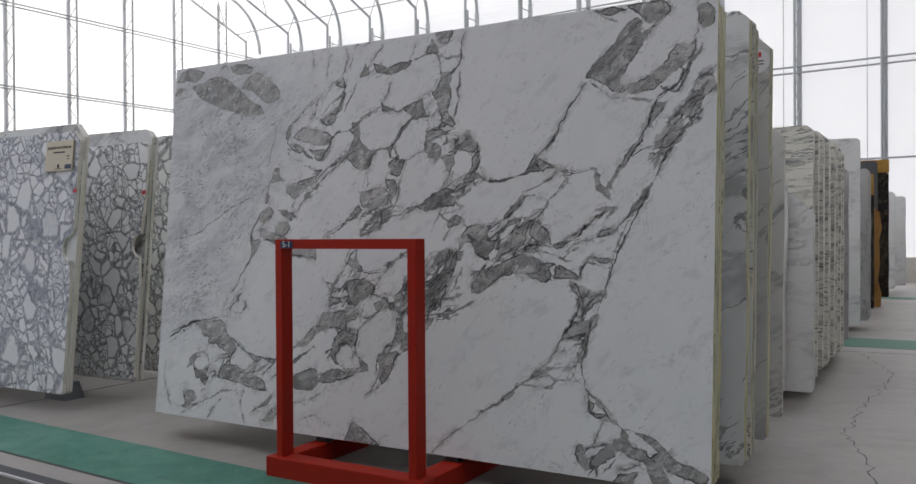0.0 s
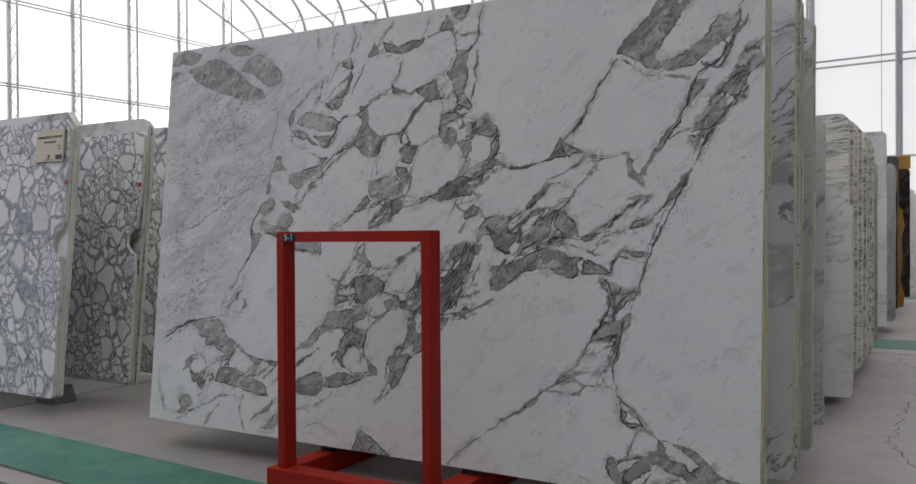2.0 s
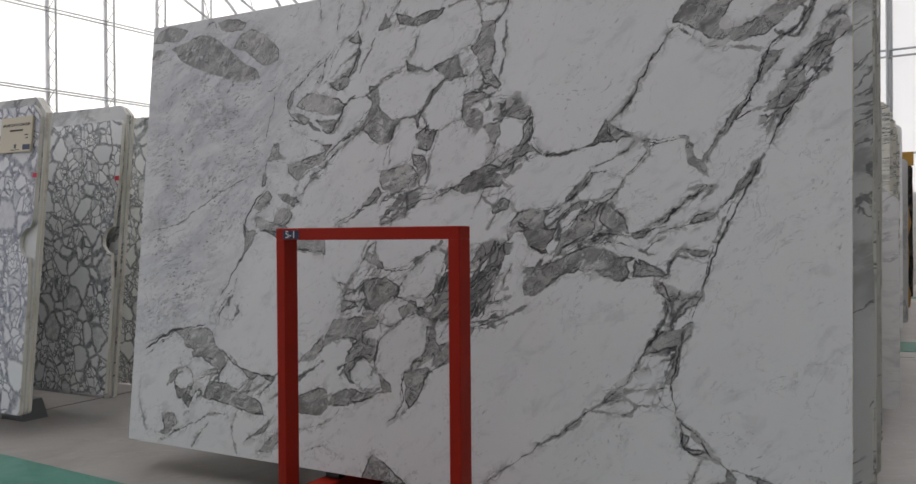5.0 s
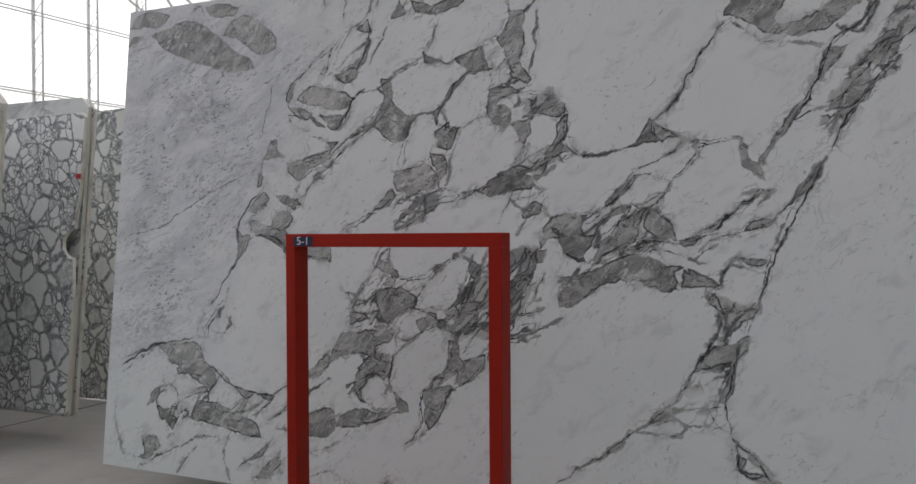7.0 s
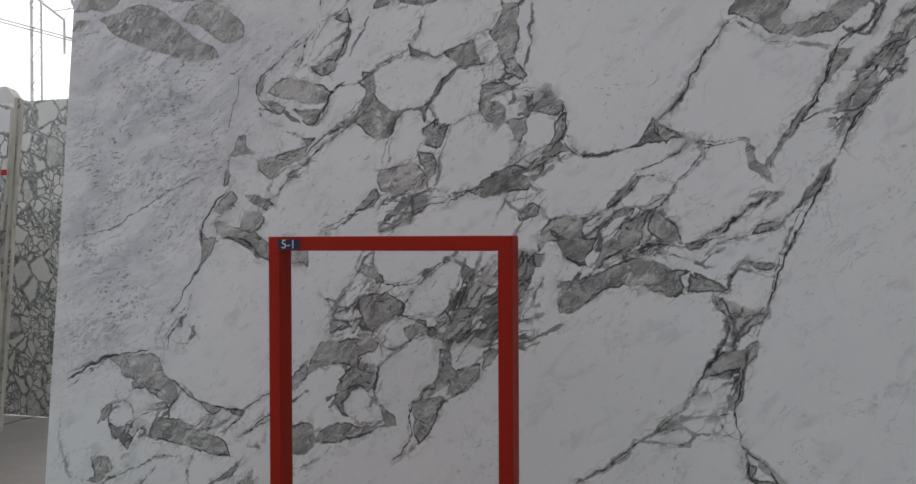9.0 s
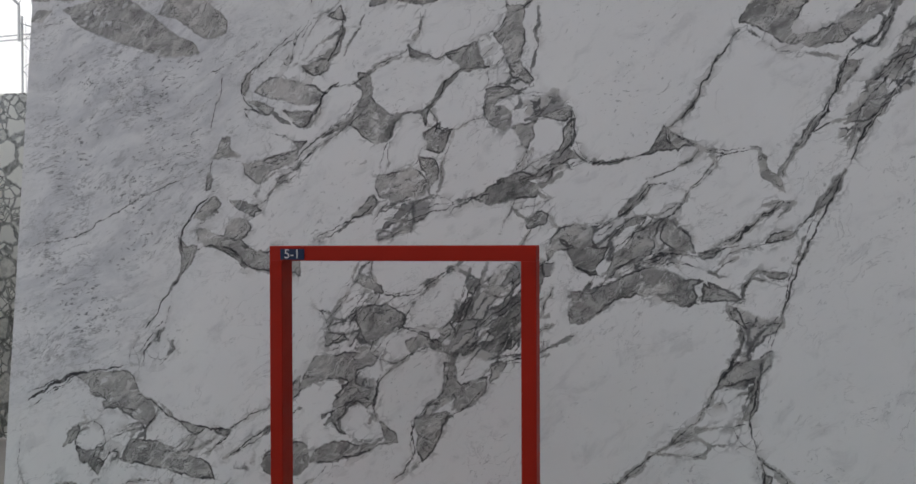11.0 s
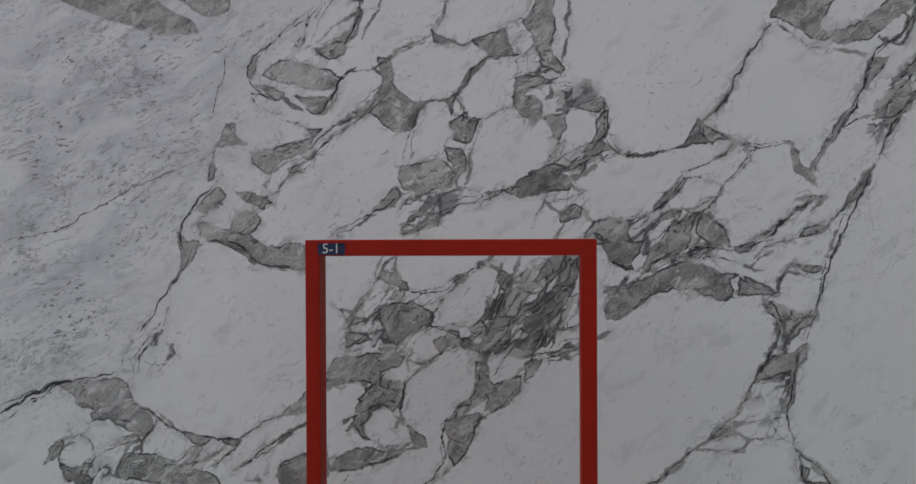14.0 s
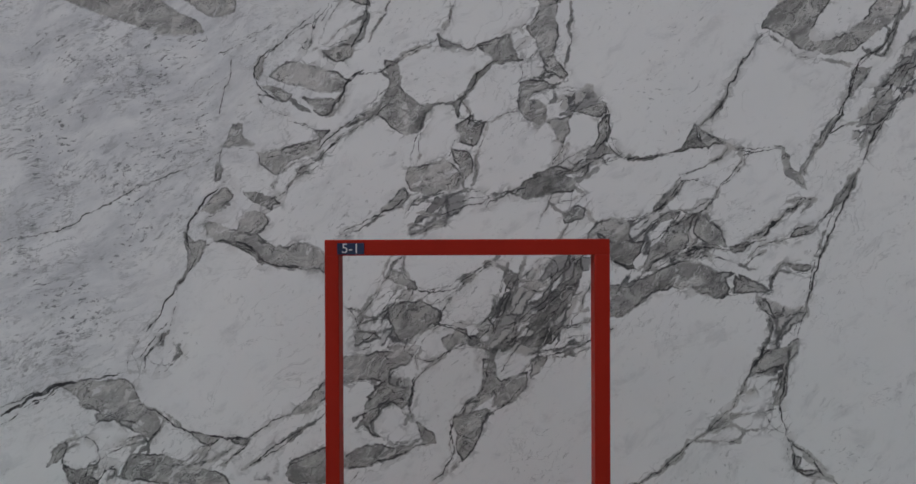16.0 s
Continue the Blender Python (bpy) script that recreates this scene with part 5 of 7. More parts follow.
# lower right
vein(0.0030, (-1.733, -0.885), (-1.681, -0.831), (-1.576, -0.757), (-1.499, -0.696), (-1.418, -0.650), (-1.338, -0.575))
patch(0.60, (-0.937, -0.712), (-0.915, -0.730), (-0.903, -0.771), (-0.849, -0.775), (-0.838, -0.814), (-0.880, -0.819), (-0.924, -0.794), (-0.968, -0.789), (-0.980, -0.769), (-0.947, -0.744))
patch(0.45, (-0.883, -0.721), (-0.840, -0.722), (-0.787, -0.757), (-0.734, -0.801), (-0.663, -0.822), (-0.627, -0.847), (-0.633, -0.868), (-0.692, -0.865), (-0.754, -0.848), (-0.796, -0.829), (-0.828, -0.803), (-0.807, -0.780), (-0.850, -0.744))
patch(0.60, (-1.115, -0.795), (-1.092, -0.786), (-1.073, -0.822), (-1.056, -0.864), (-1.078, -0.877), (-1.114, -0.827))
crushed(0.90, (-1.115, -0.795), (-0.947, -0.755), (-0.967, -0.852), (-1.055, -0.895))
patch(0.65, (-0.860, -0.786), (-0.817, -0.812), (-0.774, -0.847), (-0.753, -0.885), (-0.815, -0.894), (-0.848, -0.836))
patch(0.30, (-0.955, -0.882), (-0.879, -0.861), (-0.900, -0.905), (-0.965, -0.914))
vein(0.0040, (-1.087, -0.566), (-1.062, -0.618), (-1.073, -0.652), (-1.038, -0.680), (-0.982, -0.681))
vein(0.0035, (-1.039, -0.627), (-0.982, -0.675), (-0.937, -0.712), (-0.915, -0.716), (-0.829, -0.721))
vein(0.0030, (-1.004, -0.687), (-1.036, -0.754), (-1.047, -0.781))
vein(0.0030, (-0.944, -0.860), (-0.859, -0.827))
# lower left
patch(0.40, (-2.906, -0.632), (-2.851, -0.605), (-2.774, -0.636), (-2.663, -0.668), (-2.641, -0.715), (-2.713, -0.713), (-2.807, -0.693), (-2.921, -0.675))
patch(0.30, (-3.153, -0.820), (-3.170, -0.765), (-3.111, -0.746), (-3.088, -0.786), (-3.124, -0.832), (-3.192, -0.838))
vein(0.0030, (-3.181, -0.867), (-3.066, -0.812), (-2.971, -0.770), (-2.898, -0.728), (-2.822, -0.735))
vein(0.0040, (-3.120, -0.641), (-3.111, -0.603), (-3.077, -0.581))
patch(0.70, (-3.058, -0.671), (-3.017, -0.682), (-3.034, -0.720), (-3.068, -0.694))
vein(0.0030, (-3.054, -0.713), (-2.999, -0.666), (-2.983, -0.623))
patch(0.40, (-2.724, -0.822), (-2.655, -0.775), (-2.588, -0.716), (-2.620, -0.772), (-2.689, -0.805))
patch(0.40, (-2.557, -0.761), (-2.600, -0.796), (-2.649, -0.855), (-2.607, -0.856), (-2.554, -0.797))
vein(0.0025, (-2.775, -0.718), (-2.800, -0.788), (-2.764, -0.872))
vein(0.0025, (-3.002, -0.874), (-2.967, -0.826), (-2.921, -0.772))
vein(0.0015, (-3.311, -0.572), (-3.321, -0.691), (-3.267, -0.831))
patch(0.40, (-2.180, -0.900), (-2.138, -0.810), (-2.091, -0.830), (-2.005, -0.888))
crushed(0.30, (-3.197, -0.681), (-2.967, -0.579), (-2.918, -0.716), (-3.061, -0.869), (-3.223, -0.856))
crushed(0.30, (-2.700, -0.644), (-2.497, -0.522), (-2.474, -0.864), (-2.753, -0.920))
vein(0.0020, (-2.481, -0.759), (-2.349, -0.721), (-2.287, -0.665))
vein(0.0020, (-2.459, -0.835), (-2.361, -0.799), (-2.277, -0.829))
misty(0.95, (-3.375, 0.877), (-2.884, 0.839), (-2.506, 0.674), (-2.564, 0.483), (-2.622, 0.292), (-2.734, 0.071), (-2.883, -0.182), (-2.963, -0.396), (-3.382, -0.488))
misty(0.35, (-2.885, 0.855), (-2.377, 0.799), (-2.499, 0.562), (-2.752, 0.581))
# finer seams
vein(0.0015, (-2.481, 0.643), (-2.456, 0.678), (-2.439, 0.695))
vein(0.0020, (-2.318, 0.546), (-2.335, 0.520), (-2.317, 0.493))
vein(0.0025, (-2.275, 0.471), (-2.309, 0.464), (-2.320, 0.450))
vein(0.0020, (-2.232, 0.488), (-2.195, 0.446), (-2.223, 0.398))
vein(0.0020, (-2.207, 0.433), (-2.249, 0.390), (-2.291, 0.354), (-2.316, 0.337))
vein(0.0020, (-2.079, 0.377), (-2.054, 0.384), (-2.020, 0.387))
vein(0.0020, (-2.138, 0.209), (-2.155, 0.175))
vein(0.0020, (-1.851, 0.588), (-1.822, 0.596), (-1.796, 0.615))
vein(0.0015, (-1.840, 0.544), (-1.815, 0.518), (-1.823, 0.501))
vein(0.0020, (-1.763, 0.544), (-1.747, 0.500), (-1.756, 0.457))
vein(0.0020, (-1.696, 0.474), (-1.679, 0.448), (-1.722, 0.440))
vein(0.0020, (-1.730, 0.440), (-1.722, 0.397), (-1.740, 0.379))
vein(0.0020, (-1.722, 0.431), (-1.662, 0.431), (-1.620, 0.413), (-1.638, 0.388))
vein(0.0020, (-1.638, 0.388), (-1.604, 0.379), (-1.573, 0.387))
vein(0.0020, (-1.681, 0.361), (-1.638, 0.370), (-1.579, 0.357))
vein(0.0020, (-1.825, 0.361), (-1.859, 0.358), (-1.893, 0.345))
vein(0.0030, (-1.667, 0.165), (-1.641, 0.173), (-1.624, 0.207), (-1.581, 0.237))
vein(0.0020, (-1.667, 0.131), (-1.642, 0.122), (-1.634, 0.096))
vein(0.0020, (-1.710, 0.096), (-1.668, 0.104), (-1.634, 0.122))
vein(0.0020, (-1.743, 0.105), (-1.727, 0.071), (-1.702, 0.062))
vein(0.0020, (-1.635, 0.079), (-1.619, 0.037), (-1.585, 0.028))
vein(0.0020, (-1.734, 0.190), (-1.700, 0.216), (-1.666, 0.233), (-1.623, 0.258))
vein(0.0020, (-1.995, 0.157), (-1.979, 0.114))
vein(0.0020, (-2.147, 0.014), (-2.113, 0.005), (-2.080, 0.030))
vein(0.0020, (-1.086, 0.582), (-1.044, 0.550), (-1.011, 0.524), (-0.960, 0.515))
vein(0.0020, (-0.960, 0.515), (-0.884, 0.506), (-0.833, 0.498))
vein(0.0025, (-0.775, 0.638), (-0.733, 0.602), (-0.753, 0.558), (-0.797, 0.524), (-0.842, 0.489))
vein(0.0020, (-0.724, 0.620), (-0.688, 0.655), (-0.669, 0.691))
vein(0.0025, (-0.663, 0.532), (-0.713, 0.488), (-0.741, 0.445), (-0.785, 0.419), (-0.805, 0.358))
vein(0.0020, (-0.843, 0.272), (-0.807, 0.315), (-0.772, 0.332), (-0.736, 0.376))
vein(0.0020, (-0.999, 0.188), (-1.009, 0.140), (-1.026, 0.154))
vein(0.0020, (-1.298, 0.066), (-1.266, 0.027), (-1.242, -0.007))
vein(0.0020, (-1.149, 0.243), (-1.175, 0.222), (-1.197, 0.236))
vein(0.0020, (-0.928, 0.076), (-0.963, 0.026), (-1.007, -0.008), (-1.049, -0.022))
vein(0.0015, (-1.053, 0.094), (-1.011, 0.105), (-0.977, 0.098))
vein(0.0020, (-1.530, 0.232), (-1.564, 0.224), (-1.582, 0.207))
vein(0.0020, (-1.568, 0.028), (-1.526, 0.045), (-1.475, 0.050))
vein(0.0025, (-1.450, 0.053), (-1.468, 0.028), (-1.502, 0.011))
vein(0.0025, (-1.408, 0.061), (-1.442, 0.028), (-1.477, -0.006))
vein(0.0025, (-1.366, 0.061), (-1.401, 0.019), (-1.427, -0.018))
vein(0.0020, (-1.324, 0.053), (-1.350, 0.019), (-1.334, -0.015))
vein(0.0020, (-1.383, 0.036), (-1.341, 0.039), (-1.308, 0.027), (-1.283, 0.010))
vein(0.0020, (-1.479, -0.114), (-1.513, -0.148), (-1.564, -0.156))
vein(0.0020, (-1.471, -0.106), (-1.429, -0.089), (-1.394, -0.064))
vein(0.0025, (-1.377, -0.048), (-1.327, -0.065), (-1.252, -0.065), (-1.194, -0.090), (-1.161, -0.102))
vein(0.0020, (-1.220, -0.115), (-1.179, -0.141), (-1.130, -0.158))
vein(0.0020, (-1.126, -0.049), (-1.160, -0.065), (-1.186, -0.090))
vein(0.0025, (-1.148, -0.203), (-1.151, -0.180), (-1.121, -0.158))
vein(0.0020, (-1.107, -0.224), (-1.066, -0.233), (-1.019, -0.221))
vein(0.0015, (-1.100, -0.266), (-1.059, -0.282), (-1.044, -0.315))
vein(0.0020, (-1.153, -0.331), (-1.103, -0.339), (-1.071, -0.356))
vein(0.0020, (-1.180, -0.397), (-1.138, -0.389), (-1.088, -0.373))
vein(0.0020, (-1.097, -0.398), (-1.115, -0.446), (-1.125, -0.487))
vein(0.0020, (-1.000, -0.658), (-1.017, -0.677), (-1.058, -0.665), (-1.073, -0.625))
vein(0.0020, (-1.032, -0.625), (-0.999, -0.642), (-0.976, -0.666))
vein(0.0020, (-1.079, -0.584), (-1.089, -0.617), (-1.073, -0.641))
vein(0.0020, (-1.292, -0.559), (-1.259, -0.543), (-1.226, -0.540))
vein(0.0020, (-2.287, -0.277), (-2.229, -0.277), (-2.196, -0.244))
vein(0.0020, (-2.287, -0.293), (-2.246, -0.310), (-2.295, -0.326))
vein(0.0020, (-2.271, -0.228), (-2.230, -0.244), (-2.180, -0.195), (-2.147, -0.154))
vein(0.0020, (-2.180, -0.145), (-2.205, -0.195), (-2.246, -0.244))
vein(0.0025, (-2.138, -0.146), (-2.147, -0.195), (-2.213, -0.261))
vein(0.0020, (-2.246, -0.186), (-2.205, -0.162), (-2.163, -0.145))
vein(0.0020, (-2.047, -0.229), (-1.997, -0.253), (-1.948, -0.262))
vein(0.0025, (-1.948, -0.262), (-1.914, -0.229), (-1.889, -0.163), (-1.863, -0.112))
vein(0.0020, (-1.863, -0.079), (-1.880, -0.130), (-1.906, -0.196))
vein(0.0025, (-2.064, -0.195), (-2.030, -0.171), (-1.980, -0.130), (-1.913, -0.079))
vein(0.0020, (-1.813, -0.063), (-1.830, -0.113), (-1.847, -0.163), (-1.864, -0.213))
vein(0.0020, (-1.788, -0.080), (-1.754, -0.063), (-1.721, -0.080), (-1.730, -0.122), (-1.780, -0.139))
vein(0.0025, (-1.822, -0.147), (-1.780, -0.164), (-1.739, -0.147), (-1.704, -0.097), (-1.671, -0.063))
vein(0.0030, (-1.707, -0.279), (-1.673, -0.230), (-1.647, -0.181), (-1.623, -0.131))
vein(0.0025, (-1.815, -0.262), (-1.848, -0.295), (-1.882, -0.328))
vein(0.0025, (-1.881, -0.262), (-1.831, -0.246), (-1.798, -0.213))
vein(0.0020, (-1.715, -0.263), (-1.665, -0.263), (-1.625, -0.239))
vein(0.0020, (-1.699, -0.296), (-1.649, -0.280), (-1.650, -0.304), (-1.691, -0.312))
vein(0.0020, (-1.849, -0.328), (-1.866, -0.360), (-1.891, -0.394))
vein(0.0025, (-1.816, -0.344), (-1.783, -0.328), (-1.733, -0.328), (-1.691, -0.312))
vein(0.0025, (-2.147, -0.286), (-2.163, -0.326), (-2.130, -0.343))
vein(0.0020, (-2.113, -0.278), (-2.130, -0.310), (-2.147, -0.327))
vein(0.0025, (-2.221, -0.326), (-2.204, -0.359), (-2.163, -0.368), (-2.138, -0.351))
vein(0.0020, (-2.193, -0.396), (-2.163, -0.409), (-2.171, -0.433), (-2.204, -0.425), (-2.193, -0.396))
vein(0.0020, (-2.237, -0.425), (-2.212, -0.409), (-2.196, -0.393), (-2.163, -0.368))
vein(0.0025, (-2.163, -0.490), (-2.146, -0.514), (-2.122, -0.531))
vein(0.0025, (-2.245, -0.498), (-2.212, -0.474), (-2.171, -0.458), (-2.155, -0.474))
vein(0.0020, (-2.163, -0.595), (-2.114, -0.571), (-2.081, -0.579))
vein(0.0020, (-2.015, -0.507), (-1.982, -0.499), (-1.925, -0.499))
vein(0.0020, (-1.958, -0.588), (-1.982, -0.571), (-2.015, -0.563))
vein(0.0020, (-2.328, -0.392), (-2.311, -0.416), (-2.254, -0.409), (-2.221, -0.409))
vein(0.0020, (-2.890, -0.331), (-2.849, -0.307), (-2.825, -0.266))
vein(0.0020, (-2.931, -0.323), (-2.914, -0.356), (-2.904, -0.389))
vein(0.0020, (-3.134, -0.421), (-3.066, -0.469), (-3.057, -0.494))
vein(0.0020, (-2.966, -0.518), (-2.900, -0.543), (-2.859, -0.559))
vein(0.0020, (-3.056, -0.518), (-3.031, -0.531), (-2.999, -0.515))
vein(0.0020, (-2.882, -0.616), (-2.799, -0.648), (-2.751, -0.641), (-2.711, -0.592))
vein(0.0020, (-2.915, -0.591), (-2.938, -0.632), (-2.953, -0.671))
vein(0.0020, (-2.874, -0.583), (-2.882, -0.624))
vein(0.0020, (-3.004, -0.631), (-2.986, -0.671))
vein(0.0020, (-3.111, -0.582), (-3.087, -0.566), (-3.047, -0.558))
vein(0.0020, (-3.118, -0.623), (-3.101, -0.647), (-3.091, -0.691))
vein(0.0020, (-2.687, -0.568), (-2.703, -0.600), (-2.734, -0.641))
vein(0.0020, (-2.597, -0.576), (-2.629, -0.609), (-2.661, -0.641))
vein(0.0025, (-2.489, -0.650), (-2.441, -0.626), (-2.384, -0.593))
vein(0.0020, (-2.767, 0.075), (-2.734, 0.092), (-2.700, 0.100), (-2.658, 0.091))
vein(0.0020, (-2.741, 0.033), (-2.708, 0.066), (-2.675, 0.083))
vein(0.0020, (-2.566, 0.091), (-2.533, 0.099), (-2.516, 0.122))
vein(0.0020, (-2.648, -0.001), (-2.598, 0.016), (-2.574, 0.049))
vein(0.0025, (-2.560, 0.227), (-2.501, 0.241), (-2.434, 0.269))
vein(0.0020, (-2.517, 0.180), (-2.484, 0.210), (-2.408, 0.235))
vein(0.0020, (-2.511, 0.321), (-2.493, 0.278), (-2.485, 0.261))
vein(0.0020, (-2.486, 0.347), (-2.520, 0.355), (-2.562, 0.374), (-2.588, 0.417))
# streaks
vein(0.0015, (-2.989, 0.490), (-2.938, 0.513), (-2.896, 0.535), (-2.863, 0.547))
vein(0.0015, (-2.978, 0.439), (-2.911, 0.466), (-2.861, 0.483))
vein(0.0015, (-2.783, 0.434), (-2.750, 0.460), (-2.700, 0.489))
vein(0.0015, (-2.758, 0.417), (-2.707, 0.443), (-2.666, 0.477))
vein(0.0015, (-2.808, 0.383), (-2.757, 0.409), (-2.715, 0.426))
vein(0.0015, (-3.056, 0.465), (-3.013, 0.470))
vein(0.0015, (-2.827, 0.486), (-2.760, 0.530), (-2.709, 0.547))
vein(0.0015, (-2.751, 0.503), (-2.692, 0.538), (-2.625, 0.573))
vein(0.0015, (-2.692, 0.529), (-2.608, 0.590), (-2.540, 0.626))
# broken ground between the white clasts
patch(0.30, (-2.555, 0.200), (-2.543, 0.218), (-2.507, 0.244), (-2.452, 0.255), (-2.434, 0.260), (-2.425, 0.242), (-2.452, 0.230), (-2.497, 0.217), (-2.520, 0.182), (-2.532, 0.174))
patch(0.60, (-2.472, 0.190), (-2.442, 0.207), (-2.424, 0.211), (-2.451, 0.190), (-2.465, 0.181))
patch(0.60, (-2.415, 0.224), (-2.394, 0.242), (-2.388, 0.233), (-2.406, 0.219))
patch(0.30, (-2.786, 0.007), (-2.767, -0.010), (-2.729, -0.014), (-2.737, -0.054), (-2.758, -0.089), (-2.777, -0.081))
patch(0.50, (-2.711, -0.002), (-2.610, 0.003), (-2.572, -0.020), (-2.553, -0.063), (-2.561, -0.080), (-2.608, -0.046), (-2.655, -0.019), (-2.701, -0.014))
patch(0.30, (-2.572, -0.020), (-2.499, -0.037), (-2.463, -0.020), (-2.462, -0.080), (-2.516, -0.084), (-2.549, -0.072))
vein(0.0030, (-2.711, -0.010), (-2.646, -0.019), (-2.590, -0.046), (-2.552, -0.077), (-2.497, -0.089), (-2.461, -0.092))
patch(0.45, (-2.586, 0.122), (-2.540, 0.111), (-2.521, 0.094), (-2.557, 0.090), (-2.580, 0.103))
patch(0.20, (-2.620, 0.051), (-2.594, 0.077), (-2.556, 0.062), (-2.547, 0.041), (-2.582, 0.007), (-2.619, 0.010))
patch(0.20, (-2.731, 0.034), (-2.684, 0.033), (-2.638, 0.016), (-2.665, -0.002), (-2.711, 0.007))
patch(0.25, (-2.257, 0.361), (-2.301, 0.336), (-2.327, 0.316), (-2.292, 0.332), (-2.256, 0.344))
vein(0.0025, (-2.389, 0.236), (-2.354, 0.285), (-2.300, 0.315), (-2.256, 0.344))
vein(0.0020, (-2.491, 0.332), (-2.455, 0.336), (-2.427, 0.313), (-2.390, 0.300), (-2.363, 0.299))
vein(0.0025, (-2.436, 0.318), (-2.399, 0.294), (-2.407, 0.268), (-2.434, 0.265), (-2.489, 0.261))
patch(0.40, (-2.417, 0.304), (-2.381, 0.306), (-2.399, 0.286))
patch(0.50, (-2.151, -0.123), (-2.129, -0.128), (-2.128, -0.149), (-2.151, -0.149))
patch(0.45, (-2.185, -0.208), (-2.141, -0.202), (-2.116, -0.182), (-2.090, -0.199), (-2.064, -0.215), (-2.055, -0.232), (-2.072, -0.245), (-2.115, -0.266), (-2.131, -0.291), (-2.148, -0.308), (-2.174, -0.300), (-2.192, -0.267))
patch(0.85, (-2.202, -0.233), (-2.176, -0.208), (-2.167, -0.224), (-2.193, -0.242))
patch(0.85, (-2.089, -0.224), (-2.059, -0.224), (-2.063, -0.249), (-2.081, -0.240))
patch(0.30, (-2.297, -0.276), (-2.244, -0.281), (-2.235, -0.292), (-2.261, -0.301), (-2.296, -0.305))
patch(0.35, (-2.313, -0.344), (-2.243, -0.334), (-2.208, -0.342), (-2.199, -0.376), (-2.207, -0.418), (-2.233, -0.410), (-2.259, -0.402), (-2.311, -0.412))
patch(0.50, (-2.217, -0.342), (-2.174, -0.333), (-2.136, -0.341), (-2.139, -0.358), (-2.173, -0.368), (-2.208, -0.368))
patch(0.40, (-2.200, -0.317), (-2.157, -0.308), (-2.139, -0.324), (-2.174, -0.333))
patch(0.50, (-2.241, -0.427), (-2.198, -0.426), (-2.155, -0.434), (-2.134, -0.425), (-2.137, -0.458), (-2.145, -0.483), (-2.163, -0.458), (-2.189, -0.443), (-2.206, -0.455), (-2.241, -0.452))
patch(0.40, (-2.232, -0.455), (-2.249, -0.485), (-2.274, -0.519), (-2.291, -0.536), (-2.257, -0.535), (-2.231, -0.501))
patch(0.30, (-2.054, -0.290), (-2.020, -0.281), (-2.012, -0.265), (-1.978, -0.268), (-1.978, -0.297), (-2.012, -0.306), (-2.033, -0.328), (-2.051, -0.311))
patch(0.70, (-1.978, -0.289), (-1.953, -0.289), (-1.944, -0.305), (-1.919, -0.313), (-1.910, -0.329), (-1.927, -0.329), (-1.952, -0.313), (-1.973, -0.305))
patch(0.30, (-1.935, -0.354), (-1.905, -0.354), (-1.901, -0.395), (-1.876, -0.428), (-1.901, -0.441), (-1.934, -0.453), (-1.959, -0.462), (-1.935, -0.421))
patch(0.25, (-1.901, -0.441), (-1.851, -0.403), (-1.818, -0.394), (-1.818, -0.426), (-1.843, -0.467), (-1.876, -0.476), (-1.901, -0.485), (-1.909, -0.469))
patch(0.30, (-1.959, -0.462), (-1.918, -0.453), (-1.926, -0.469), (-1.967, -0.495), (-1.992, -0.520), (-2.009, -0.528), (-1.993, -0.495))
patch(0.60, (-1.902, -0.313), (-1.869, -0.309), (-1.844, -0.295), (-1.855, -0.315), (-1.893, -0.326))
patch(0.90, (-1.819, -0.303), (-1.786, -0.278), (-1.761, -0.262), (-1.728, -0.261), (-1.728, -0.281), (-1.769, -0.303), (-1.802, -0.314))
patch(0.90, (-1.802, -0.246), (-1.769, -0.213), (-1.736, -0.180), (-1.745, -0.204), (-1.769, -0.237), (-1.789, -0.254))
patch(0.80, (-1.736, -0.221), (-1.712, -0.188), (-1.684, -0.155), (-1.684, -0.179), (-1.712, -0.220), (-1.728, -0.237))
patch(0.70, (-1.786, -0.188), (-1.753, -0.163), (-1.740, -0.163), (-1.769, -0.196))
patch(0.60, (-1.870, -0.113), (-1.836, -0.110), (-1.840, -0.131), (-1.861, -0.139))
patch(0.60, (-1.811, -0.105), (-1.795, -0.096), (-1.790, -0.131), (-1.806, -0.127))
patch(0.70, (-1.737, -0.113), (-1.704, -0.096), (-1.687, -0.063), (-1.687, -0.088), (-1.720, -0.122), (-1.737, -0.139))
patch(0.60, (-1.894, -0.214), (-1.878, -0.181), (-1.861, -0.172), (-1.878, -0.214), (-1.894, -0.230))
patch(0.35, (-1.953, -0.264), (-1.919, -0.239), (-1.902, -0.263), (-1.919, -0.288), (-1.944, -0.289))
patch(0.30, (-1.802, -0.352), (-1.777, -0.343), (-1.761, -0.351), (-1.785, -0.393), (-1.802, -0.402), (-1.799, -0.377))
vein(0.0030, (-2.316, -0.209), (-2.272, -0.225), (-2.289, -0.251))
vein(0.0025, (-1.946, -0.105), (-1.904, -0.080), (-1.887, -0.088), (-1.853, -0.105))
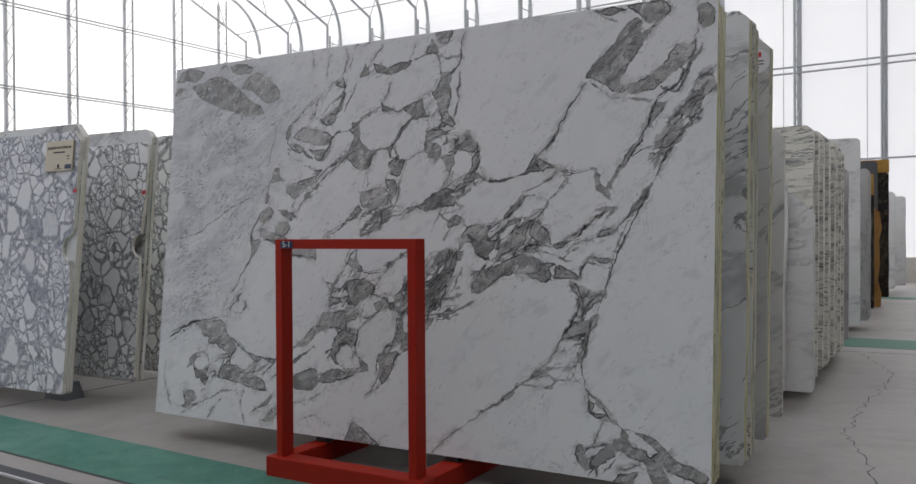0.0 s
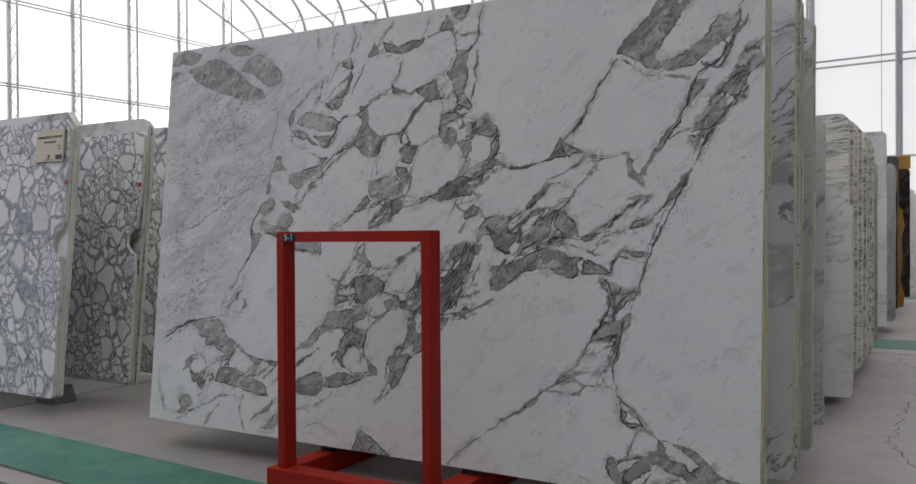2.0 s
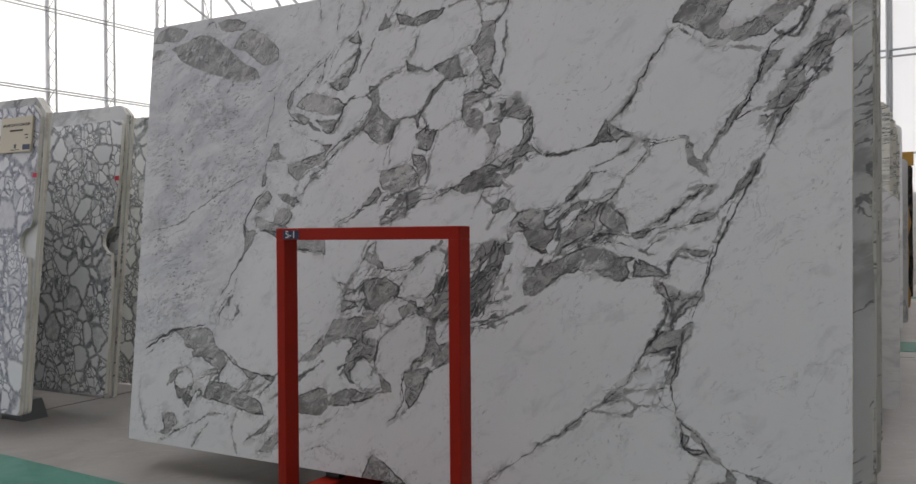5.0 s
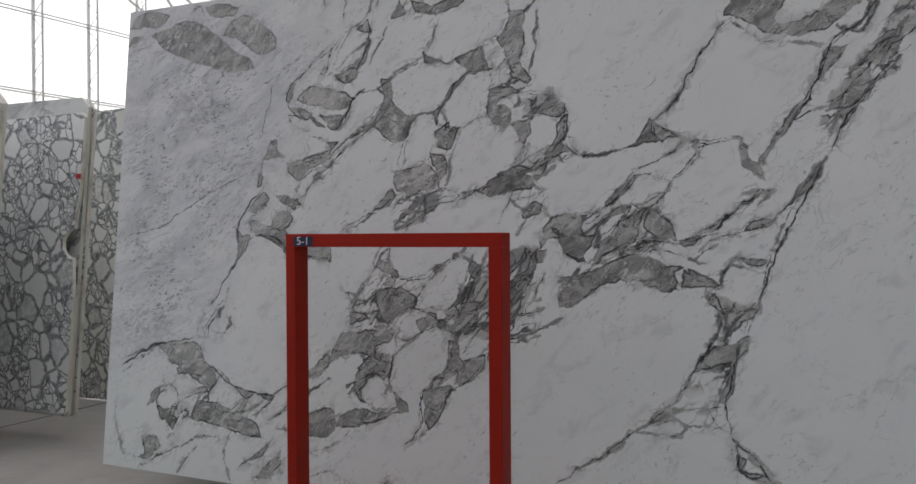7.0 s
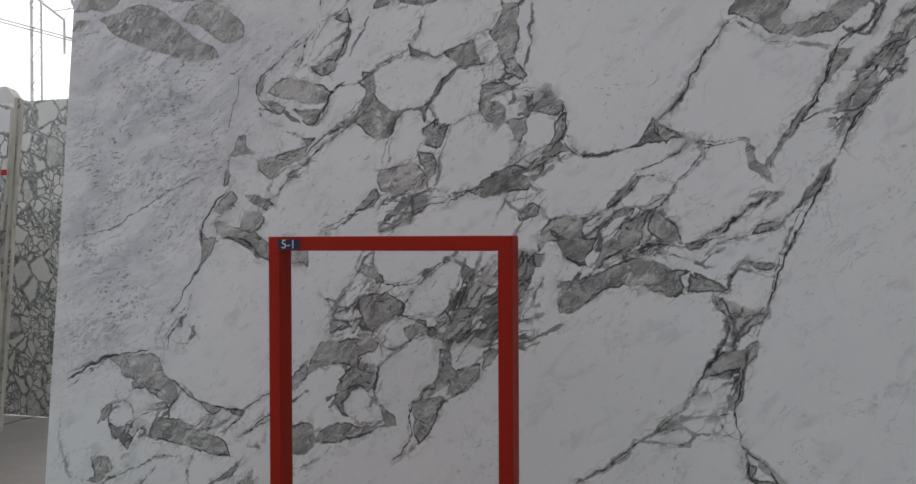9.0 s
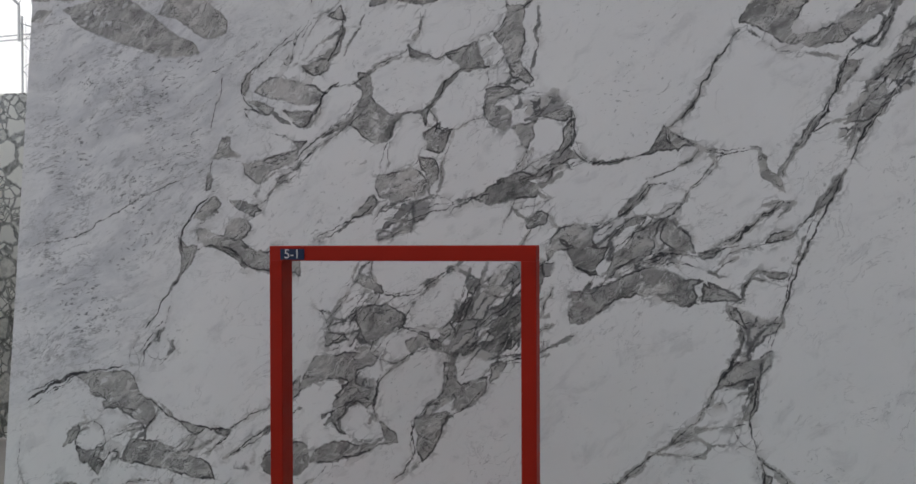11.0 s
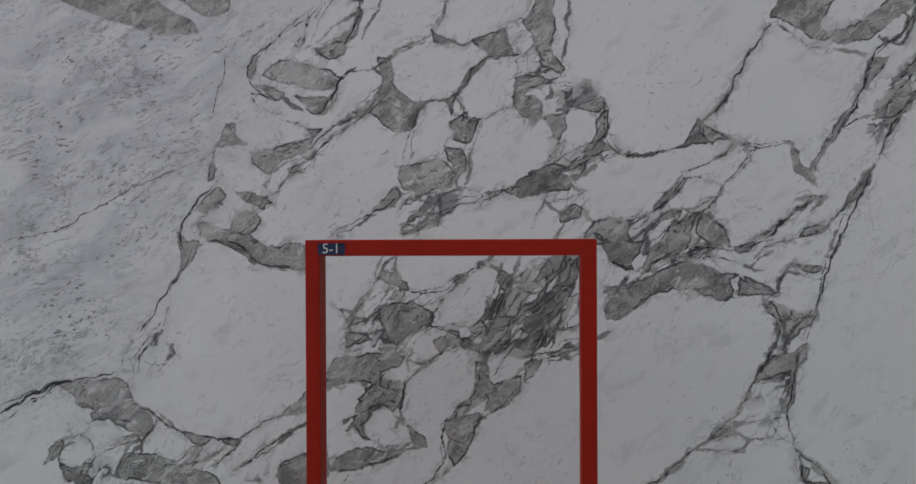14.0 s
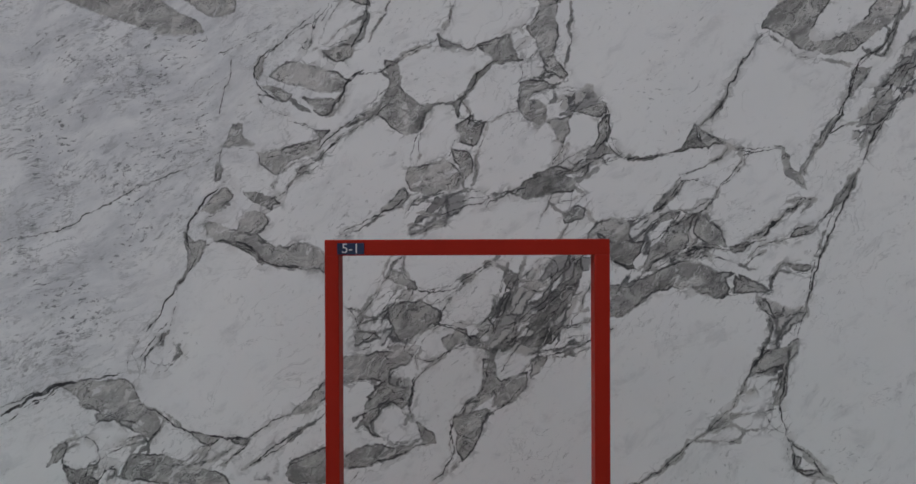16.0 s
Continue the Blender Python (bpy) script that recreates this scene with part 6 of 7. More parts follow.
patch(0.30, (-1.613, 0.035), (-1.573, 0.043), (-1.548, 0.038), (-1.516, 0.031), (-1.516, 0.010), (-1.511, -0.011), (-1.548, -0.023), (-1.573, -0.018), (-1.597, 0.002), (-1.622, 0.011))
patch(0.35, (-1.622, 0.011), (-1.597, -0.006), (-1.573, -0.022), (-1.613, -0.027), (-1.638, -0.047), (-1.646, -0.030))
patch(0.20, (-1.548, -0.031), (-1.508, -0.018), (-1.492, -0.039), (-1.500, -0.072), (-1.533, -0.072), (-1.549, -0.055))
patch(0.75, (-1.573, -0.050), (-1.549, -0.063), (-1.508, -0.080), (-1.500, -0.096), (-1.525, -0.096), (-1.557, -0.080))
patch(0.30, (-1.436, -0.023), (-1.412, 0.001), (-1.364, 0.009), (-1.340, -0.007), (-1.357, -0.039), (-1.388, -0.047), (-1.420, -0.063), (-1.452, -0.080), (-1.444, -0.047))
patch(0.35, (-1.419, 0.042), (-1.403, 0.067), (-1.371, 0.063), (-1.395, 0.042), (-1.435, 0.026))
patch(0.35, (-1.356, 0.042), (-1.324, 0.058), (-1.340, 0.025), (-1.351, 0.009), (-1.364, 0.018))
patch(0.30, (-1.308, 0.050), (-1.261, 0.025), (-1.246, 0.001), (-1.239, -0.031), (-1.286, -0.023), (-1.317, -0.007), (-1.332, 0.009))
patch(0.55, (-1.435, 0.083), (-1.403, 0.116), (-1.370, 0.149), (-1.363, 0.141), (-1.395, 0.099), (-1.419, 0.075))
patch(0.40, (-1.557, -0.162), (-1.525, -0.149), (-1.469, -0.146), (-1.429, -0.112), (-1.397, -0.088), (-1.349, -0.072), (-1.334, -0.088), (-1.326, -0.129), (-1.303, -0.153), (-1.366, -0.145), (-1.421, -0.137), (-1.461, -0.162), (-1.501, -0.194), (-1.533, -0.227), (-1.574, -0.235), (-1.581, -0.195))
patch(0.65, (-1.333, -0.080), (-1.279, -0.104), (-1.225, -0.112), (-1.248, -0.129), (-1.249, -0.160), (-1.233, -0.176), (-1.272, -0.177), (-1.311, -0.153), (-1.326, -0.120))
patch(0.30, (-1.201, -0.119), (-1.163, -0.136), (-1.125, -0.152), (-1.156, -0.160), (-1.194, -0.144))
patch(0.30, (-1.156, -0.176), (-1.126, -0.191), (-1.104, -0.238), (-1.134, -0.223), (-1.152, -0.207))
vein(0.0030, (-1.397, -0.080), (-1.357, -0.064), (-1.309, -0.039), (-1.278, -0.039), (-1.223, -0.044), (-1.192, -0.032))
patch(0.35, (-1.223, -0.040), (-1.192, -0.028), (-1.169, -0.024), (-1.192, -0.048), (-1.216, -0.056))
vein(0.0030, (-1.223, -0.044), (-1.169, -0.008), (-1.130, 0.016), (-1.098, 0.035))
vein(0.0025, (-1.412, -0.055), (-1.365, -0.039), (-1.317, -0.039))
vein(0.0030, (-1.508, -0.096), (-1.541, -0.146), (-1.557, -0.178))
vein(0.0030, (-1.477, -0.112), (-1.444, -0.080), (-1.412, -0.055))
patch(0.30, (-1.917, 0.570), (-1.883, 0.583), (-1.854, 0.585), (-1.854, 0.550), (-1.891, 0.548), (-1.917, 0.549))
patch(0.75, (-1.908, 0.544), (-1.857, 0.547), (-1.840, 0.524), (-1.823, 0.515), (-1.865, 0.508), (-1.894, 0.503), (-1.908, 0.526))
patch(0.60, (-1.894, 0.509), (-1.925, 0.475), (-1.956, 0.441), (-1.968, 0.416), (-1.976, 0.407), (-1.968, 0.433), (-1.942, 0.475), (-1.908, 0.504))
patch(0.30, (-2.215, 0.511), (-2.179, 0.506), (-2.178, 0.457), (-2.196, 0.440), (-2.209, 0.466))
patch(0.75, (-2.168, 0.342), (-2.124, 0.358), (-2.098, 0.357), (-2.109, 0.314), (-2.132, 0.294), (-2.167, 0.302), (-2.203, 0.334))
patch(0.55, (-2.010, 0.321), (-1.984, 0.337), (-1.967, 0.346), (-1.958, 0.325), (-1.941, 0.328), (-1.975, 0.311), (-2.001, 0.303))
patch(0.50, (-2.019, 0.391), (-1.994, 0.399), (-2.007, 0.355), (-2.014, 0.365))
patch(0.30, (-1.764, 0.669), (-1.738, 0.651), (-1.730, 0.616), (-1.708, 0.588), (-1.721, 0.554), (-1.746, 0.564), (-1.763, 0.547), (-1.780, 0.582), (-1.803, 0.610), (-1.780, 0.635))
patch(0.35, (-1.755, 0.547), (-1.729, 0.529), (-1.704, 0.502), (-1.696, 0.485), (-1.746, 0.495), (-1.763, 0.521))
patch(0.55, (-1.750, 0.492), (-1.704, 0.490), (-1.684, 0.476), (-1.696, 0.450), (-1.712, 0.473), (-1.746, 0.474))
patch(0.40, (-1.822, 0.446), (-1.763, 0.452), (-1.729, 0.434), (-1.771, 0.430), (-1.797, 0.402), (-1.813, 0.368), (-1.825, 0.377), (-1.819, 0.411))
patch(0.20, (-1.729, 0.331), (-1.679, 0.347), (-1.696, 0.305), (-1.704, 0.271), (-1.717, 0.272), (-1.732, 0.314))
patch(0.25, (-1.654, 0.363), (-1.613, 0.380), (-1.575, 0.379), (-1.575, 0.353), (-1.596, 0.345), (-1.629, 0.351))
patch(0.35, (-1.596, 0.328), (-1.575, 0.336), (-1.575, 0.277), (-1.588, 0.261), (-1.613, 0.256), (-1.596, 0.286))
patch(0.30, (-1.629, 0.253), (-1.596, 0.272), (-1.555, 0.243), (-1.588, 0.227), (-1.629, 0.219))
vein(0.0025, (-1.575, 0.353), (-1.575, 0.260), (-1.539, 0.226), (-1.474, 0.220))
vein(0.0025, (-1.539, 0.231), (-1.596, 0.211), (-1.638, 0.195), (-1.679, 0.187))
vein(0.0025, (-1.547, 0.238), (-1.605, 0.227), (-1.671, 0.203))
patch(0.70, (-1.787, 0.175), (-1.737, 0.196), (-1.712, 0.204), (-1.679, 0.187), (-1.704, 0.170), (-1.771, 0.171))
vein(0.0020, (-1.721, 0.272), (-1.696, 0.263), (-1.712, 0.221), (-1.729, 0.204))
# seams that close round the white clasts
vein(0.0030, (-3.239, -0.485), (-3.191, -0.464), (-3.143, -0.432), (-3.078, -0.407), (-2.996, -0.396), (-2.930, -0.383))
vein(0.0020, (-2.950, -0.383), (-2.932, -0.335), (-2.916, -0.302), (-2.898, -0.269), (-2.861, -0.228))
vein(0.0025, (-2.907, -0.343), (-2.886, -0.318), (-2.859, -0.278), (-2.827, -0.237))
vein(0.0020, (-2.895, -0.318), (-2.882, -0.348), (-2.857, -0.367), (-2.824, -0.359), (-2.800, -0.327), (-2.792, -0.310))
vein(0.0030, (-3.067, -0.480), (-3.043, -0.472), (-3.017, -0.496), (-2.976, -0.505), (-2.943, -0.516), (-2.893, -0.537), (-2.873, -0.558))
vein(0.0020, (-2.976, -0.497), (-3.008, -0.513), (-3.032, -0.537))
vein(0.0030, (-2.837, -0.500), (-2.795, -0.529), (-2.761, -0.553), (-2.712, -0.558), (-2.647, -0.565), (-2.598, -0.570), (-2.574, -0.549), (-2.533, -0.522), (-2.468, -0.494), (-2.396, -0.425))
vein(0.0020, (-2.844, -0.537), (-2.867, -0.569), (-2.891, -0.601), (-2.923, -0.625))
vein(0.0020, (-3.056, -0.561), (-3.026, -0.574), (-3.013, -0.601), (-2.989, -0.601), (-2.941, -0.580), (-2.892, -0.561))
vein(0.0020, (-3.104, -0.585), (-3.136, -0.609), (-3.143, -0.641))
vein(0.0020, (-3.104, -0.585), (-3.111, -0.617), (-3.099, -0.641), (-3.092, -0.681))
vein(0.0030, (-3.099, -0.641), (-3.076, -0.669), (-3.051, -0.681), (-3.037, -0.641), (-3.021, -0.625))
vein(0.0020, (-2.994, -0.686), (-2.991, -0.649), (-2.971, -0.641))
vein(0.0025, (-2.939, -0.633), (-2.881, -0.641), (-2.824, -0.638), (-2.775, -0.644), (-2.743, -0.633), (-2.719, -0.601), (-2.703, -0.585))
vein(0.0020, (-2.745, -0.561), (-2.725, -0.585), (-2.703, -0.590), (-2.679, -0.565))
vein(0.0030, (-2.670, -0.641), (-2.645, -0.625), (-2.613, -0.602), (-2.594, -0.573))
vein(0.0030, (-2.588, -0.641), (-2.532, -0.613), (-2.483, -0.578), (-2.435, -0.538), (-2.395, -0.511))
vein(0.0030, (-3.002, -0.686), (-2.962, -0.665), (-2.929, -0.673))
vein(0.0025, (-2.160, -0.049), (-2.168, -0.099), (-2.135, -0.132), (-2.110, -0.157), (-2.027, -0.144), (-1.978, -0.108), (-1.912, -0.083), (-1.887, -0.055))
vein(0.0020, (-2.193, -0.057), (-2.218, -0.099), (-2.222, -0.120), (-2.179, -0.132))
vein(0.0020, (-2.226, -0.120), (-2.245, -0.165), (-2.271, -0.206), (-2.286, -0.222))
vein(0.0020, (-2.286, -0.251), (-2.241, -0.238), (-2.192, -0.198), (-2.159, -0.157), (-2.140, -0.137))
vein(0.0025, (-2.192, -0.230), (-2.159, -0.214), (-2.110, -0.206), (-2.069, -0.190), (-2.019, -0.149))
vein(0.0025, (-2.093, -0.182), (-2.060, -0.231), (-2.080, -0.255), (-2.036, -0.255), (-1.982, -0.269), (-1.975, -0.288), (-1.954, -0.301))
vein(0.0030, (-1.954, -0.301), (-1.929, -0.280), (-1.904, -0.231), (-1.888, -0.190), (-1.863, -0.141), (-1.846, -0.116))
vein(0.0020, (-2.060, -0.231), (-2.019, -0.157), (-1.978, -0.111))
vein(0.0030, (-1.954, -0.301), (-1.929, -0.313), (-1.916, -0.340))
vein(0.0020, (-1.954, -0.301), (-1.995, -0.304), (-2.028, -0.329), (-2.068, -0.361), (-2.109, -0.382), (-2.129, -0.410), (-2.134, -0.450), (-2.145, -0.466))
vein(0.0020, (-2.110, -0.304), (-2.093, -0.280), (-2.036, -0.264))
vein(0.0020, (-2.110, -0.304), (-2.126, -0.337), (-2.123, -0.377))
vein(0.0020, (-2.183, -0.458), (-2.158, -0.466), (-2.138, -0.506), (-2.109, -0.530), (-2.085, -0.554), (-2.073, -0.578))
vein(0.0020, (-2.183, -0.458), (-2.223, -0.490), (-2.248, -0.522), (-2.252, -0.554), (-2.190, -0.586), (-2.158, -0.586), (-2.109, -0.554))
vein(0.0020, (-2.150, -0.466), (-2.145, -0.498), (-2.166, -0.538))
vein(0.0040, (-2.279, -0.642), (-2.222, -0.634), (-2.158, -0.610), (-2.093, -0.582), (-2.073, -0.575))
vein(0.0020, (-2.191, -0.385), (-2.167, -0.401), (-2.175, -0.418))
vein(0.0020, (-2.248, -0.417), (-2.207, -0.426), (-2.183, -0.458))
vein(0.0025, (-1.916, -0.340), (-1.921, -0.402), (-1.946, -0.442), (-1.987, -0.482), (-2.015, -0.507), (-2.028, -0.547), (-2.036, -0.594), (-2.024, -0.626), (-2.060, -0.682))
vein(0.0020, (-1.987, -0.482), (-1.930, -0.458), (-1.881, -0.426), (-1.848, -0.410), (-1.815, -0.378), (-1.782, -0.346), (-1.733, -0.351), (-1.668, -0.335), (-1.635, -0.322))
vein(0.0020, (-1.799, -0.402), (-1.816, -0.431), (-1.865, -0.467), (-1.905, -0.491), (-1.930, -0.515), (-1.946, -0.563), (-1.963, -0.595), (-2.003, -0.642), (-2.060, -0.682))
vein(0.0020, (-2.015, -0.507), (-1.995, -0.515), (-1.946, -0.507), (-1.930, -0.507))
vein(0.0020, (-2.011, -0.555), (-1.979, -0.571), (-1.955, -0.587))
vein(0.0025, (-1.846, -0.116), (-1.821, -0.133), (-1.780, -0.133), (-1.747, -0.142))
vein(0.0020, (-1.796, -0.108), (-1.763, -0.084), (-1.739, -0.092), (-1.739, -0.125), (-1.772, -0.141))
vein(0.0030, (-1.896, -0.321), (-1.864, -0.289), (-1.830, -0.232), (-1.781, -0.207), (-1.739, -0.166), (-1.689, -0.117), (-1.656, -0.068))
vein(0.0030, (-1.847, -0.256), (-1.797, -0.232), (-1.748, -0.199), (-1.698, -0.150), (-1.665, -0.109))
vein(0.0025, (-1.814, -0.305), (-1.773, -0.256), (-1.723, -0.207), (-1.682, -0.166))
vein(0.0030, (-1.806, -0.313), (-1.757, -0.289), (-1.707, -0.256), (-1.667, -0.257), (-1.637, -0.240))
vein(0.0025, (-1.724, -0.256), (-1.682, -0.224), (-1.636, -0.208))
vein(0.0020, (-1.872, -0.305), (-1.831, -0.302), (-1.798, -0.321), (-1.782, -0.346))
vein(0.0020, (-1.896, -0.321), (-1.910, -0.345), (-1.905, -0.386))
vein(0.0020, (-1.714, -0.109), (-1.689, -0.084), (-1.647, -0.056))
patch(0.95, (-1.798, -0.313), (-1.773, -0.273), (-1.732, -0.256), (-1.708, -0.265), (-1.741, -0.297))
patch(0.90, (-1.773, -0.232), (-1.748, -0.191), (-1.706, -0.166), (-1.715, -0.199), (-1.756, -0.237))
patch(0.90, (-1.756, -0.183), (-1.714, -0.150), (-1.681, -0.125), (-1.656, -0.068), (-1.648, -0.109), (-1.690, -0.166))
patch(0.70, (-2.192, -0.255), (-2.176, -0.230), (-2.110, -0.214), (-2.060, -0.223), (-2.093, -0.255), (-2.151, -0.280), (-2.184, -0.279))
vein(0.0030, (-1.596, 0.040), (-1.530, 0.043), (-1.464, 0.056), (-1.422, 0.081), (-1.371, 0.119))
vein(0.0020, (-1.515, -0.027), (-1.473, 0.006), (-1.431, 0.048), (-1.389, 0.072), (-1.348, 0.069), (-1.306, 0.080), (-1.272, 0.114))
vein(0.0030, (-1.573, -0.060), (-1.541, -0.085), (-1.508, -0.093), (-1.496, -0.060), (-1.457, -0.019), (-1.415, 0.006), (-1.356, 0.047), (-1.348, 0.069))
vein(0.0020, (-1.508, -0.109), (-1.458, -0.077), (-1.425, -0.044), (-1.383, -0.027), (-1.334, -0.036), (-1.293, -0.036), (-1.227, -0.048))
vein(0.0030, (-1.334, -0.036), (-1.284, -0.024), (-1.227, -0.048), (-1.194, -0.028), (-1.152, -0.003), (-1.101, 0.030), (-1.050, 0.071), (-1.016, 0.104), (-0.983, 0.101))
vein(0.0030, (-1.583, -0.159), (-1.542, -0.142), (-1.500, -0.134), (-1.451, -0.118), (-1.417, -0.093), (-1.351, -0.077), (-1.293, -0.061), (-1.269, -0.094), (-1.237, -0.110))
vein(0.0020, (-1.351, -0.077), (-1.326, -0.052), (-1.293, -0.036))
vein(0.0025, (-1.451, -0.151), (-1.386, -0.143), (-1.337, -0.151), (-1.288, -0.176), (-1.256, -0.184), (-1.223, -0.176), (-1.189, -0.163), (-1.124, -0.168))
vein(0.0020, (-1.263, -0.168), (-1.254, -0.140), (-1.224, -0.124), (-1.197, -0.143), (-1.222, -0.173))
vein(0.0020, (-1.224, -0.124), (-1.172, -0.135), (-1.107, -0.160))
vein(0.0025, (-1.535, -0.224), (-1.485, -0.192), (-1.452, -0.159))
vein(0.0020, (-1.178, -0.069), (-1.144, -0.037), (-1.103, -0.020), (-1.029, -0.012))
vein(0.0030, (-1.149, -0.193), (-1.126, -0.234), (-1.119, -0.274), (-1.132, -0.323), (-1.163, -0.372), (-1.189, -0.404), (-1.198, -0.436), (-1.228, -0.476))
vein(0.0020, (-1.116, -0.160), (-1.110, -0.127), (-1.089, -0.103), (-1.040, -0.111), (-1.008, -0.119), (-0.982, -0.087))
vein(0.0020, (-1.094, -0.234), (-1.061, -0.234), (-1.020, -0.226))
vein(0.0020, (-1.037, -0.242), (-1.055, -0.283), (-1.064, -0.323), (-1.074, -0.372), (-1.089, -0.468))
vein(0.0020, (-1.172, -0.396), (-1.131, -0.385), (-1.090, -0.372))
vein(0.0020, (-1.190, -0.452), (-1.132, -0.420), (-1.091, -0.404))
patch(0.40, (-1.180, -0.404), (-1.155, -0.364), (-1.121, -0.331), (-1.072, -0.323), (-1.078, -0.356), (-1.115, -0.380), (-1.156, -0.396))
vein(0.0025, (-0.901, 0.104), (-0.927, 0.054), (-0.954, 0.004), (-0.981, -0.062), (-1.001, -0.144), (-1.015, -0.234))
vein(0.0025, (-2.576, 0.460), (-2.585, 0.494), (-2.560, 0.529), (-2.527, 0.563), (-2.477, 0.606), (-2.417, 0.632), (-2.401, 0.658))
vein(0.0020, (-2.409, 0.676), (-2.426, 0.623), (-2.442, 0.545), (-2.459, 0.554), (-2.442, 0.589))
vein(0.0020, (-2.433, 0.545), (-2.391, 0.562), (-2.349, 0.606), (-2.298, 0.631), (-2.265, 0.675))
vein(0.0025, (-2.268, 0.666), (-2.281, 0.588), (-2.315, 0.553), (-2.323, 0.519))
vein(0.0030, (-2.355, 0.399), (-2.331, 0.441), (-2.297, 0.470), (-2.272, 0.475))
vein(0.0020, (-2.272, 0.470), (-2.196, 0.497), (-2.171, 0.521), (-2.095, 0.555), (-2.044, 0.565))
vein(0.0030, (-2.061, 0.583), (-2.027, 0.560), (-1.959, 0.548), (-1.909, 0.559), (-1.858, 0.585))
vein(0.0030, (-1.832, 0.602), (-1.790, 0.628), (-1.764, 0.663))
vein(0.0040, (-2.010, 0.388), (-1.960, 0.431), (-1.943, 0.482), (-1.892, 0.516), (-1.825, 0.512))
vein(0.0020, (-1.825, 0.507), (-1.817, 0.464), (-1.829, 0.430), (-1.826, 0.396))
vein(0.0020, (-1.825, 0.456), (-1.758, 0.464), (-1.699, 0.472))
vein(0.0025, (-2.010, 0.388), (-2.007, 0.345), (-1.968, 0.337), (-1.918, 0.324))
vein(0.0020, (-2.094, 0.380), (-2.111, 0.320), (-2.119, 0.278), (-2.119, 0.210), (-2.152, 0.193))
vein(0.0020, (-1.918, 0.319), (-1.927, 0.285), (-1.952, 0.243), (-1.955, 0.192), (-1.961, 0.142), (-1.986, 0.109))
vein(0.0030, (-2.511, 0.119), (-2.478, 0.161), (-2.462, 0.195), (-2.395, 0.228), (-2.362, 0.271), (-2.296, 0.313), (-2.246, 0.347), (-2.187, 0.406), (-2.170, 0.466))
vein(0.0020, (-2.572, 0.246), (-2.530, 0.255), (-2.479, 0.237), (-2.429, 0.254), (-2.379, 0.245))
vein(0.0020, (-2.545, 0.145), (-2.520, 0.178), (-2.504, 0.220))
vein(0.0020, (-2.111, 0.126), (-2.094, 0.101), (-2.027, 0.117), (-1.977, 0.134))
vein(0.0030, (-2.351, 0.001), (-2.260, 0.051), (-2.194, 0.076), (-2.144, 0.118))
vein(0.0020, (-2.094, 0.101), (-2.044, 0.084), (-1.994, 0.100), (-1.927, 0.108), (-1.894, 0.117))
vein(0.0020, (-1.977, 0.134), (-1.927, 0.128), (-1.911, 0.100))
vein(0.0030, (-1.928, 0.083), (-1.878, 0.116), (-1.811, 0.141))
vein(0.0020, (-2.110, 0.017), (-2.061, 0.034), (-2.019, 0.058), (-1.986, 0.092))
vein(0.0020, (-2.567, 0.451), (-2.516, 0.425), (-2.482, 0.391), (-2.431, 0.356))
vein(0.0020, (-2.330, 0.433), (-2.347, 0.373), (-2.380, 0.347), (-2.422, 0.365))
vein(0.0025, (-1.591, 0.403), (-1.571, 0.360), (-1.579, 0.318), (-1.576, 0.267), (-1.535, 0.224), (-1.494, 0.216), (-1.410, 0.232), (-1.360, 0.249))
vein(0.0020, (-1.576, 0.267), (-1.610, 0.225), (-1.660, 0.208), (-1.702, 0.174))
vein(0.0020, (-1.535, 0.224), (-1.585, 0.208), (-1.627, 0.174), (-1.661, 0.157))
vein(0.0020, (-1.699, 0.421), (-1.657, 0.420), (-1.616, 0.411), (-1.583, 0.386))
vein(0.0020, (-1.709, 0.352), (-1.658, 0.360), (-1.608, 0.352), (-1.575, 0.343))
vein(0.0020, (-1.685, 0.267), (-1.702, 0.225), (-1.669, 0.200))
vein(0.0025, (-1.317, 0.308), (-1.259, 0.282), (-1.218, 0.265), (-1.236, 0.231), (-1.295, 0.198), (-1.353, 0.173))
vein(0.0020, (-1.218, 0.260), (-1.160, 0.248), (-1.061, 0.252))
vein(0.0020, (-1.177, 0.243), (-1.170, 0.214), (-1.213, 0.164), (-1.255, 0.130), (-1.296, 0.156), (-1.320, 0.164))
vein(0.0040, (-1.346, 0.156), (-1.371, 0.123), (-1.413, 0.089), (-1.447, 0.056))
vein(0.0020, (-1.255, 0.130), (-1.281, 0.089), (-1.323, 0.047), (-1.349, 0.031))
vein(0.0025, (-0.835, 0.493), (-0.854, 0.424), (-0.890, 0.365), (-0.925, 0.323), (-0.961, 0.264), (-0.996, 0.213), (-1.014, 0.171))
vein(0.0030, (-0.648, 0.552), (-0.702, 0.483), (-0.746, 0.424), (-0.790, 0.373), (-0.834, 0.322))
vein(0.0030, (-0.638, 0.483), (-0.687, 0.449), (-0.731, 0.381), (-0.776, 0.313), (-0.812, 0.254), (-0.848, 0.179), (-0.874, 0.154))
vein(0.0030, (-0.866, 0.154), (-0.892, 0.120), (-0.927, 0.070), (-0.961, 0.037), (-1.029, -0.012))
vein(0.0020, (-1.033, 0.104), (-0.983, 0.096), (-1.018, 0.063))
vein(0.0025, (-0.816, 0.544), (-0.767, 0.518), (-0.731, 0.561), (-0.712, 0.630))

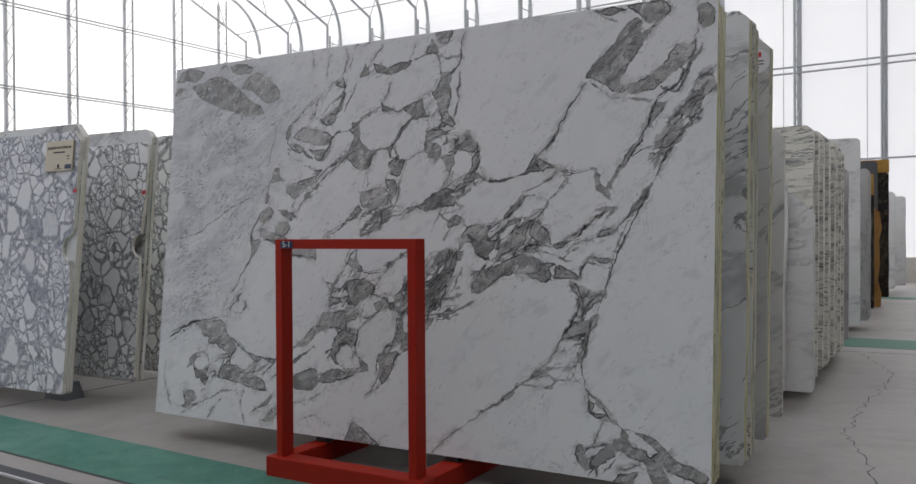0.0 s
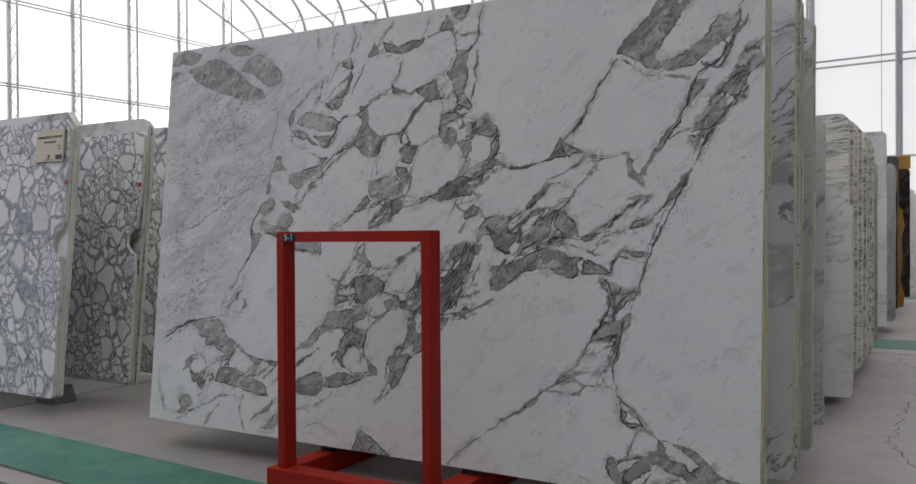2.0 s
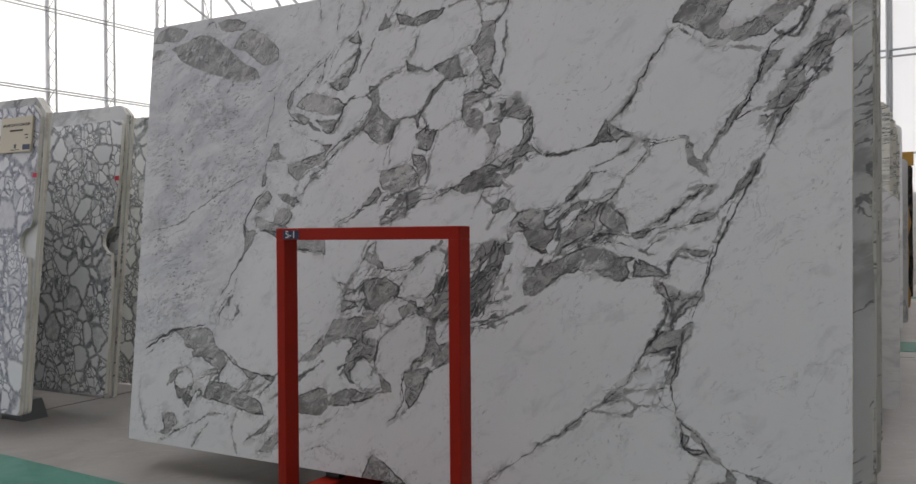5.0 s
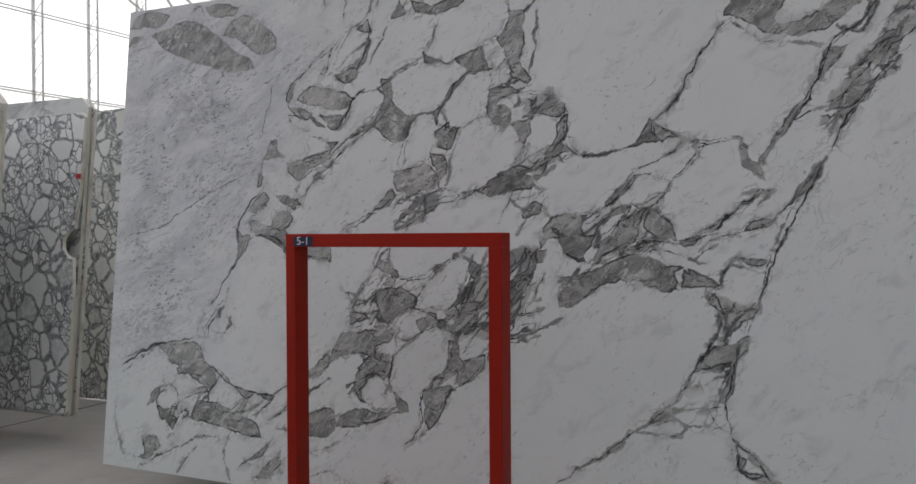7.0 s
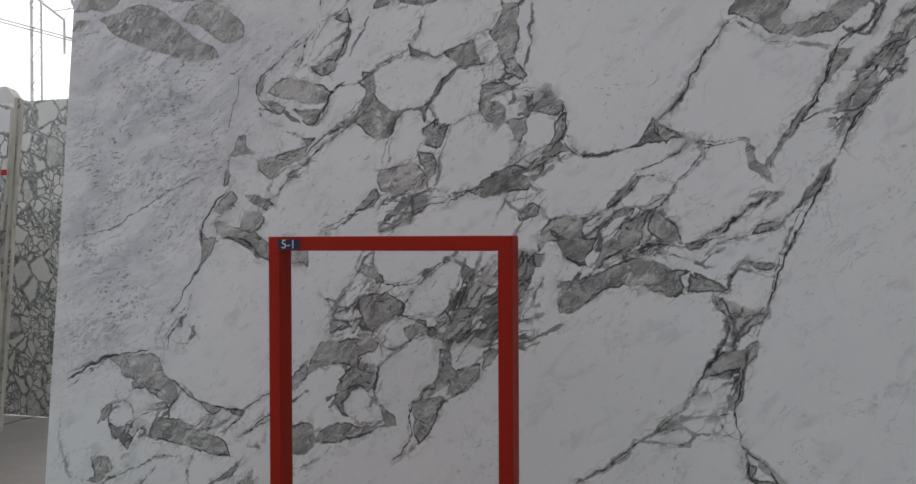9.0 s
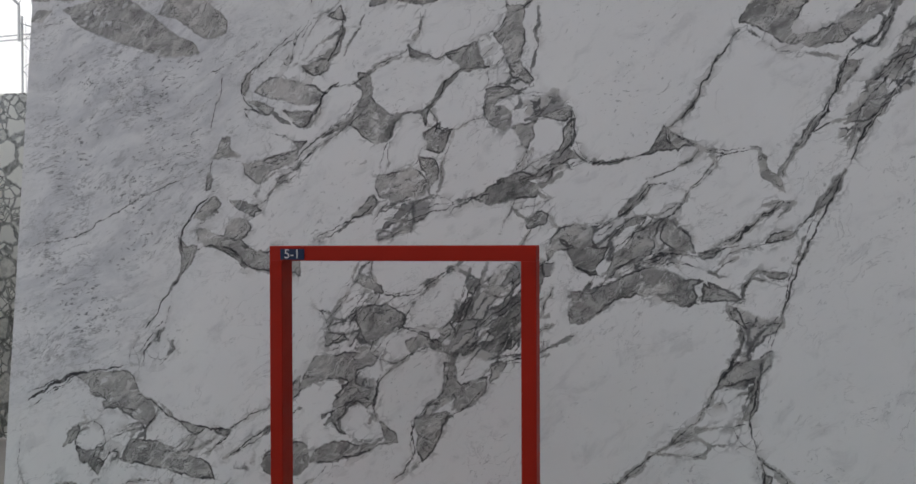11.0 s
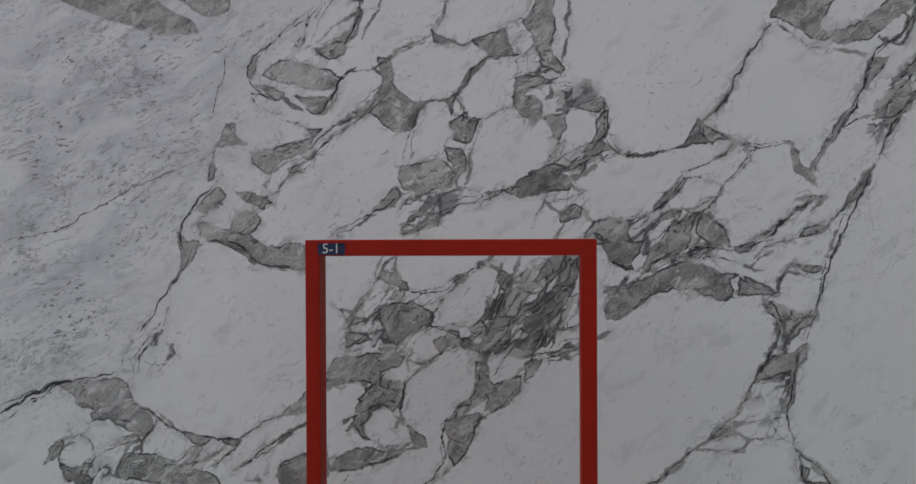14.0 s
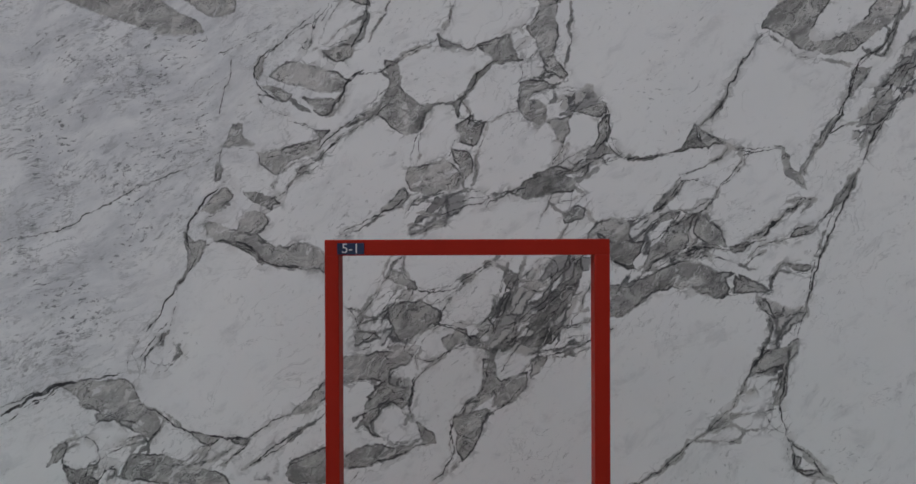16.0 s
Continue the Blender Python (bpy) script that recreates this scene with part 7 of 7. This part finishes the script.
me = bpy.data.meshes.new("stone_slab")
n = NX * NZ
co = np.stack([gx.ravel(), np.zeros(n), gz.ravel()], 1)
idx = np.arange(n).reshape(NZ, NX)
quads = np.stack([idx[:-1, :-1], idx[:-1, 1:], idx[1:, 1:], idx[1:, :-1]], -1).reshape(-1, 4)
rim = np.concatenate([idx[0, :], idx[1:, -1], idx[-1, -2::-1], idx[-2:0:-1, 0]])
back = co[rim] + (0, 0.02, 0)
nb = len(rim)
ring = np.arange(nb)
sides = np.stack([rim, n + ring, n + np.roll(ring, -1), np.roll(rim, -1)], 1)
me.from_pydata(np.concatenate([co, back]).tolist(), [], quads.tolist() + sides.tolist() + [(n + ring[::-1]).tolist()])
for name, field in (("vein", F_VEIN), ("patch", F_PATCH), ("shade", F_SHADE), ("crush", F_CRUSH), ("mist", F_MIST)):
    layer = me.attributes.new(name, "FLOAT", "POINT")
    layer.data.foreach_set("value", np.concatenate([field.ravel(), field.ravel()[rim]]).astype(np.float32))
me.materials.append(ARABESCATO)
me.materials.append(EDGE_RESIN)
slots = np.zeros(len(me.polygons), np.int32)
slots[len(quads):] = 1
me.polygons.foreach_set("material_index", slots)
me.update()
big = new("stone_slab", me)
big.matrix_world = pose(0, 2.971, 1.0, LEAN)
tagged(big, "large polished white marble slab with grey clasts and dark veins", "stone slab", "slabs of the front stack")
bundle(2.996, 6, -3.34, -0.622, 1.868, VEINED, EDGE_RESIN, "white veined marble slab with resined yellowish edge", "slabs of the front stack", jitter=0.004, seed=3)

# ---- stacks behind the large slab ----
bundle(3.36, 5, -3.3, -0.577, 1.895, VEINED, EDGE_RESIN, "white veined marble slab with resined yellowish edge", "slabs of the second stack", jitter=0.007, cut=0.03, seed=4)
bundle(3.49, 4, -3.3, -0.574, 1.88, GREY_MARBLE, EDGE_DIRTY, "grey veined marble slab with dirty resined edge", "slabs of the second stack", jitter=0.007, cut=0.03, seed=24)
bundle(3.82, 3, -3.3, -0.566, 1.89, GREY_MARBLE, EDGE_RESIN, "pale grey marble slab with rounded corner", "slabs of the third stack", jitter=0.004, cut=0.05, seed=5)
bundle(4.32, 1, -3.2, -0.567, 1.515, GREY_MARBLE, EDGE_PALE, "grey veined marble slab with sloping top", "slabs of the fourth stack", cut=0.03, seed=6)
slab(5.005, outline(-3.0, -0.645, -0.89, 0.35, 0.03, 0.02, 0.02, None, 61, 0.012), WHITE_MARBLE, EDGE_RUST, "low white marble slab with broken rusty edge", "slabs of the fourth stack", 0.03)
bundle(5.06, 3, -3.0, -0.505, 1.226, WHITE_MARBLE, EDGE_PALE, "low white marble slab with a broken corner", "slabs of the fourth stack", cut=0.10, seed=7, jitter=0.006)
bundle(5.38, 8, -3.0, -0.545, 1.655, STRIPED, EDGE_STRIPED, "cream marble slab with dark stripes", "striped slabs", seed=8, pitch=0.045)
bundle(5.92, 10, -3.0, -0.535, 1.68, STRIPED, EDGE_STRIPED, "cream marble slab with dark stripes", "striped slabs", seed=9, pitch=0.045, jitter=0.02)
bundle(6.55, 10, -3.0, -0.520, 1.67, STRIPED, EDGE_STRIPED, "cream marble slab with dark stripes", "striped slabs", seed=10, pitch=0.045, jitter=0.02)
bundle(7.05, 8, -3.0, -0.515, 1.65, STRIPED, EDGE_STRIPED, "cream marble slab with dark stripes", "striped slabs", seed=11, pitch=0.045, jitter=0.02)
bundle(7.7, 2, -3.0, -0.50, 1.55, SILVER, EDGE_STRIPED, "grey banded marble slab", "slabs of the far stacks", seed=12)
bundle(8.86, 2, -3.0, -0.475, 1.93, WHITE_MARBLE, EDGE_PALE, "plain white marble slab", "slabs of the far stacks", cut=0.02, seed=13)
bundle(9.4, 5, -3.0, -0.43, 1.66, SILVER, SILVER, "grey travertine slab", "slabs of the far stacks", seed=14, pitch=0.09, jitter=0.02)
bundle(10.9, 2, -3.0, -0.445, 1.60, BLACK_MARBLE, BLACK_MARBLE, "black marble slab", "slabs of the far stacks", seed=15)
slab(11.5, outline(-2.6, -0.385, -0.92, 0.40, 0.14, 0.02, 0.1, None, 16, 0.03), ONYX, ONYX, "honey brown onyx slab with broken edge", "slabs of the far stacks", 0.03)
bundle(12.4, 2, -3.0, -0.46, 1.98, SLATE, SLATE, "dark grey stone slab", "slabs of the far stacks", seed=26)
bundle(12.95, 3, -2.6, -0.345, 1.86, BLACK_MARBLE, BLACK_MARBLE, "black marble slab", "slabs of the far stacks", seed=17)
bundle(14.9, 4, -2.6, -0.30, 1.66, WHITE_MARBLE, EDGE_PALE, "white marble slab", "slabs of the far stacks", seed=18, pitch=0.12)
bundle(15.9, 2, -2.6, -0.16, 1.62, WHITE_MARBLE, EDGE_PALE, "white marble slab", "slabs of the far stacks", seed=19, pitch=0.1)
ob = part("timber_board", block(bmesh.new(), -1.0, -0.325, 12.88, 12.93, 1.84, 2.02, 0.006), YELLOW_TIMBER)
tagged(ob, "yellow timber board across the black slabs", "board")
ob = part("timber_board", block(bmesh.new(), -0.50, -0.435, 10.80, 10.86, 1.45, 1.69, 0.006), YELLOW_TIMBER)
tagged(ob, "yellow timber board on the black slabs", "board")

# ---- stacks beside the large slab ----
bundle(3.08, 1, -7.0, -4.25, 1.632, BRECCIA, EDGE_SAWN, "polished grey and white breccia slab", "breccia slabs", cut=0.05, seed=20, notch=(-0.055, 0.075), jitter=0.003)
bundle(3.103, 2, -7.0, -4.248, 1.675, VEINED, EDGE_SAWN, "white marble slab with veins behind the breccia", "breccia slabs", cut=0.07, seed=21)
slab(3.49, outline(-7.0, -4.16, -0.86, 0.60, 0.01, 0.01, 0, (-0.045, 0.072), 77), BRECCIA_FINE, EDGE_SAWN, "polished grey and white breccia slab leaning askew", "breccia slabs")
bundle(3.56, 2, -7.0, -4.215, 1.69, VEINED, EDGE_SAWN, "white veined marble slab behind the breccia", "breccia slabs", cut=0.04, seed=22)
bundle(4.28, 3, -7.0, -3.6, 1.76, BRECCIA_DIM, EDGE_SAWN, "polished grey-green breccia slab", "breccia slabs", cut=0.03, seed=23, bottom=0.02)

# dark rack end under the breccia stack
bm = bmesh.new()
prism(bm, [(-4.76, 0.0), (-4.57, 0.0), (-4.62, 0.10), (-4.76, 0.10)], 3.24, 3.38)
ob = new("rack_end", mesh_of(bm, "rack_end", RACK_STEEL, RACK_STEEL))
tagged(ob, "dark steel wedge carrying the breccia slabs", "rack end")


def sticker(name, x, z, y, w, h, mat, label, parent_lean=True):
    """A thin sheet stuck on a leaning slab that crosses 1 m height at y."""
    ob = part(name, block(bmesh.new(), -w / 2, w / 2, -0.0015, 0.0015, -h / 2, h / 2), mat)
    ob.matrix_world = pose(0, y, 1.0, LEAN) @ pose(x, -0.002, z)
    return tagged(ob, label, "sticker")


sticker("red_sticker", -4.262, 0.278, 3.08, 0.028, 0.022, RED_TAPE, "small red sticker on the breccia slab")
sticker("red_sticker", -4.172, 0.283, 3.49, 0.03, 0.025, RED_TAPE, "small red sticker on the breccia slab")
bm = bmesh.new()
bmesh.ops.create_cone(bm, cap_ends=True, segments=32, radius1=0.055, radius2=0.055, depth=0.002, matrix=Matrix.Rotation(radians(90), 4, "X"))
disc = part("round_sticker", bm, PAPER)
disc.matrix_world = pose(0, 3.82, 1.0, LEAN) @ pose(-0.622, -0.002, 0.775)
tagged(disc, "round white sticker with red mark on grey marble", "sticker")
part("red_mark", block(bmesh.new(), -0.012, 0.018, -0.0025, 0, 0.018, 0.040), RED_TAPE, disc)
for k in range(3):
    part("text_bar", block(bmesh.new(), -0.03, 0.03 - 0.02 * (k == 2), -0.0025, 0, -0.002 - 0.014 * k, 0.003 - 0.014 * k), INK, disc)

# ---- red steel frame with the rack under the stacks ----
frame_ob = empty("display_stand", pose(-1.637, 2.617, 0, 0, 0, -1.3), "red painted steel frame stand with number label", "display stand")
FX0, FX1, FY, FT = -0.699, 0.0, 0.0, 0.99
part("post", block(bmesh.new(), FX0, FX0 + 0.035, FY, FY + 0.066, 0.08, FT - 0.038, 0.003), RED_PAINT, frame_ob)
part("post", block(bmesh.new(), FX1 - 0.038, FX1, FY, FY + 0.066, 0.08, FT - 0.038, 0.003), RED_PAINT, frame_ob)
part("top_bar", block(bmesh.new(), FX0, FX1, FY, FY + 0.066, FT - 0.039, FT, 0.003), RED_PAINT, frame_ob)
part("front_beam", block(bmesh.new(), -0.742, 0.037, -0.018, 0.07, 0.0, 0.085, 0.004), RED_PAINT, frame_ob)
part("side_beam", block(bmesh.new(), -0.742, -0.660, 0.071, 1.65, 0.0, 0.083, 0.004), RED_PAINT, frame_ob)
part("side_beam", block(bmesh.new(), -0.062, 0.037, 0.071, 1.65, 0.0, 0.083, 0.004), RED_PAINT, frame_ob)
for x in (-0.73, -0.05):
    part("rubber_strip", block(bmesh.new(), x, x + 0.06, 0.29, 1.63, 0.083, 0.106), DARK_STEEL, frame_ob, "black rubber strip")


def text_part(name, body, size, m, material, parent, label=""):
    cu = bpy.data.curves.new(name, "FONT")
    cu.body, cu.size, cu.align_x, cu.align_y, cu.extrude = body, size, "CENTER", "CENTER", 0.0006
    tmp = bpy.data.objects.new(name, cu)
    me = bpy.data.meshes.new_from_object(tmp)
    bpy.data.objects.remove(tmp)
    me.materials.append(material)
    ob = new(name, me)
    ob.parent = parent
    ob.matrix_basis = m
    return tagged(ob, label)


lab = part("number_label", block(bmesh.new(), FX0 + 0.032, FX0 + 0.098, FY - 0.002, FY + 0.002, FT - 0.036, FT - 0.008), BLUE_LABEL, frame_ob, "navy number label")
text_part("number", "5-1", 0.034, pose(FX0 + 0.065, FY - 0.0035, FT - 0.022, 90), WHITE_INK, lab, "white number")


def rack(x, y0, y1):
    ob = part("rack_beam", block(bmesh.new(), x, x + 0.1, y0, y1, 0, 0.105, 0.004), DARK_STEEL)
    return tagged(ob, "dark steel rack beam under the slabs", "rack beam", "rack beams")


rack(-2.4, 4.34, 16.2), rack(-1.7, 4.34, 16.2), rack(-6.6, 2.95, 4.6), rack(-5.8, 2.95, 4.6)

# ---- name plate on the breccia stack ----
plate = part("name_plate", block(bmesh.new(), -0.126, 0.122, -0.006, 0.006, -0.09, 0.09, 0.003), PLATE)
plate.matrix_world = pose(0, 3.08, 1.0, LEAN) @ pose(-4.411, -0.010, 0.487)
tagged(plate, "champagne name plate fixed to the breccia slab", "name plate")
text_part("title", "ARABESCATO CORCHIA", 0.0195, pose(0, -0.0068, 0.048, 90), INK, plate)
part("text_bar", block(bmesh.new(), -0.052, 0.052, -0.0072, -0.0058, 0.016, 0.025), INK, plate)
part("text_bar", block(bmesh.new(), 0.07, 0.095, -0.0072, -0.0058, -0.008, -0.002), INK, plate)
part("text_bar", block(bmesh.new(), 0.078, 0.095, -0.0072, -0.0058, -0.024, -0.018), INK, plate)
part("emblem", block(bmesh.new(), -0.010, 0.006, -0.0072, -0.0058, -0.070, -0.050), INK, plate)
part("text_bar", block(bmesh.new(), -0.035, 0.03, -0.0072, -0.0058, -0.080, -0.076), INK, plate)
part("blue_field", block(bmesh.new(), 0.058, 0.114, -0.0072, -0.0058, -0.080, -0.054), BLUE_LABEL, plate, "navy field on the plate")
